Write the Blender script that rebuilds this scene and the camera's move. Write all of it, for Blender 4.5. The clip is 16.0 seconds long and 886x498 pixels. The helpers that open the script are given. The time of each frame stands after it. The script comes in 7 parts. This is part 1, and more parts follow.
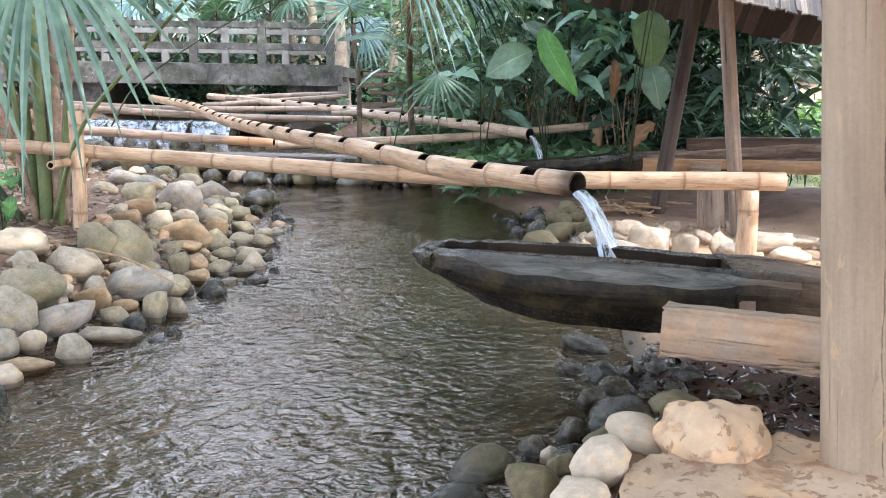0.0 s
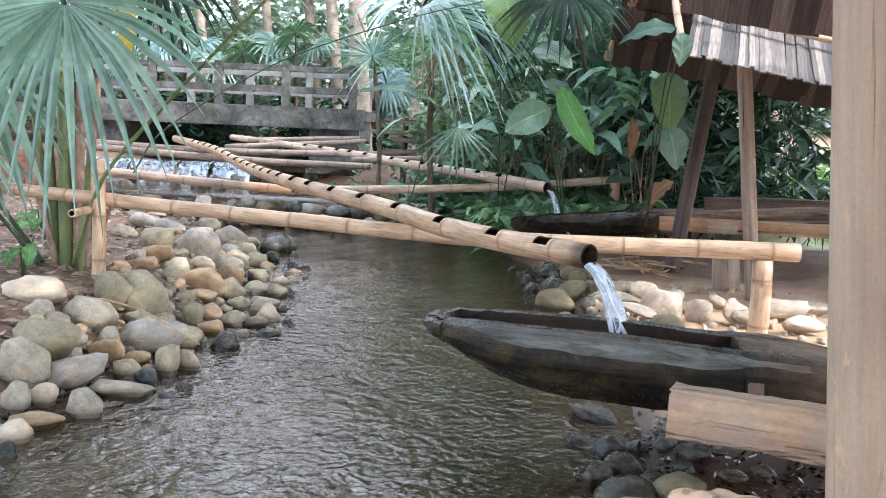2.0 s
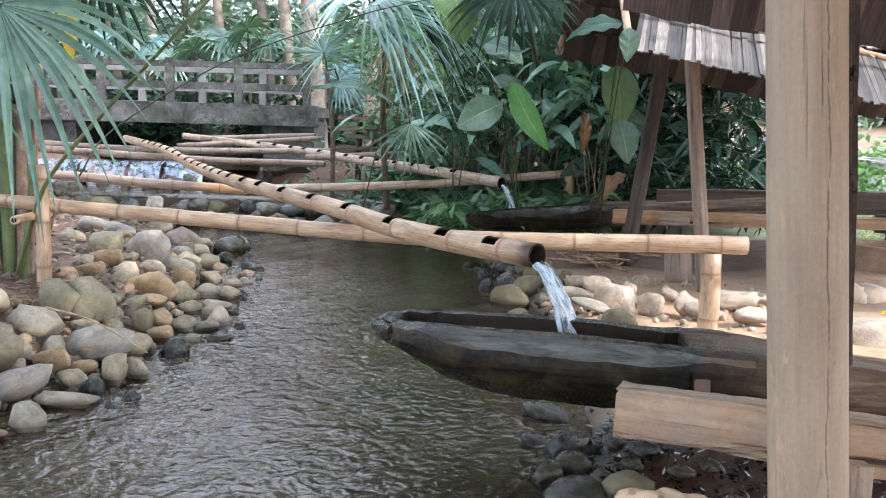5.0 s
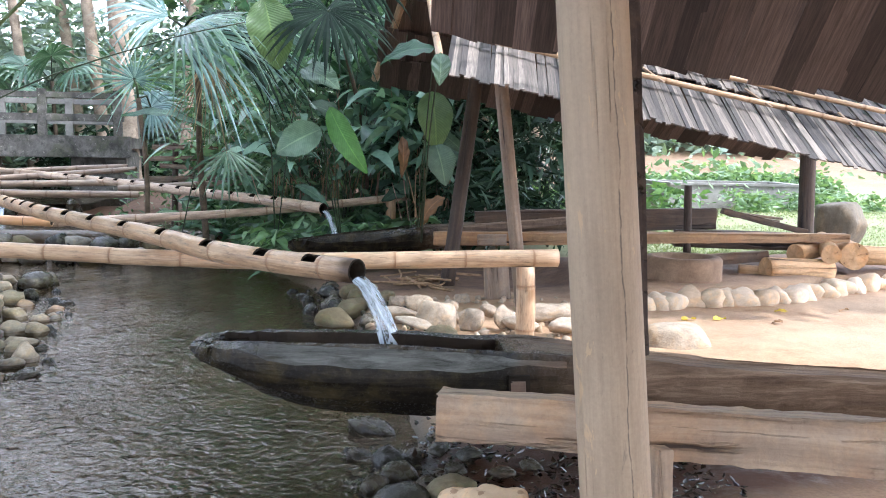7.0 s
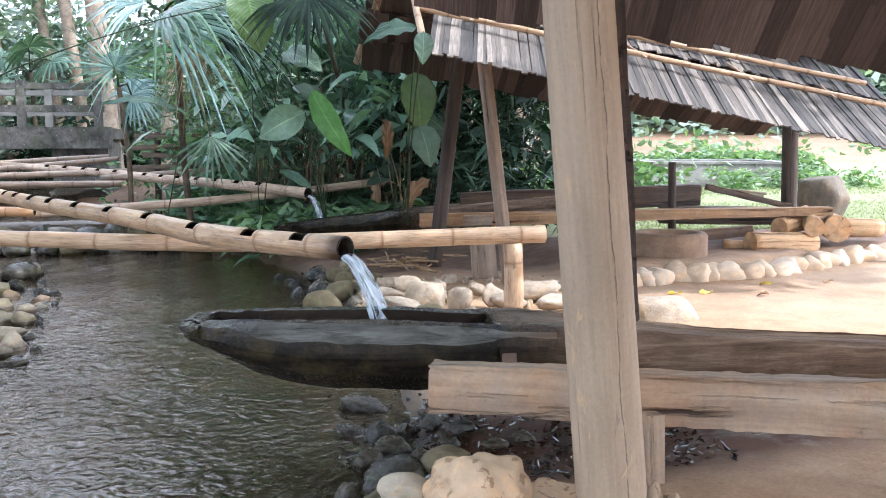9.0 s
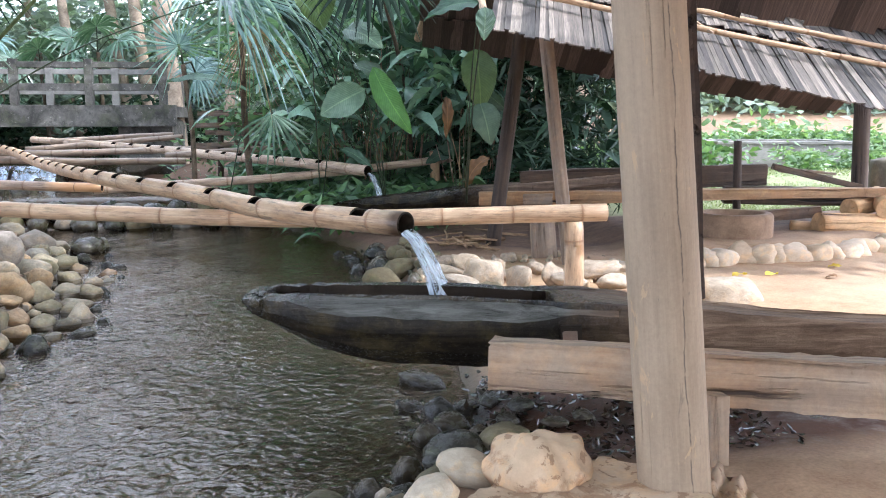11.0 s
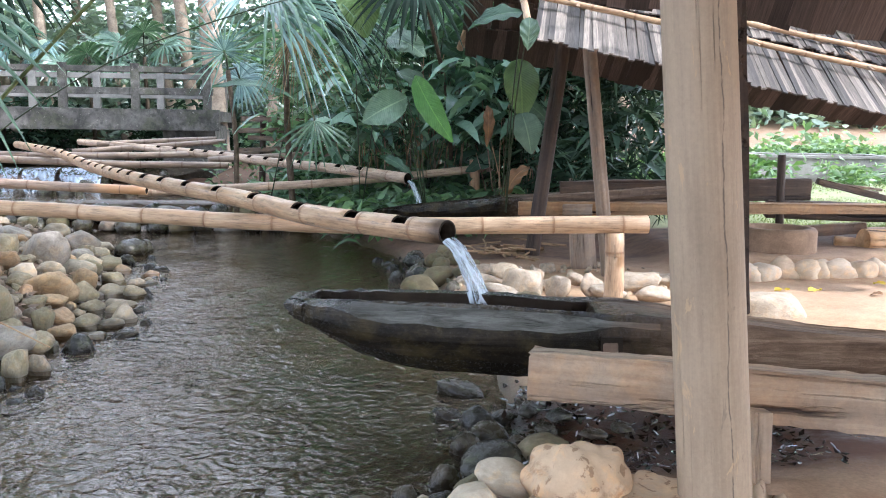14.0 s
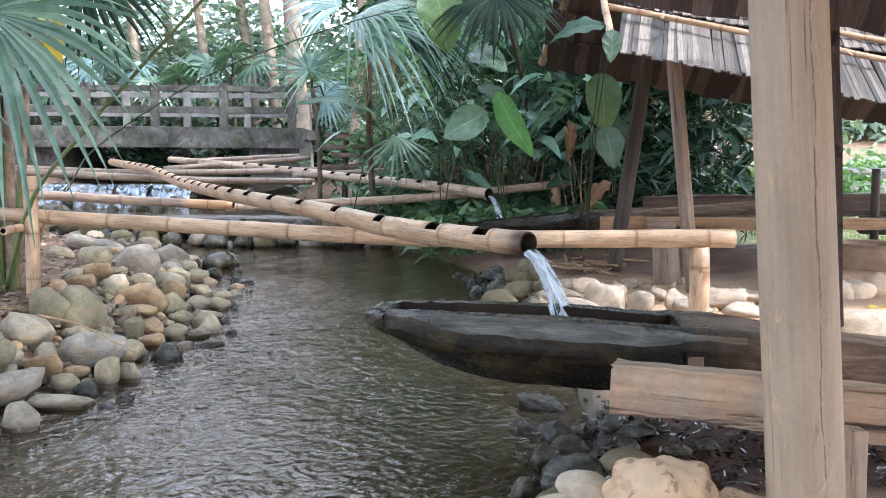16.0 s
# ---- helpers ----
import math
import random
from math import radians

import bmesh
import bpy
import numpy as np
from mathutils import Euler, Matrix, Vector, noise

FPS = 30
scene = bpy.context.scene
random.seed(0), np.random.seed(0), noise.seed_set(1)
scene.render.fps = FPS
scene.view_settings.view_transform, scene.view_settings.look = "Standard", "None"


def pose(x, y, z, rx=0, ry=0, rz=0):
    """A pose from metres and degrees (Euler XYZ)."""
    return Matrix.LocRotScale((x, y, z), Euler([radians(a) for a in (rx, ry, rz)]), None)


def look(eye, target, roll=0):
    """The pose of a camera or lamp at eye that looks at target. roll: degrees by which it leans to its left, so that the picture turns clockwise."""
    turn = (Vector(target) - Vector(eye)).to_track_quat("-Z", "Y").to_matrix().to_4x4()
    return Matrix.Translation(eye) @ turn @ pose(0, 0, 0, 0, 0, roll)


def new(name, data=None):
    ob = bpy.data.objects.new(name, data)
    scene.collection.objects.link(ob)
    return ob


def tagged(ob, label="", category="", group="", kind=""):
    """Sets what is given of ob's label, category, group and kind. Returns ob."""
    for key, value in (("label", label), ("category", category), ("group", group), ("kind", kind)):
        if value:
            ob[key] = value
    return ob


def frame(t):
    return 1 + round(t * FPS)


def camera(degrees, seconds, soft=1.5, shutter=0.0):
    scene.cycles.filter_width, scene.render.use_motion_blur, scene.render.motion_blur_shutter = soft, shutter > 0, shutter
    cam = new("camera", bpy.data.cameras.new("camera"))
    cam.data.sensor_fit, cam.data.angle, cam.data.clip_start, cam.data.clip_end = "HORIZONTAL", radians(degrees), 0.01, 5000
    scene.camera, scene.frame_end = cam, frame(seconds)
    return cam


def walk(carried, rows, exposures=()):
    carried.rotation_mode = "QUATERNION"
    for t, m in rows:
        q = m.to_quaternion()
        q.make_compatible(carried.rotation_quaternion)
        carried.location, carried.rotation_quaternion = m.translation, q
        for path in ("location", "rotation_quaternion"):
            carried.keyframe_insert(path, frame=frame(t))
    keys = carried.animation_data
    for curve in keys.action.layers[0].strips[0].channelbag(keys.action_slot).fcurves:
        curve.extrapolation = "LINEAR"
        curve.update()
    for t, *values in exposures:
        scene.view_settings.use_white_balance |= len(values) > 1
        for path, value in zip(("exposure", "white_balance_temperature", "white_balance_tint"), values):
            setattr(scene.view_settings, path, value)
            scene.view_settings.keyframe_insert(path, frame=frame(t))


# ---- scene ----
cam = camera(51.2, 16.0, soft=1.0)
PATH = [
    (0, (0.0, 0.0, 1.379), (-0.029, 1.969, 1.034), 0.9),
    (0.5, (-0.001, -0.001, 1.412), (-0.042, 1.969, 1.067), 1.2),
    (1, (0.0, -0.007, 1.449), (-0.05, 1.969, 1.14), 1.9),
    (1.5, (0.01, -0.01, 1.496), (-0.076, 1.967, 1.205), 2.0),
    (2, (0.026, -0.008, 1.526), (-0.044, 1.973, 1.262), 2.5),
    (2.5, (0.054, -0.004, 1.566), (0.01, 1.976, 1.283), 2.6),
    (3, (0.081, -0.018, 1.608), (0.032, 1.966, 1.361), 1.4),
    (5.5, (0.097, 0.028, 1.551), (0.166, 2.007, 1.272), 2.0),
    (6, (0.113, 0.01, 1.532), (0.315, 1.982, 1.272), 2.0),
    (6.5, (0.12, -0.016, 1.517), (0.436, 1.947, 1.291), 1.8),
    (7, (0.122, -0.044, 1.499), (0.507, 1.909, 1.298), 0.9),
    (7.5, (0.119, -0.065, 1.482), (0.547, 1.878, 1.282), 0.1),
    (8, (0.112, -0.069, 1.465), (0.542, 1.873, 1.256), -0.4),
    (8.5, (0.104, -0.067, 1.455), (0.534, 1.874, 1.243), -0.3),
    (9, (0.105, -0.052, 1.441), (0.521, 1.891, 1.212), -0.3),
    (9.5, (0.095, -0.04, 1.427), (0.472, 1.908, 1.172), -0.5),
    (10, (0.097, -0.03, 1.417), (0.428, 1.923, 1.137), -0.7),
    (12.5, (0.088, -0.024, 1.423), (0.36, 1.941, 1.166), 0.2),
    (13, (0.08, -0.026, 1.422), (0.35, 1.938, 1.16), 0.3),
    (13.5, (0.072, -0.026, 1.418), (0.323, 1.94, 1.152), 0.7),
    (14, (0.07, -0.033, 1.422), (0.285, 1.94, 1.168), 0.7),
    (14.5, (0.07, -0.032, 1.412), (0.217, 1.948, 1.172), 0.5),
    (15, (0.061, -0.04, 1.41), (0.171, 1.943, 1.177), 0.5),
    (15.5, (0.062, -0.03, 1.394), (0.132, 1.956, 1.169), 0.6),
    (16, (0.068, -0.028, 1.389), (0.11, 1.96, 1.172), 0.4),
]
walk(cam, [(t, look(eye, target, roll)) for t, eye, target, roll in PATH], [(0, 2.39, 5480, 14), (3.0, 2.2, 5330, 13), (5.5, 2.08, 5330, 13)])

# ---- world, sun and exposure ----
SUN_ELEV, SUN_AZ = 42.0, 118.0
world = bpy.data.worlds.new("sky")
scene.world = world
world.use_nodes = True
wn = world.node_tree.nodes
sky = wn.new("ShaderNodeTexSky")
sky.sky_type, sky.sun_disc = "NISHITA", False
sky.dust_density, sky.air_density, sky.ozone_density = 3.5, 1.0, 0.8
sky.sun_elevation, sky.sun_rotation = radians(SUN_ELEV), radians(SUN_AZ)
wn["Background"].inputs["Strength"].default_value = 0.15
haze = wn.new("ShaderNodeMix")
haze.data_type = "RGBA"
haze.inputs[0].default_value = 0.5
haze.inputs[7].default_value = (12.5, 12.1, 11.8, 1)
world.node_tree.links.new(sky.outputs[0], haze.inputs[6])
world.node_tree.links.new(haze.outputs[2], wn["Background"].inputs["Color"])
sun = new("sun", bpy.data.lights.new("sun", "SUN"))
sun.data.energy, sun.data.angle, sun.data.color = 1.38, radians(0.6), (1.0, 0.92, 0.80)
sun_dir = Vector((math.sin(radians(SUN_AZ)) * math.cos(radians(SUN_ELEV)), math.cos(radians(SUN_AZ)) * math.cos(radians(SUN_ELEV)), math.sin(radians(SUN_ELEV))))
sun.matrix_world = look(sun_dir * 40, (0, 0, 0))

# ---- materials ----
rng = np.random.default_rng(7)


def nodes_of(name):
    m = bpy.data.materials.new(name)
    m.use_nodes = True
    nt = m.node_tree
    return m, nt, nt.nodes["Principled BSDF"]


def link(nt, a, b):
    nt.links.new(a, b)


def coords(nt, kind="Object", scale=(1, 1, 1)):
    tc, mp = nt.nodes.new("ShaderNodeTexCoord"), nt.nodes.new("ShaderNodeMapping")
    mp.inputs["Scale"].default_value = scale
    link(nt, tc.outputs[kind], mp.inputs["Vector"])
    return mp.outputs["Vector"]


def noise_tex(nt, vec, scale, detail=5.0, rough=0.6, distort=0.0):
    n = nt.nodes.new("ShaderNodeTexNoise")
    n.inputs["Scale"].default_value, n.inputs["Detail"].default_value = scale, detail
    n.inputs["Roughness"].default_value, n.inputs["Distortion"].default_value = rough, distort
    link(nt, vec, n.inputs["Vector"])
    return n.outputs["Fac"]


def ramp(nt, fac, stops):
    r = nt.nodes.new("ShaderNodeValToRGB")
    els = r.color_ramp.elements
    while len(els) < len(stops):
        els.new(0.5)
    for e, (p, c) in zip(els, stops):
        e.position, e.color = p, (*c, 1)
    link(nt, fac, r.inputs["Fac"])
    return r.outputs["Color"]


def mix(nt, fac, a, b, mode="MIX"):
    m = nt.nodes.new("ShaderNodeMix")
    m.data_type, m.blend_type = "RGBA", mode
    for sock, v in ((m.inputs[0], fac), (m.inputs[6], a), (m.inputs[7], b)):
        if isinstance(v, (int, float)):
            sock.default_value = v
        elif isinstance(v, tuple):
            sock.default_value = (*v, 1)
        else:
            link(nt, v, sock)
    return m.outputs[2]


def bump(nt, bsdf, height, strength, dist=0.01, after=None):
    b = nt.nodes.new("ShaderNodeBump")
    b.inputs["Strength"].default_value, b.inputs["Distance"].default_value = strength, dist
    link(nt, height, b.inputs["Height"])
    if after is not None:
        link(nt, after, b.inputs["Normal"])
    link(nt, b.outputs["Normal"], bsdf.inputs["Normal"])
    return b.outputs["Normal"]


def random_of(nt, island=False):
    n = nt.nodes.new("ShaderNodeNewGeometry" if island else "ShaderNodeObjectInfo")
    return n.outputs["Random Per Island" if island else "Random"]


def wood(name, dark, mid, light, axis=0, rough=0.75, grain=1.0, wet=0.0, cracks=True, splits=1.0):
    """Weathered timber whose grain runs along one local axis."""
    m, nt, b = nodes_of(name)
    sc = [9.0, 9.0, 9.0]
    sc[axis] = 0.55
    v = coords(nt, "Object", sc)
    f = noise_tex(nt, v, 1.5 * grain, 6, 0.62, 0.35)
    big = noise_tex(nt, coords(nt), 1.7, 6, 0.65)
    fine = noise_tex(nt, coords(nt), 38, 5, 0.75)
    col = ramp(nt, f, [(0.2, dark), (0.5, mid), (0.8, light)])
    col = mix(nt, ramp(nt, big, [(0.35, (0, 0, 0)), (0.7, (0.6, 0.6, 0.6))]), col, mix(nt, 1.0, col, (0.66, 0.63, 0.60), "MULTIPLY"))
    col = mix(nt, 0.4, col, mix(nt, 1.0, col, ramp(nt, fine, [(0.3, (0.7,) * 3), (0.7, (1.22,) * 3)]), "MULTIPLY"))
    blot = noise_tex(nt, coords(nt), 7, 7, 0.7, 0.5)
    col = mix(nt, ramp(nt, blot, [(0.48, (0, 0, 0)), (0.64, (0.7,) * 3)]), col, mix(nt, 1.0, col, (1.32, 1.25, 1.12), "MULTIPLY"))
    col = mix(nt, ramp(nt, blot, [(0.30, (0.75,) * 3), (0.40, (0, 0, 0))]), col, mix(nt, 1.0, col, (0.55, 0.5, 0.45), "MULTIPLY"))
    sc2 = [34.0, 34.0, 34.0]
    sc2[axis] = 0.9
    crack = noise_tex(nt, coords(nt, "Object", sc2), 1.0, 4, 0.55)
    if cracks:
        col = mix(nt, ramp(nt, crack, [(0.338, (0.4 + 0.6 * splits,) * 3), (0.36, (0, 0, 0))]), col, mix(nt, 1.0, col, (0.36, 0.31, 0.27), "MULTIPLY"))
    sc3 = [11.0, 11.0, 11.0]
    sc3[axis] = 0.75
    split = noise_tex(nt, coords(nt, "Object", sc3), 1.0, 5, 0.5, 0.25)
    if cracks:
        col = mix(nt, ramp(nt, split, [(0.325, (splits,) * 3), (0.345, (0, 0, 0))]), col, mix(nt, 1.0, col, (0.16, 0.13, 0.11), "MULTIPLY"))
        col = mix(nt, ramp(nt, big, [(0.50, (0, 0, 0)), (0.62, (0.55,) * 3)]), col, mix(nt, 1.0, col, (1.18, 0.98, 0.78), "MULTIPLY"))
    link(nt, col, b.inputs["Base Color"])
    if wet:
        link(nt, ramp(nt, big, [(0.35, (rough - wet,) * 3), (0.62, (rough,) * 3)]), b.inputs["Roughness"])
    else:
        b.inputs["Roughness"].default_value = rough
    n1 = bump(nt, b, f, 0.3, 0.012, bump(nt, b, blot, 0.6, 0.02))
    n2 = bump(nt, b, ramp(nt, crack, [(0.34, (0, 0, 0)), (0.41, (1, 1, 1))]), 1.0, 0.012, n1)
    bump(nt, b, ramp(nt, split, [(0.32, (0, 0, 0)), (0.38, (1, 1, 1))]), splits if cracks else 0.2, 0.02, n2)
    return m


def bamboo(name, pale, tan, brown, soot=0.0):
    """Dry cane: long fibres along the tube's own length, blotches, darker joints."""
    m, nt, b = nodes_of(name)
    f = noise_tex(nt, coords(nt, "UV", (60, 1.2, 1)), 1.0, 4, 0.6)
    big = noise_tex(nt, coords(nt, "UV", (3, 1.6, 1)), 1.3, 5, 0.65, 0.4)
    col = ramp(nt, big, [(0.34, brown), (0.5, tan), (0.64, pale)])
    col = mix(nt, 0.3, col, ramp(nt, f, [(0.3, brown), (0.6, pale)]))
    at = nt.nodes.new("ShaderNodeAttribute")
    at.attribute_name = "joint"
    col = mix(nt, at.outputs["Fac"], col, mix(nt, 1.0, col, (0.58, 0.49, 0.41), "MULTIPLY"))
    if soot:
        spots = noise_tex(nt, coords(nt, "UV", (8, 2.6, 1)), 2.3, 7, 0.74)
        col = mix(nt, ramp(nt, spots, [(0.52, (0, 0, 0)), (0.66, (soot,) * 3)]), col, (0.11, 0.08, 0.052))
        worn = noise_tex(nt, coords(nt, "UV", (4, 1.1, 1)), 2.1, 6, 0.7, 0.8)
        col = mix(nt, ramp(nt, worn, [(0.5, (0, 0, 0)), (0.6, (0.6 * soot,) * 3)]), col, mix(nt, 1.0, col, (0.52, 0.46, 0.42), "MULTIPLY"))
        col = mix(nt, ramp(nt, worn, [(0.34, (0.55,) * 3), (0.44, (0, 0, 0))]), col, mix(nt, 1.0, col, (1.2, 1.02, 0.82), "MULTIPLY"))
    link(nt, col, b.inputs["Base Color"])
    b.inputs["Roughness"].default_value = 0.42
    bump(nt, b, f, 0.12, 0.003)
    return m


def stone_mat(name, stops, wet=0.0, moss=0.0, grain=1.0):
    m, nt, b = nodes_of(name)
    v = coords(nt)
    tone = ramp(nt, random_of(nt), stops)
    f = noise_tex(nt, v, 5, 8, 0.65, 0.3)
    fine = noise_tex(nt, v, 46, 5, 0.7)
    col = mix(nt, ramp(nt, f, [(0.35, (0.75 * grain,) * 3), (0.65, (0, 0, 0))]), tone, mix(nt, 1.0, tone, (0.45, 0.42, 0.37), "MULTIPLY"))
    col = mix(nt, 0.5 * grain, col, mix(nt, 1.0, col, ramp(nt, fine, [(0.3, (0.55,) * 3), (0.7, (1.3,) * 3)]), "MULTIPLY"))
    patch = noise_tex(nt, v, 2.1, 7, 0.72, 0.6)
    col = mix(nt, ramp(nt, patch, [(0.50, (0, 0, 0)), (0.60, (0.6,) * 3)]), col, mix(nt, 1.0, col, (1.28, 1.08, 0.82), "MULTIPLY"))
    stain = noise_tex(nt, v, 9, 6, 0.75, 0.2)
    col = mix(nt, ramp(nt, stain, [(0.57, (0, 0, 0)), (0.64, (0.5 * grain,) * 3)]), col, mix(nt, 1.0, col, (0.5, 0.46, 0.42), "MULTIPLY"))
    if moss:
        g = noise_tex(nt, v, 3.1, 6, 0.7)
        col = mix(nt, ramp(nt, g, [(0.5, (0, 0, 0)), (0.66, (moss,) * 3)]), col, (0.12, 0.13, 0.06))
    # the waterline: a damp band just above the stream, which soaks up from below
    geo, sep = nt.nodes.new("ShaderNodeNewGeometry"), nt.nodes.new("ShaderNodeSeparateXYZ")
    link(nt, geo.outputs["Position"], sep.inputs[0])
    damp = ramp(nt, sep.outputs["Z"], [(0.02, (1, 1, 1)), (0.065, (0, 0, 0))])
    col = mix(nt, damp, col, mix(nt, 1.0, col, (0.36, 0.34, 0.32), "MULTIPLY"))
    link(nt, col, b.inputs["Base Color"])
    if wet:
        link(nt, ramp(nt, f, [(0.3, (0.12,) * 3), (0.7, (0.4,) * 3)]), b.inputs["Roughness"])
    else:
        link(nt, ramp(nt, damp, [(0, (0.8,) * 3), (1, (0.22,) * 3)]), b.inputs["Roughness"])
    bump(nt, b, f, 0.4 * grain, 0.04, bump(nt, b, fine, 0.3 * grain, 0.006))
    return m


def leaf_mat(name, dark, light, glow=0.35, rough=0.42, island=True):
    """Foliage: a lit upper side with light let through."""
    m, nt, b = nodes_of(name)
    col = ramp(nt, random_of(nt, island), [(0.0, dark), (0.75, light), (1.0, tuple(min(1, 1.5 * c) for c in light))])
    f = noise_tex(nt, coords(nt), 14, 4, 0.6)
    col = mix(nt, 0.5, col, mix(nt, 1.0, col, ramp(nt, f, [(0.3, (0.6, 0.6, 0.55)), (0.7, (1.3, 1.25, 1.1))]), "MULTIPLY"))
    link(nt, col, b.inputs["Base Color"])
    b.inputs["Roughness"].default_value = rough
    tr, ms = nt.nodes.new("ShaderNodeBsdfTranslucent"), nt.nodes.new("ShaderNodeMixShader")
    link(nt, mix(nt, 1.0, col, (1.5, 1.6, 0.7), "MULTIPLY"), tr.inputs["Color"])
    ms.inputs[0].default_value = glow
    link(nt, b.outputs[0], ms.inputs[1])
    link(nt, tr.outputs[0], ms.inputs[2])
    link(nt, ms.outputs[0], nt.nodes["Material Output"].inputs["Surface"])
    return m


BAMBOO = bamboo("bamboo_tan", (0.58, 0.425, 0.27), (0.45, 0.295, 0.17), (0.26, 0.15, 0.08), soot=0.7)


def wet_mouth(m, reach):
    """Dark water stain and grime round the open end of a channel, fading along its length."""
    nt = m.node_tree
    b = nt.nodes["Principled BSDF"]
    tc, sep = nt.nodes.new("ShaderNodeTexCoord"), nt.nodes.new("ShaderNodeSeparateXYZ")
    link(nt, tc.outputs["UV"], sep.inputs[0])
    blot = noise_tex(nt, coords(nt, "UV", (10, 6, 1)), 2.0, 6, 0.7)
    a = nt.nodes.new("ShaderNodeMath")
    a.operation = "MULTIPLY_ADD"
    a.inputs[1].default_value = -0.5 * reach
    link(nt, blot, a.inputs[0])
    link(nt, sep.outputs["Y"], a.inputs[2])
    lift = nt.nodes.new("ShaderNodeMath")
    lift.operation = "ADD"
    lift.inputs[1].default_value = 0.25 * reach
    link(nt, a.outputs[0], lift.inputs[0])
    near = ramp(nt, lift.outputs[0], [(0.03, (0.93,) * 3), (0.3 * reach, (0.75,) * 3), (0.55 * reach, (0.3,) * 3), (reach, (0, 0, 0))])
    src = b.inputs["Base Color"].links[0].from_socket
    link(nt, mix(nt, near, src, mix(nt, 1.0, src, (0.12, 0.10, 0.09), "MULTIPLY")), b.inputs["Base Color"])
    return m


BAMBOO_MOUTH = wet_mouth(bamboo("bamboo_wet_end", (0.58, 0.42, 0.26), (0.43, 0.275, 0.15), (0.22, 0.125, 0.062), soot=0.8), 0.2)
BAMBOO_OLD = bamboo("bamboo_grey", (0.36, 0.28, 0.205), (0.23, 0.165, 0.115), (0.10, 0.07, 0.048), soot=0.92)
BAMBOO_WORN = bamboo("bamboo_worn", (0.58, 0.45, 0.33), (0.42, 0.31, 0.22), (0.2, 0.14, 0.095), soot=0.85)


def fresh_end(m, lo, hi):
    """The last stretch of a pole, where the orange skin is still on it."""
    nt = m.node_tree
    b = nt.nodes["Principled BSDF"]
    tc, sep = nt.nodes.new("ShaderNodeTexCoord"), nt.nodes.new("ShaderNodeSeparateXYZ")
    link(nt, tc.outputs["UV"], sep.inputs[0])
    r = nt.nodes.new("ShaderNodeMapRange")
    r.inputs["From Min"].default_value, r.inputs["From Max"].default_value = lo, hi
    link(nt, sep.outputs["Y"], r.inputs["Value"])
    src = b.inputs["Base Color"].links[0].from_socket
    link(nt, mix(nt, r.outputs[0], src, mix(nt, 0.35, (0.62, 0.33, 0.13), src)), b.inputs["Base Color"])
    return m


BAMBOO_END = fresh_end(bamboo("bamboo_orange_end", (0.46, 0.345, 0.25), (0.31, 0.22, 0.15), (0.15, 0.10, 0.066), soot=0.85), 2.1, 2.35)
BAMBOO_ORANGE = bamboo("bamboo_orange", (0.55, 0.37, 0.205), (0.42, 0.26, 0.135), (0.22, 0.128, 0.066), soot=0.6)
# Near-black wood: the shade within hollows is put into its colour.
HOLLOW_DARK = wood("dark_hollow", (0.008, 0.006, 0.004), (0.02, 0.014, 0.009), (0.045, 0.032, 0.02))
HOLLOW_DARK.node_tree.nodes["Principled BSDF"].inputs["Specular IOR Level"].default_value = 0.15
TIMBER = wood("timber_tan", (0.15, 0.10, 0.065), (0.31, 0.225, 0.15), (0.47, 0.37, 0.265), axis=0)


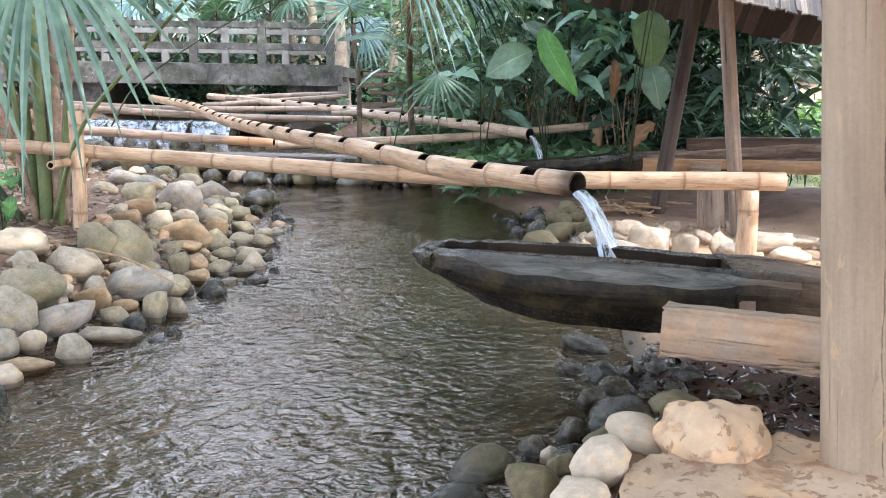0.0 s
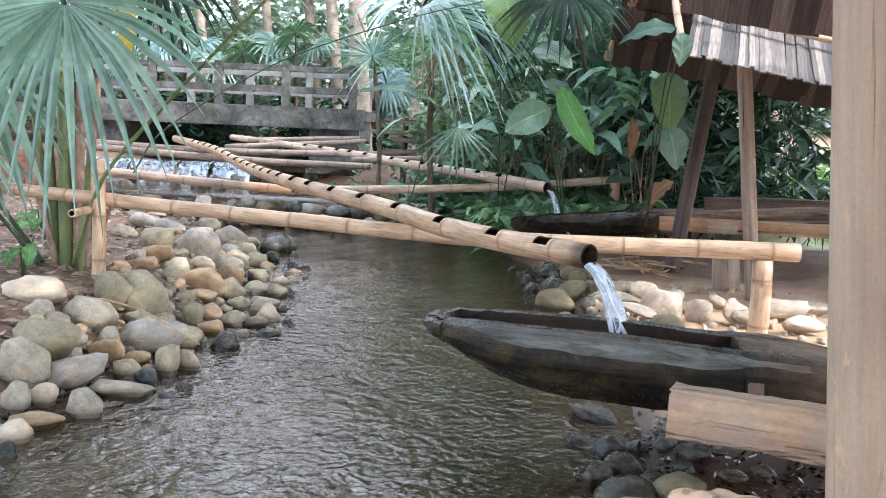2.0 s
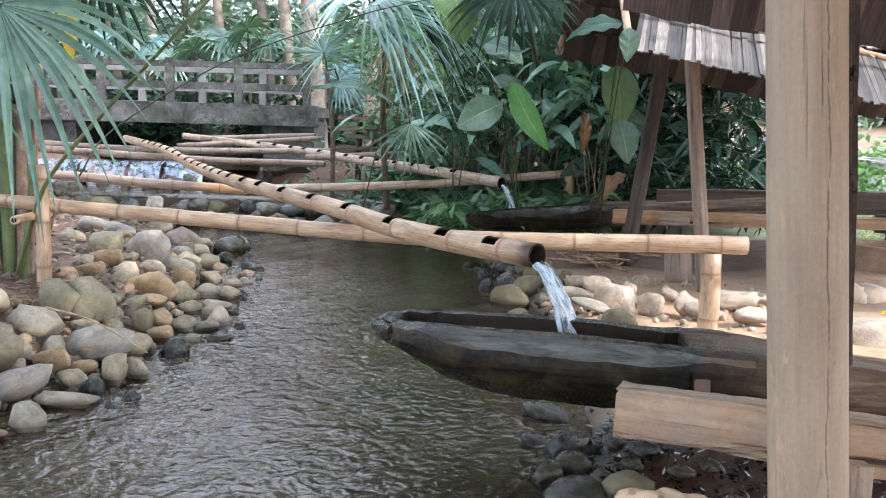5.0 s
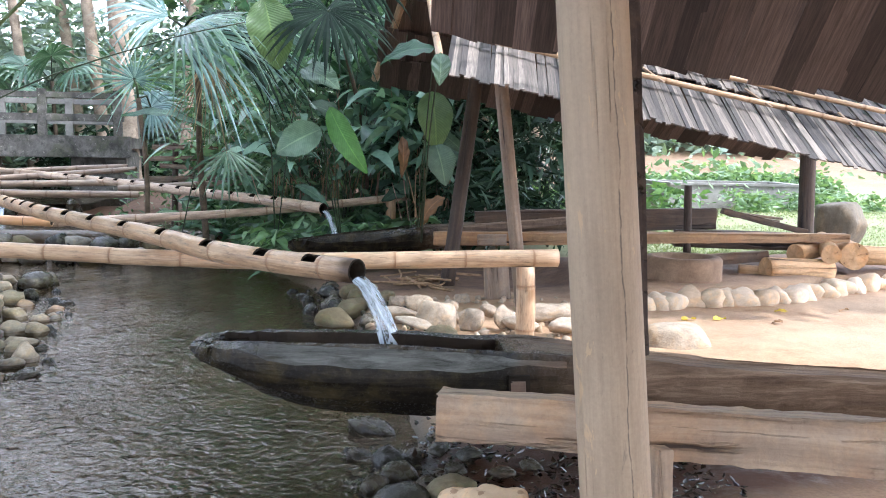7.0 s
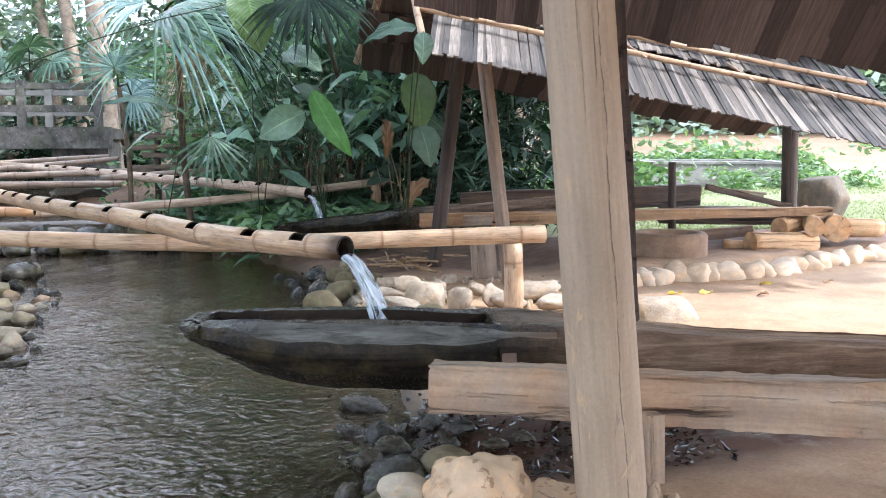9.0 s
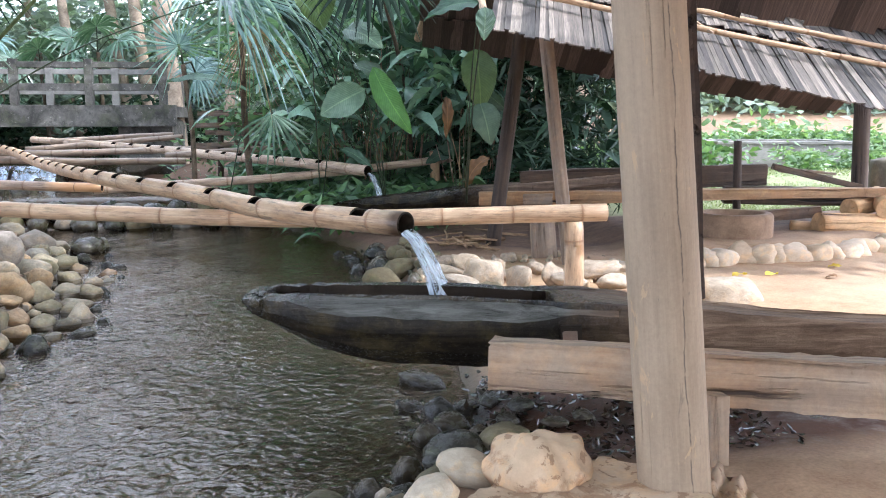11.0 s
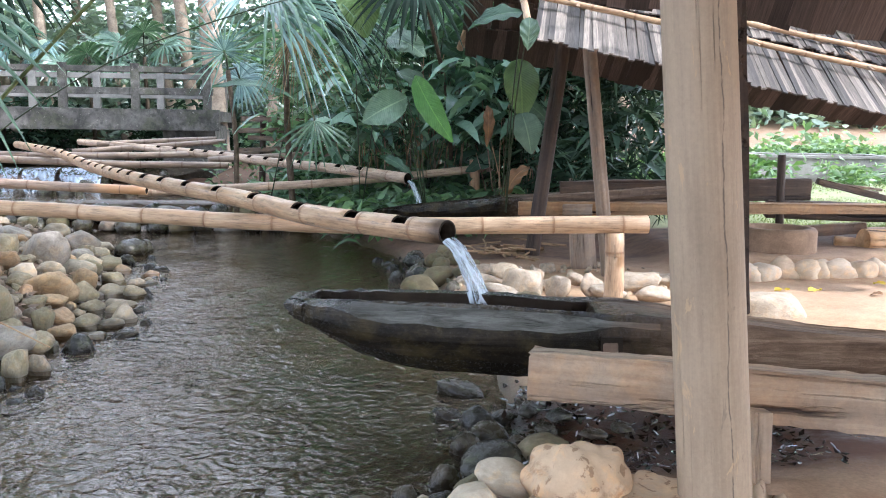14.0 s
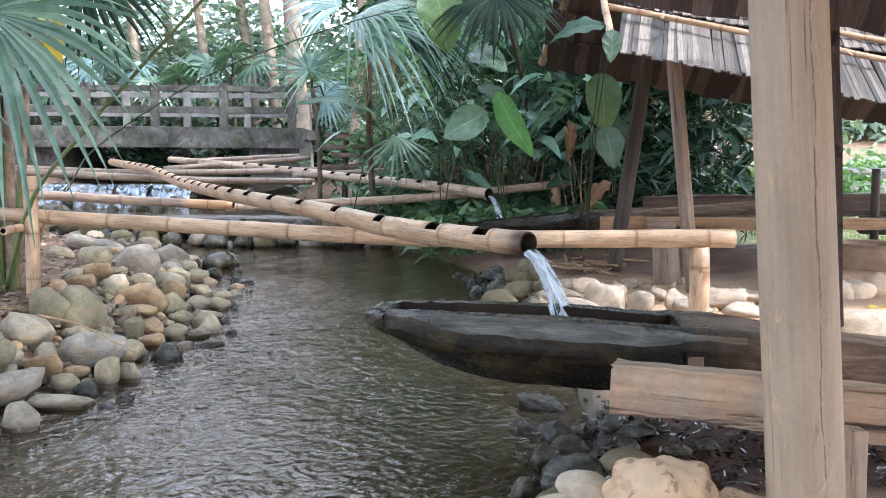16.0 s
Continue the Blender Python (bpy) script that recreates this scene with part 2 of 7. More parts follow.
def post_material():
    """A debarked trunk worn smooth: faint fibres, hairline cracks, clouded tone and chips."""
    m, nt, b = nodes_of("post_grey_tan")
    tc, sep = nt.nodes.new("ShaderNodeTexCoord"), nt.nodes.new("ShaderNodeSeparateXYZ")
    link(nt, tc.outputs["Object"], sep.inputs[0])
    fibre = noise_tex(nt, coords(nt, "Object", (26, 26, 0.9)), 1.6, 6, 0.65, 0.3)
    cloud = noise_tex(nt, coords(nt, "Object", (3.0, 3.0, 0.8)), 1.5, 6, 0.6, 0.3)
    fine = noise_tex(nt, coords(nt), 55, 5, 0.75)
    hair = noise_tex(nt, coords(nt, "Object", (75, 75, 0.9)), 1.0, 3, 0.5, 0.1)
    chips = noise_tex(nt, coords(nt, "Object", (11, 11, 3.2)), 1.3, 6, 0.7, 0.6)
    col = ramp(nt, cloud, [(0.3, (0.235, 0.17, 0.108)), (0.5, (0.305, 0.226, 0.147)), (0.7, (0.355, 0.263, 0.17))])
    col = mix(nt, 0.4, col, mix(nt, 1.0, col, ramp(nt, fibre, [(0.3, (0.66, 0.64, 0.62)), (0.7, (1.22, 1.2, 1.16))]), "MULTIPLY"))
    col = mix(nt, 0.35, col, mix(nt, 1.0, col, ramp(nt, fine, [(0.3, (0.72,) * 3), (0.7, (1.25,) * 3)]), "MULTIPLY"))
    col = mix(nt, ramp(nt, chips, [(0.62, (0, 0, 0)), (0.65, (0.7,) * 3)]), col, (0.42, 0.28, 0.15))
    col = mix(nt, ramp(nt, chips, [(0.31, (0.6,) * 3), (0.36, (0, 0, 0))]), col, (0.12, 0.092, 0.07))
    col = mix(nt, ramp(nt, hair, [(0.29, (0.7,) * 3), (0.305, (0, 0, 0))]), col, (0.06, 0.042, 0.03))
    # one long drying crack wandering down the face
    way, off, size, cut = (nt.nodes.new("ShaderNodeMath") for _ in range(4))
    way.operation, off.operation, size.operation, cut.operation = "MULTIPLY_ADD", "ADD", "ABSOLUTE", "ADD"
    drift = noise_tex(nt, coords(nt, "Object", (0.01, 0.01, 1.0)), 2.2, 5, 0.6)
    way.inputs[1].default_value, off.inputs[1].default_value = -0.07, 0.018
    link(nt, drift, way.inputs[0])
    link(nt, sep.outputs["X"], way.inputs[2])
    link(nt, way.outputs[0], off.inputs[0])
    link(nt, off.outputs[0], size.inputs[0])
    gap = noise_tex(nt, coords(nt, "Object", (0.01, 0.01, 1.0)), 9.0, 3, 0.6)
    link(nt, size.outputs[0], cut.inputs[0])
    link(nt, ramp(nt, gap, [(0.5, (0, 0, 0)), (0.62, (0.003,) * 3)]), cut.inputs[1])
    long_crack = ramp(nt, cut.outputs[0], [(0.0012, (0.9,) * 3), (0.0026, (0, 0, 0))])
    col = mix(nt, long_crack, col, (0.05, 0.036, 0.026))
    link(nt, col, b.inputs["Base Color"])
    b.inputs["Roughness"].default_value = 0.7
    n1 = bump(nt, b, fibre, 0.22, 0.006, bump(nt, b, chips, 0.3, 0.01))
    bump(nt, b, ramp(nt, hair, [(0.3, (0, 0, 0)), (0.335, (1, 1, 1))]), 0.8, 0.008, n1)
    return m


POST_WOOD = post_material()
LEVER_WOOD = wood("lever_brown", (0.09, 0.06, 0.04), (0.17, 0.115, 0.08), (0.30, 0.22, 0.16), axis=0, wet=0.0)
DARK_WOOD = wood("dark_brown_wood", (0.02, 0.013, 0.009), (0.048, 0.031, 0.021), (0.11, 0.075, 0.052), axis=2)
DARK_BEAM = wood("dark_brown_beam", (0.028, 0.018, 0.012), (0.07, 0.046, 0.03), (0.16, 0.11, 0.072), axis=0)
RAIL_WOOD = wood("weathered_rail", (0.05, 0.035, 0.026), (0.13, 0.095, 0.07), (0.24, 0.185, 0.145), axis=0)
LIGHT_POST = wood("light_grey_post", (0.11, 0.08, 0.058), (0.22, 0.165, 0.12), (0.36, 0.29, 0.23), axis=2)
LIGHT_BEAM = wood("light_grey_block", (0.13, 0.095, 0.07), (0.25, 0.19, 0.14), (0.38, 0.31, 0.245), axis=0)
ROCK_DARK = stone_mat("wet_river_stone", [(0.0, (0.026, 0.027, 0.024)), (0.5, (0.046, 0.043, 0.034)), (1.0, (0.08, 0.065, 0.043))], wet=1.0, moss=0.4, grain=0.7)
ROCK_GREY = stone_mat("grey_stone", [(0.0, (0.25, 0.22, 0.165)), (0.5, (0.35, 0.31, 0.235)), (1.0, (0.45, 0.38, 0.28))], moss=0.2)
ROCK_OLIVE = stone_mat("olive_stone", [(0.0, (0.22, 0.195, 0.125)), (0.5, (0.31, 0.265, 0.175)), (1.0, (0.39, 0.335, 0.235))], moss=0.45)
ROCK_SLATE = stone_mat("blue_grey_stone", [(0.0, (0.26, 0.25, 0.215)), (0.5, (0.33, 0.30, 0.255)), (1.0, (0.39, 0.335, 0.28))])
ROCK_RUST = stone_mat("rust_tan_stone", [(0.0, (0.34, 0.24, 0.135)), (0.5, (0.40, 0.29, 0.17)), (1.0, (0.30, 0.20, 0.13))], moss=0.15)
ROCK_PALE = stone_mat("cream_stone", [(0.0, (0.43, 0.36, 0.26)), (1.0, (0.52, 0.44, 0.33))], grain=0.6)
# Darker gravel: the shade of the gaps is put into its colour.
ROCK_SHADED = stone_mat("shaded_gravel", [(0.0, (0.14, 0.115, 0.08)), (0.5, (0.22, 0.18, 0.125)), (1.0, (0.30, 0.26, 0.20))])
ROCK_WHITE = stone_mat("white_stone", [(0.0, (0.42, 0.345, 0.255)), (0.5, (0.49, 0.41, 0.315)), (1.0, (0.35, 0.28, 0.21))], grain=1.0)
ROCK_KERB = stone_mat("clay_crusted_stone", [(0.0, (0.50, 0.375, 0.25)), (0.5, (0.60, 0.475, 0.335)), (1.0, (0.66, 0.55, 0.42))], grain=0.5)


ROCK_DARK.node_tree.nodes["Principled BSDF"].inputs["Specular IOR Level"].default_value = 0.35
ROCK_MOSSY = stone_mat("mossy_damp_stone", [(0.0, (0.10, 0.085, 0.04)), (0.5, (0.15, 0.12, 0.06)), (1.0, (0.20, 0.165, 0.095))], moss=0.6)


def splashed(m, dark=(0.50, 0.42, 0.36), lo=0.60):
    """Damp marks left by drops, with crisp edges, over a dry pale stone or clay."""
    nt = m.node_tree
    b = nt.nodes["Principled BSDF"]
    geo = nt.nodes.new("ShaderNodeNewGeometry")
    spots = noise_tex(nt, geo.outputs["Position"], 16, 5, 0.62, 0.4)
    blotch = noise_tex(nt, geo.outputs["Position"], 5.5, 6, 0.7, 0.3)
    src = b.inputs["Base Color"].links[0].from_socket
    col = mix(nt, ramp(nt, spots, [(lo, (0, 0, 0)), (lo + 0.025, (0.85,) * 3)]), src, mix(nt, 1.0, src, dark, "MULTIPLY"))
    col = mix(nt, ramp(nt, blotch, [(0.56, (0, 0, 0)), (0.62, (0.8,) * 3)]), col, mix(nt, 1.0, src, (0.62, 0.52, 0.45), "MULTIPLY"))
    link(nt, col, b.inputs["Base Color"])
    return m


ROCK_SPLASHED = splashed(stone_mat("splashed_tan_stone", [(0.0, (0.49, 0.345, 0.21)), (1.0, (0.53, 0.38, 0.235))], grain=0.3))
CLAY_LEDGE = splashed(stone_mat("pale_trodden_clay", [(0.0, (0.50, 0.36, 0.235)), (1.0, (0.56, 0.42, 0.28))], grain=0.45), lo=0.57)


def roof_mat(name, dark, mid, light):
    m, nt, b = nodes_of(name)
    r = ramp(nt, random_of(nt), [(0.0, dark), (0.55, mid), (1.0, light)])
    f = noise_tex(nt, coords(nt, "UV", (46, 1.6, 1)), 2.0, 7, 0.7)
    col = mix(nt, 0.85, r, mix(nt, 1.0, r, ramp(nt, f, [(0.32, (0.25,) * 3), (0.68, (1.7,) * 3)]), "MULTIPLY"))
    link(nt, col, b.inputs["Base Color"])
    b.inputs["Roughness"].default_value = 0.7
    bump(nt, b, f, 0.4, 0.006)
    return m


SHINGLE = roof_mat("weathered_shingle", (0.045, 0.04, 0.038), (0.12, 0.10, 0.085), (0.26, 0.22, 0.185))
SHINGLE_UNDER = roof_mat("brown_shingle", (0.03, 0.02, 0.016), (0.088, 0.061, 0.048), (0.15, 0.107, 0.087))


def plain(name, a, b_, scale, rough=0.85, fine=60, strength=0.4):
    m, nt, b = nodes_of(name)
    v = coords(nt)
    f, g = noise_tex(nt, v, scale, 8, 0.65, 0.3), noise_tex(nt, v, fine, 4, 0.7)
    col = ramp(nt, f, [(0.32, a), (0.68, b_)])
    col = mix(nt, 0.5, col, mix(nt, 1.0, col, ramp(nt, g, [(0.3, (0.6,) * 3), (0.7, (1.3,) * 3)]), "MULTIPLY"))
    link(nt, col, b.inputs["Base Color"])
    b.inputs["Roughness"].default_value = rough
    bump(nt, b, f, strength, 0.02, bump(nt, b, g, strength, 0.004))
    return m




def lichened(m):
    """Pale lichen spots, mossy patches and black weathering over old concrete."""
    nt = m.node_tree
    b = nt.nodes["Principled BSDF"]
    v = coords(nt)
    src = b.inputs["Base Color"].links[0].from_socket
    moss = noise_tex(nt, v, 2.3, 7, 0.72, 0.5)
    col = mix(nt, ramp(nt, moss, [(0.5, (0, 0, 0)), (0.62, (0.6,) * 3)]), src, (0.065, 0.072, 0.035))
    black = noise_tex(nt, v, 4.5, 7, 0.75, 0.3)
    col = mix(nt, ramp(nt, black, [(0.5, (0, 0, 0)), (0.62, (0.75,) * 3)]), col, (0.022, 0.021, 0.018))
    spots = noise_tex(nt, v, 13, 5, 0.7)
    col = mix(nt, ramp(nt, spots, [(0.62, (0, 0, 0)), (0.66, (0.75,) * 3)]), col, (0.30, 0.29, 0.25))
    link(nt, col, b.inputs["Base Color"])
    return m


CONCRETE = lichened(plain("mossy_concrete", (0.010, 0.010, 0.008), (0.18, 0.17, 0.15), 2.6))
CONCRETE_PALE = plain("pale_concrete", (0.13, 0.125, 0.11), (0.27, 0.26, 0.235), 3.0)
CLAY = plain("clay", (0.15, 0.092, 0.052), (0.26, 0.168, 0.10), 5)
BARK = plain("bark", (0.19, 0.145, 0.10), (0.43, 0.345, 0.255), 6, fine=30, strength=0.7)
PALM_TRUNK = plain("palm_fibre", (0.05, 0.036, 0.022), (0.15, 0.11, 0.07), 12, fine=50, strength=0.8)
BRICK = plain("red_brick", (0.13, 0.06, 0.038), (0.21, 0.11, 0.072), 9)
FAN = leaf_mat("fan_leaf", (0.065, 0.125, 0.09), (0.13, 0.205, 0.16), 0.25, 0.24)
FAN_BLUE = leaf_mat("blue_fan_leaf", (0.095, 0.17, 0.18), (0.21, 0.32, 0.335), 0.25, 0.18)
# Near-black fan leaf: the shade on its underside is put into the colour.
FAN_SHADED = leaf_mat("shaded_fan_leaf", (0.005, 0.012, 0.008), (0.013, 0.026, 0.017), 0.04, 0.6)
FAN_SHADED.node_tree.nodes["Principled BSDF"].inputs["Specular IOR Level"].default_value = 0.08


def veined(m, count=22.0):
    """Fine side veins that run from the midrib to the edge."""
    nt = m.node_tree
    b = nt.nodes["Principled BSDF"]
    tc, sep = nt.nodes.new("ShaderNodeTexCoord"), nt.nodes.new("ShaderNodeSeparateXYZ")
    link(nt, tc.outputs["UV"], sep.inputs[0])

    def calc(op, a, c):
        n = nt.nodes.new("ShaderNodeMath")
        n.operation = op
        for s, q in zip(n.inputs, (a, c)):
            if isinstance(q, (int, float)):
                s.default_value = q
            elif q is not None:
                link(nt, q, s)
        return n.outputs[0]

    away = calc("ABSOLUTE", sep.outputs["X"], None)
    wave_ = calc("SINE", calc("MULTIPLY", calc("SUBTRACT", sep.outputs["Y"], calc("MULTIPLY", away, 0.22)), count * 6.28), None)
    rib = ramp(nt, away, [(0.0, (1, 1, 1)), (0.07, (0, 0, 0))])
    src = b.inputs["Base Color"].links[0].from_socket
    col = mix(nt, ramp(nt, wave_, [(0.55, (0, 0, 0)), (1.0, (0.4,) * 3)]), src, mix(nt, 1.0, src, (1.6, 1.6, 1.3), "MULTIPLY"))
    col = mix(nt, rib, col, mix(nt, 1.0, src, (2.2, 2.1, 1.6), "MULTIPLY"))
    link(nt, col, b.inputs["Base Color"])
    bump(nt, b, wave_, 0.35, 0.006)
    return m


DRY_FAN = leaf_mat("dead_fan_leaf", (0.10, 0.07, 0.045), (0.25, 0.185, 0.12), 0.3, 0.6)
BROAD_BRIGHT = leaf_mat("bright_broad_leaf", (0.065, 0.165, 0.05), (0.085, 0.20, 0.06), 0.35, 0.3, island=False)
BROAD = leaf_mat("broad_leaf", (0.06, 0.115, 0.09), (0.12, 0.19, 0.155), 0.3, 0.25, island=False)
BROAD_PALE = leaf_mat("pale_broad_leaf", (0.10, 0.165, 0.075), (0.13, 0.20, 0.095), 0.35, 0.3, island=False)
BROAD_DARK = leaf_mat("dark_broad_leaf", (0.03, 0.07, 0.052), (0.10, 0.175, 0.135), 0.25, 0.22, island=False)
# Pale grey-green: the haze of distance is put into the leaf colour.
HAZE_GREEN = leaf_mat("hazed_leaf", (0.12, 0.175, 0.145), (0.29, 0.365, 0.31), 0.2, 0.4)
PALE_GREEN = leaf_mat("pale_sunlit_leaf", (0.08, 0.145, 0.075), (0.17, 0.25, 0.135), 0.35)
WET_LITTER = leaf_mat("wet_fallen_leaf", (0.006, 0.004, 0.003), (0.03, 0.02, 0.014), 0.02, 0.12)
WET_LITTER.node_tree.nodes["Principled BSDF"].inputs["Specular IOR Level"].default_value = 0.8
# Broad leaf with the shade beside the far shelter put into its colour.
SHADE_BROAD = leaf_mat("shade_coloured_broad_leaf", (0.012, 0.027, 0.018), (0.04, 0.07, 0.05), 0.15, 0.22, island=False)
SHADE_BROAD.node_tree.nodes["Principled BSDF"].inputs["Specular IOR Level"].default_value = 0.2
BROAD_DRY = leaf_mat("dry_leaf", (0.16, 0.085, 0.045), (0.27, 0.155, 0.085), 0.2, 0.6, island=False)
GREEN = leaf_mat("shrub_leaf", (0.042, 0.095, 0.055), (0.14, 0.235, 0.135), 0.3, 0.34)
GREEN_LIGHT = leaf_mat("sunlit_leaf", (0.06, 0.125, 0.045), (0.15, 0.245, 0.11), 0.35)
GREEN_DARK = leaf_mat("shade_leaf", (0.042, 0.095, 0.062), (0.15, 0.24, 0.165), 0.3, 0.26)
LITTER = leaf_mat("fallen_leaf", (0.085, 0.058, 0.04), (0.24, 0.175, 0.13), 0.1, 0.7)
YELLOW = leaf_mat("yellow_leaf", (0.5, 0.36, 0.04), (0.62, 0.5, 0.09), 0.3, 0.5, island=False)
GRASS = leaf_mat("lawn_grass", (0.10, 0.14, 0.06), (0.20, 0.235, 0.115), 0.3)
for leafy in (BROAD_BRIGHT, BROAD_PALE, BROAD, BROAD_DARK, SHADE_BROAD, BROAD_DRY):
    veined(leafy)
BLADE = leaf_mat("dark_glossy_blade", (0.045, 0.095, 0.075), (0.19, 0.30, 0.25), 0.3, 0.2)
# Small leaf darkened the same way: shade is part of its colour.
SHADE_LEAF = leaf_mat("shade_coloured_leaf", (0.012, 0.026, 0.018), (0.05, 0.085, 0.06), 0.15, 0.22)
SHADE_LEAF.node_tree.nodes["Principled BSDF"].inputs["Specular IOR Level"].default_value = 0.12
BLADE_GREEN = leaf_mat("green_blade", (0.055, 0.125, 0.07), (0.19, 0.31, 0.16), 0.35, 0.28)
STEM = plain("cane_stem", (0.19, 0.12, 0.065), (0.42, 0.275, 0.155), 8)
STEM_GREEN = plain("green_stem", (0.02, 0.036, 0.014), (0.055, 0.075, 0.03), 6, rough=0.5)
LIME_STEM = plain("lime_stem", (0.07, 0.10, 0.03), (0.15, 0.18, 0.06), 6, rough=0.5)
SHEATH = plain("dry_leaf_sheath", (0.13, 0.085, 0.055), (0.34, 0.235, 0.16), 9, fine=40, strength=0.8)
SAWN = wood("sawn_orange_log", (0.30, 0.175, 0.08), (0.50, 0.32, 0.165), (0.62, 0.43, 0.25), axis=2)
ORANGE_BEAM = wood("orange_brown_beam", (0.13, 0.075, 0.035), (0.30, 0.185, 0.095), (0.46, 0.30, 0.165), axis=0)


def ground_material():
    """Sandy trodden earth, leaf mould under the trees, lawn beyond, mud in the bed."""
    m, nt, b = nodes_of("earth")
    geo, sep = nt.nodes.new("ShaderNodeNewGeometry"), nt.nodes.new("ShaderNodeSeparateXYZ")
    v = geo.outputs["Position"]
    link(nt, v, sep.inputs[0])
    big, mid, fine = noise_tex(nt, v, 0.7, 6, 0.6), noise_tex(nt, v, 5, 8, 0.7), noise_tex(nt, v, 55, 5, 0.7)
    sand = ramp(nt, mid, [(0.3, (0.29, 0.168, 0.088)), (0.7, (0.46, 0.305, 0.175))])
    sand = mix(nt, ramp(nt, big, [(0.42, (0, 0, 0)), (0.62, (0.6,) * 3)]), sand, (0.43, 0.315, 0.205))
    mould = ramp(nt, mid, [(0.3, (0.075, 0.042, 0.026)), (0.7, (0.185, 0.112, 0.068))])
    mud = ramp(nt, mid, [(0.3, (0.05, 0.035, 0.022)), (0.7, (0.13, 0.09, 0.055))])
    lawn = ramp(nt, mid, [(0.3, (0.13, 0.16, 0.07)), (0.7, (0.27, 0.265, 0.135))])

    def edge(out, lo, hi, wob):
        a = nt.nodes.new("ShaderNodeMath")
        a.operation = "MULTIPLY_ADD"
        link(nt, big, a.inputs[0])
        a.inputs[1].default_value = wob
        link(nt, out, a.inputs[2])
        r = nt.nodes.new("ShaderNodeMapRange")
        r.inputs["From Min"].default_value, r.inputs["From Max"].default_value = lo, hi
        link(nt, a.outputs[0], r.inputs["Value"])
        return r.outputs[0]

    col = mix(nt, edge(sep.outputs["X"], 0.9, 1.7, 1.2), mould, sand)
    wood_floor = edge(sep.outputs["Y"], 9.0, 9.9, 1.2)
    right = edge(sep.outputs["X"], 3.6, 5.0, 2.0)
    col = mix(nt, wood_floor, col, mould)
    far = nt.nodes.new("ShaderNodeMath")
    far.operation = "MULTIPLY"
    link(nt, edge(sep.outputs["Y"], 11.4, 12.6, 0.8), far.inputs[0])
    link(nt, right, far.inputs[1])
    col = mix(nt, far.outputs[0], col, lawn)
    beyond = nt.nodes.new("ShaderNodeMath")
    beyond.operation = "MULTIPLY"
    link(nt, edge(sep.outputs["Y"], 23.0, 24.5, 1.0), beyond.inputs[0])
    link(nt, right, beyond.inputs[1])
    col = mix(nt, beyond.outputs[0], col, mix(nt, 1.0, sand, (0.55, 0.54, 0.54), "MULTIPLY"))
    col = mix(nt, edge(sep.outputs["Z"], 0.03, 0.10, 0.02), mud, col)
    # earth kept wet by the splashing trough
    spot = nt.nodes.new("ShaderNodeVectorMath")
    spot.operation = "DISTANCE"
    spot.inputs[1].default_value = (1.75 * 0.5, 3.95 * 1.0, 0.0)
    scaled = nt.nodes.new("ShaderNodeVectorMath")
    scaled.operation = "MULTIPLY"
    scaled.inputs[1].default_value = (0.5, 1.0, 0.0)
    link(nt, v, scaled.inputs[0])
    link(nt, scaled.outputs[0], spot.inputs[0])
    soak = edge(spot.outputs["Value"], 0.74, 1.0, 0.35)
    col = mix(nt, soak, mix(nt, 1.0, col, (0.20, 0.115, 0.075), "MULTIPLY"), col)
    col = mix(nt, 0.55, col, mix(nt, 1.0, col, ramp(nt, fine, [(0.3, (0.6,) * 3), (0.7, (1.35,) * 3)]), "MULTIPLY"))
    link(nt, col, b.inputs["Base Color"])
    dry = mix(nt, soak, ramp(nt, mid, [(0.35, (0.22,) * 3), (0.55, (0.75,) * 3)]), (0.92, 0.92, 0.92))
    link(nt, mix(nt, edge(sep.outputs["Z"], 0.03, 0.12, 0.03), (0.3, 0.3, 0.3), dry), b.inputs["Roughness"])
    bump(nt, b, mid, 0.4, 0.03, bump(nt, b, fine, 0.4, 0.006))
    return m


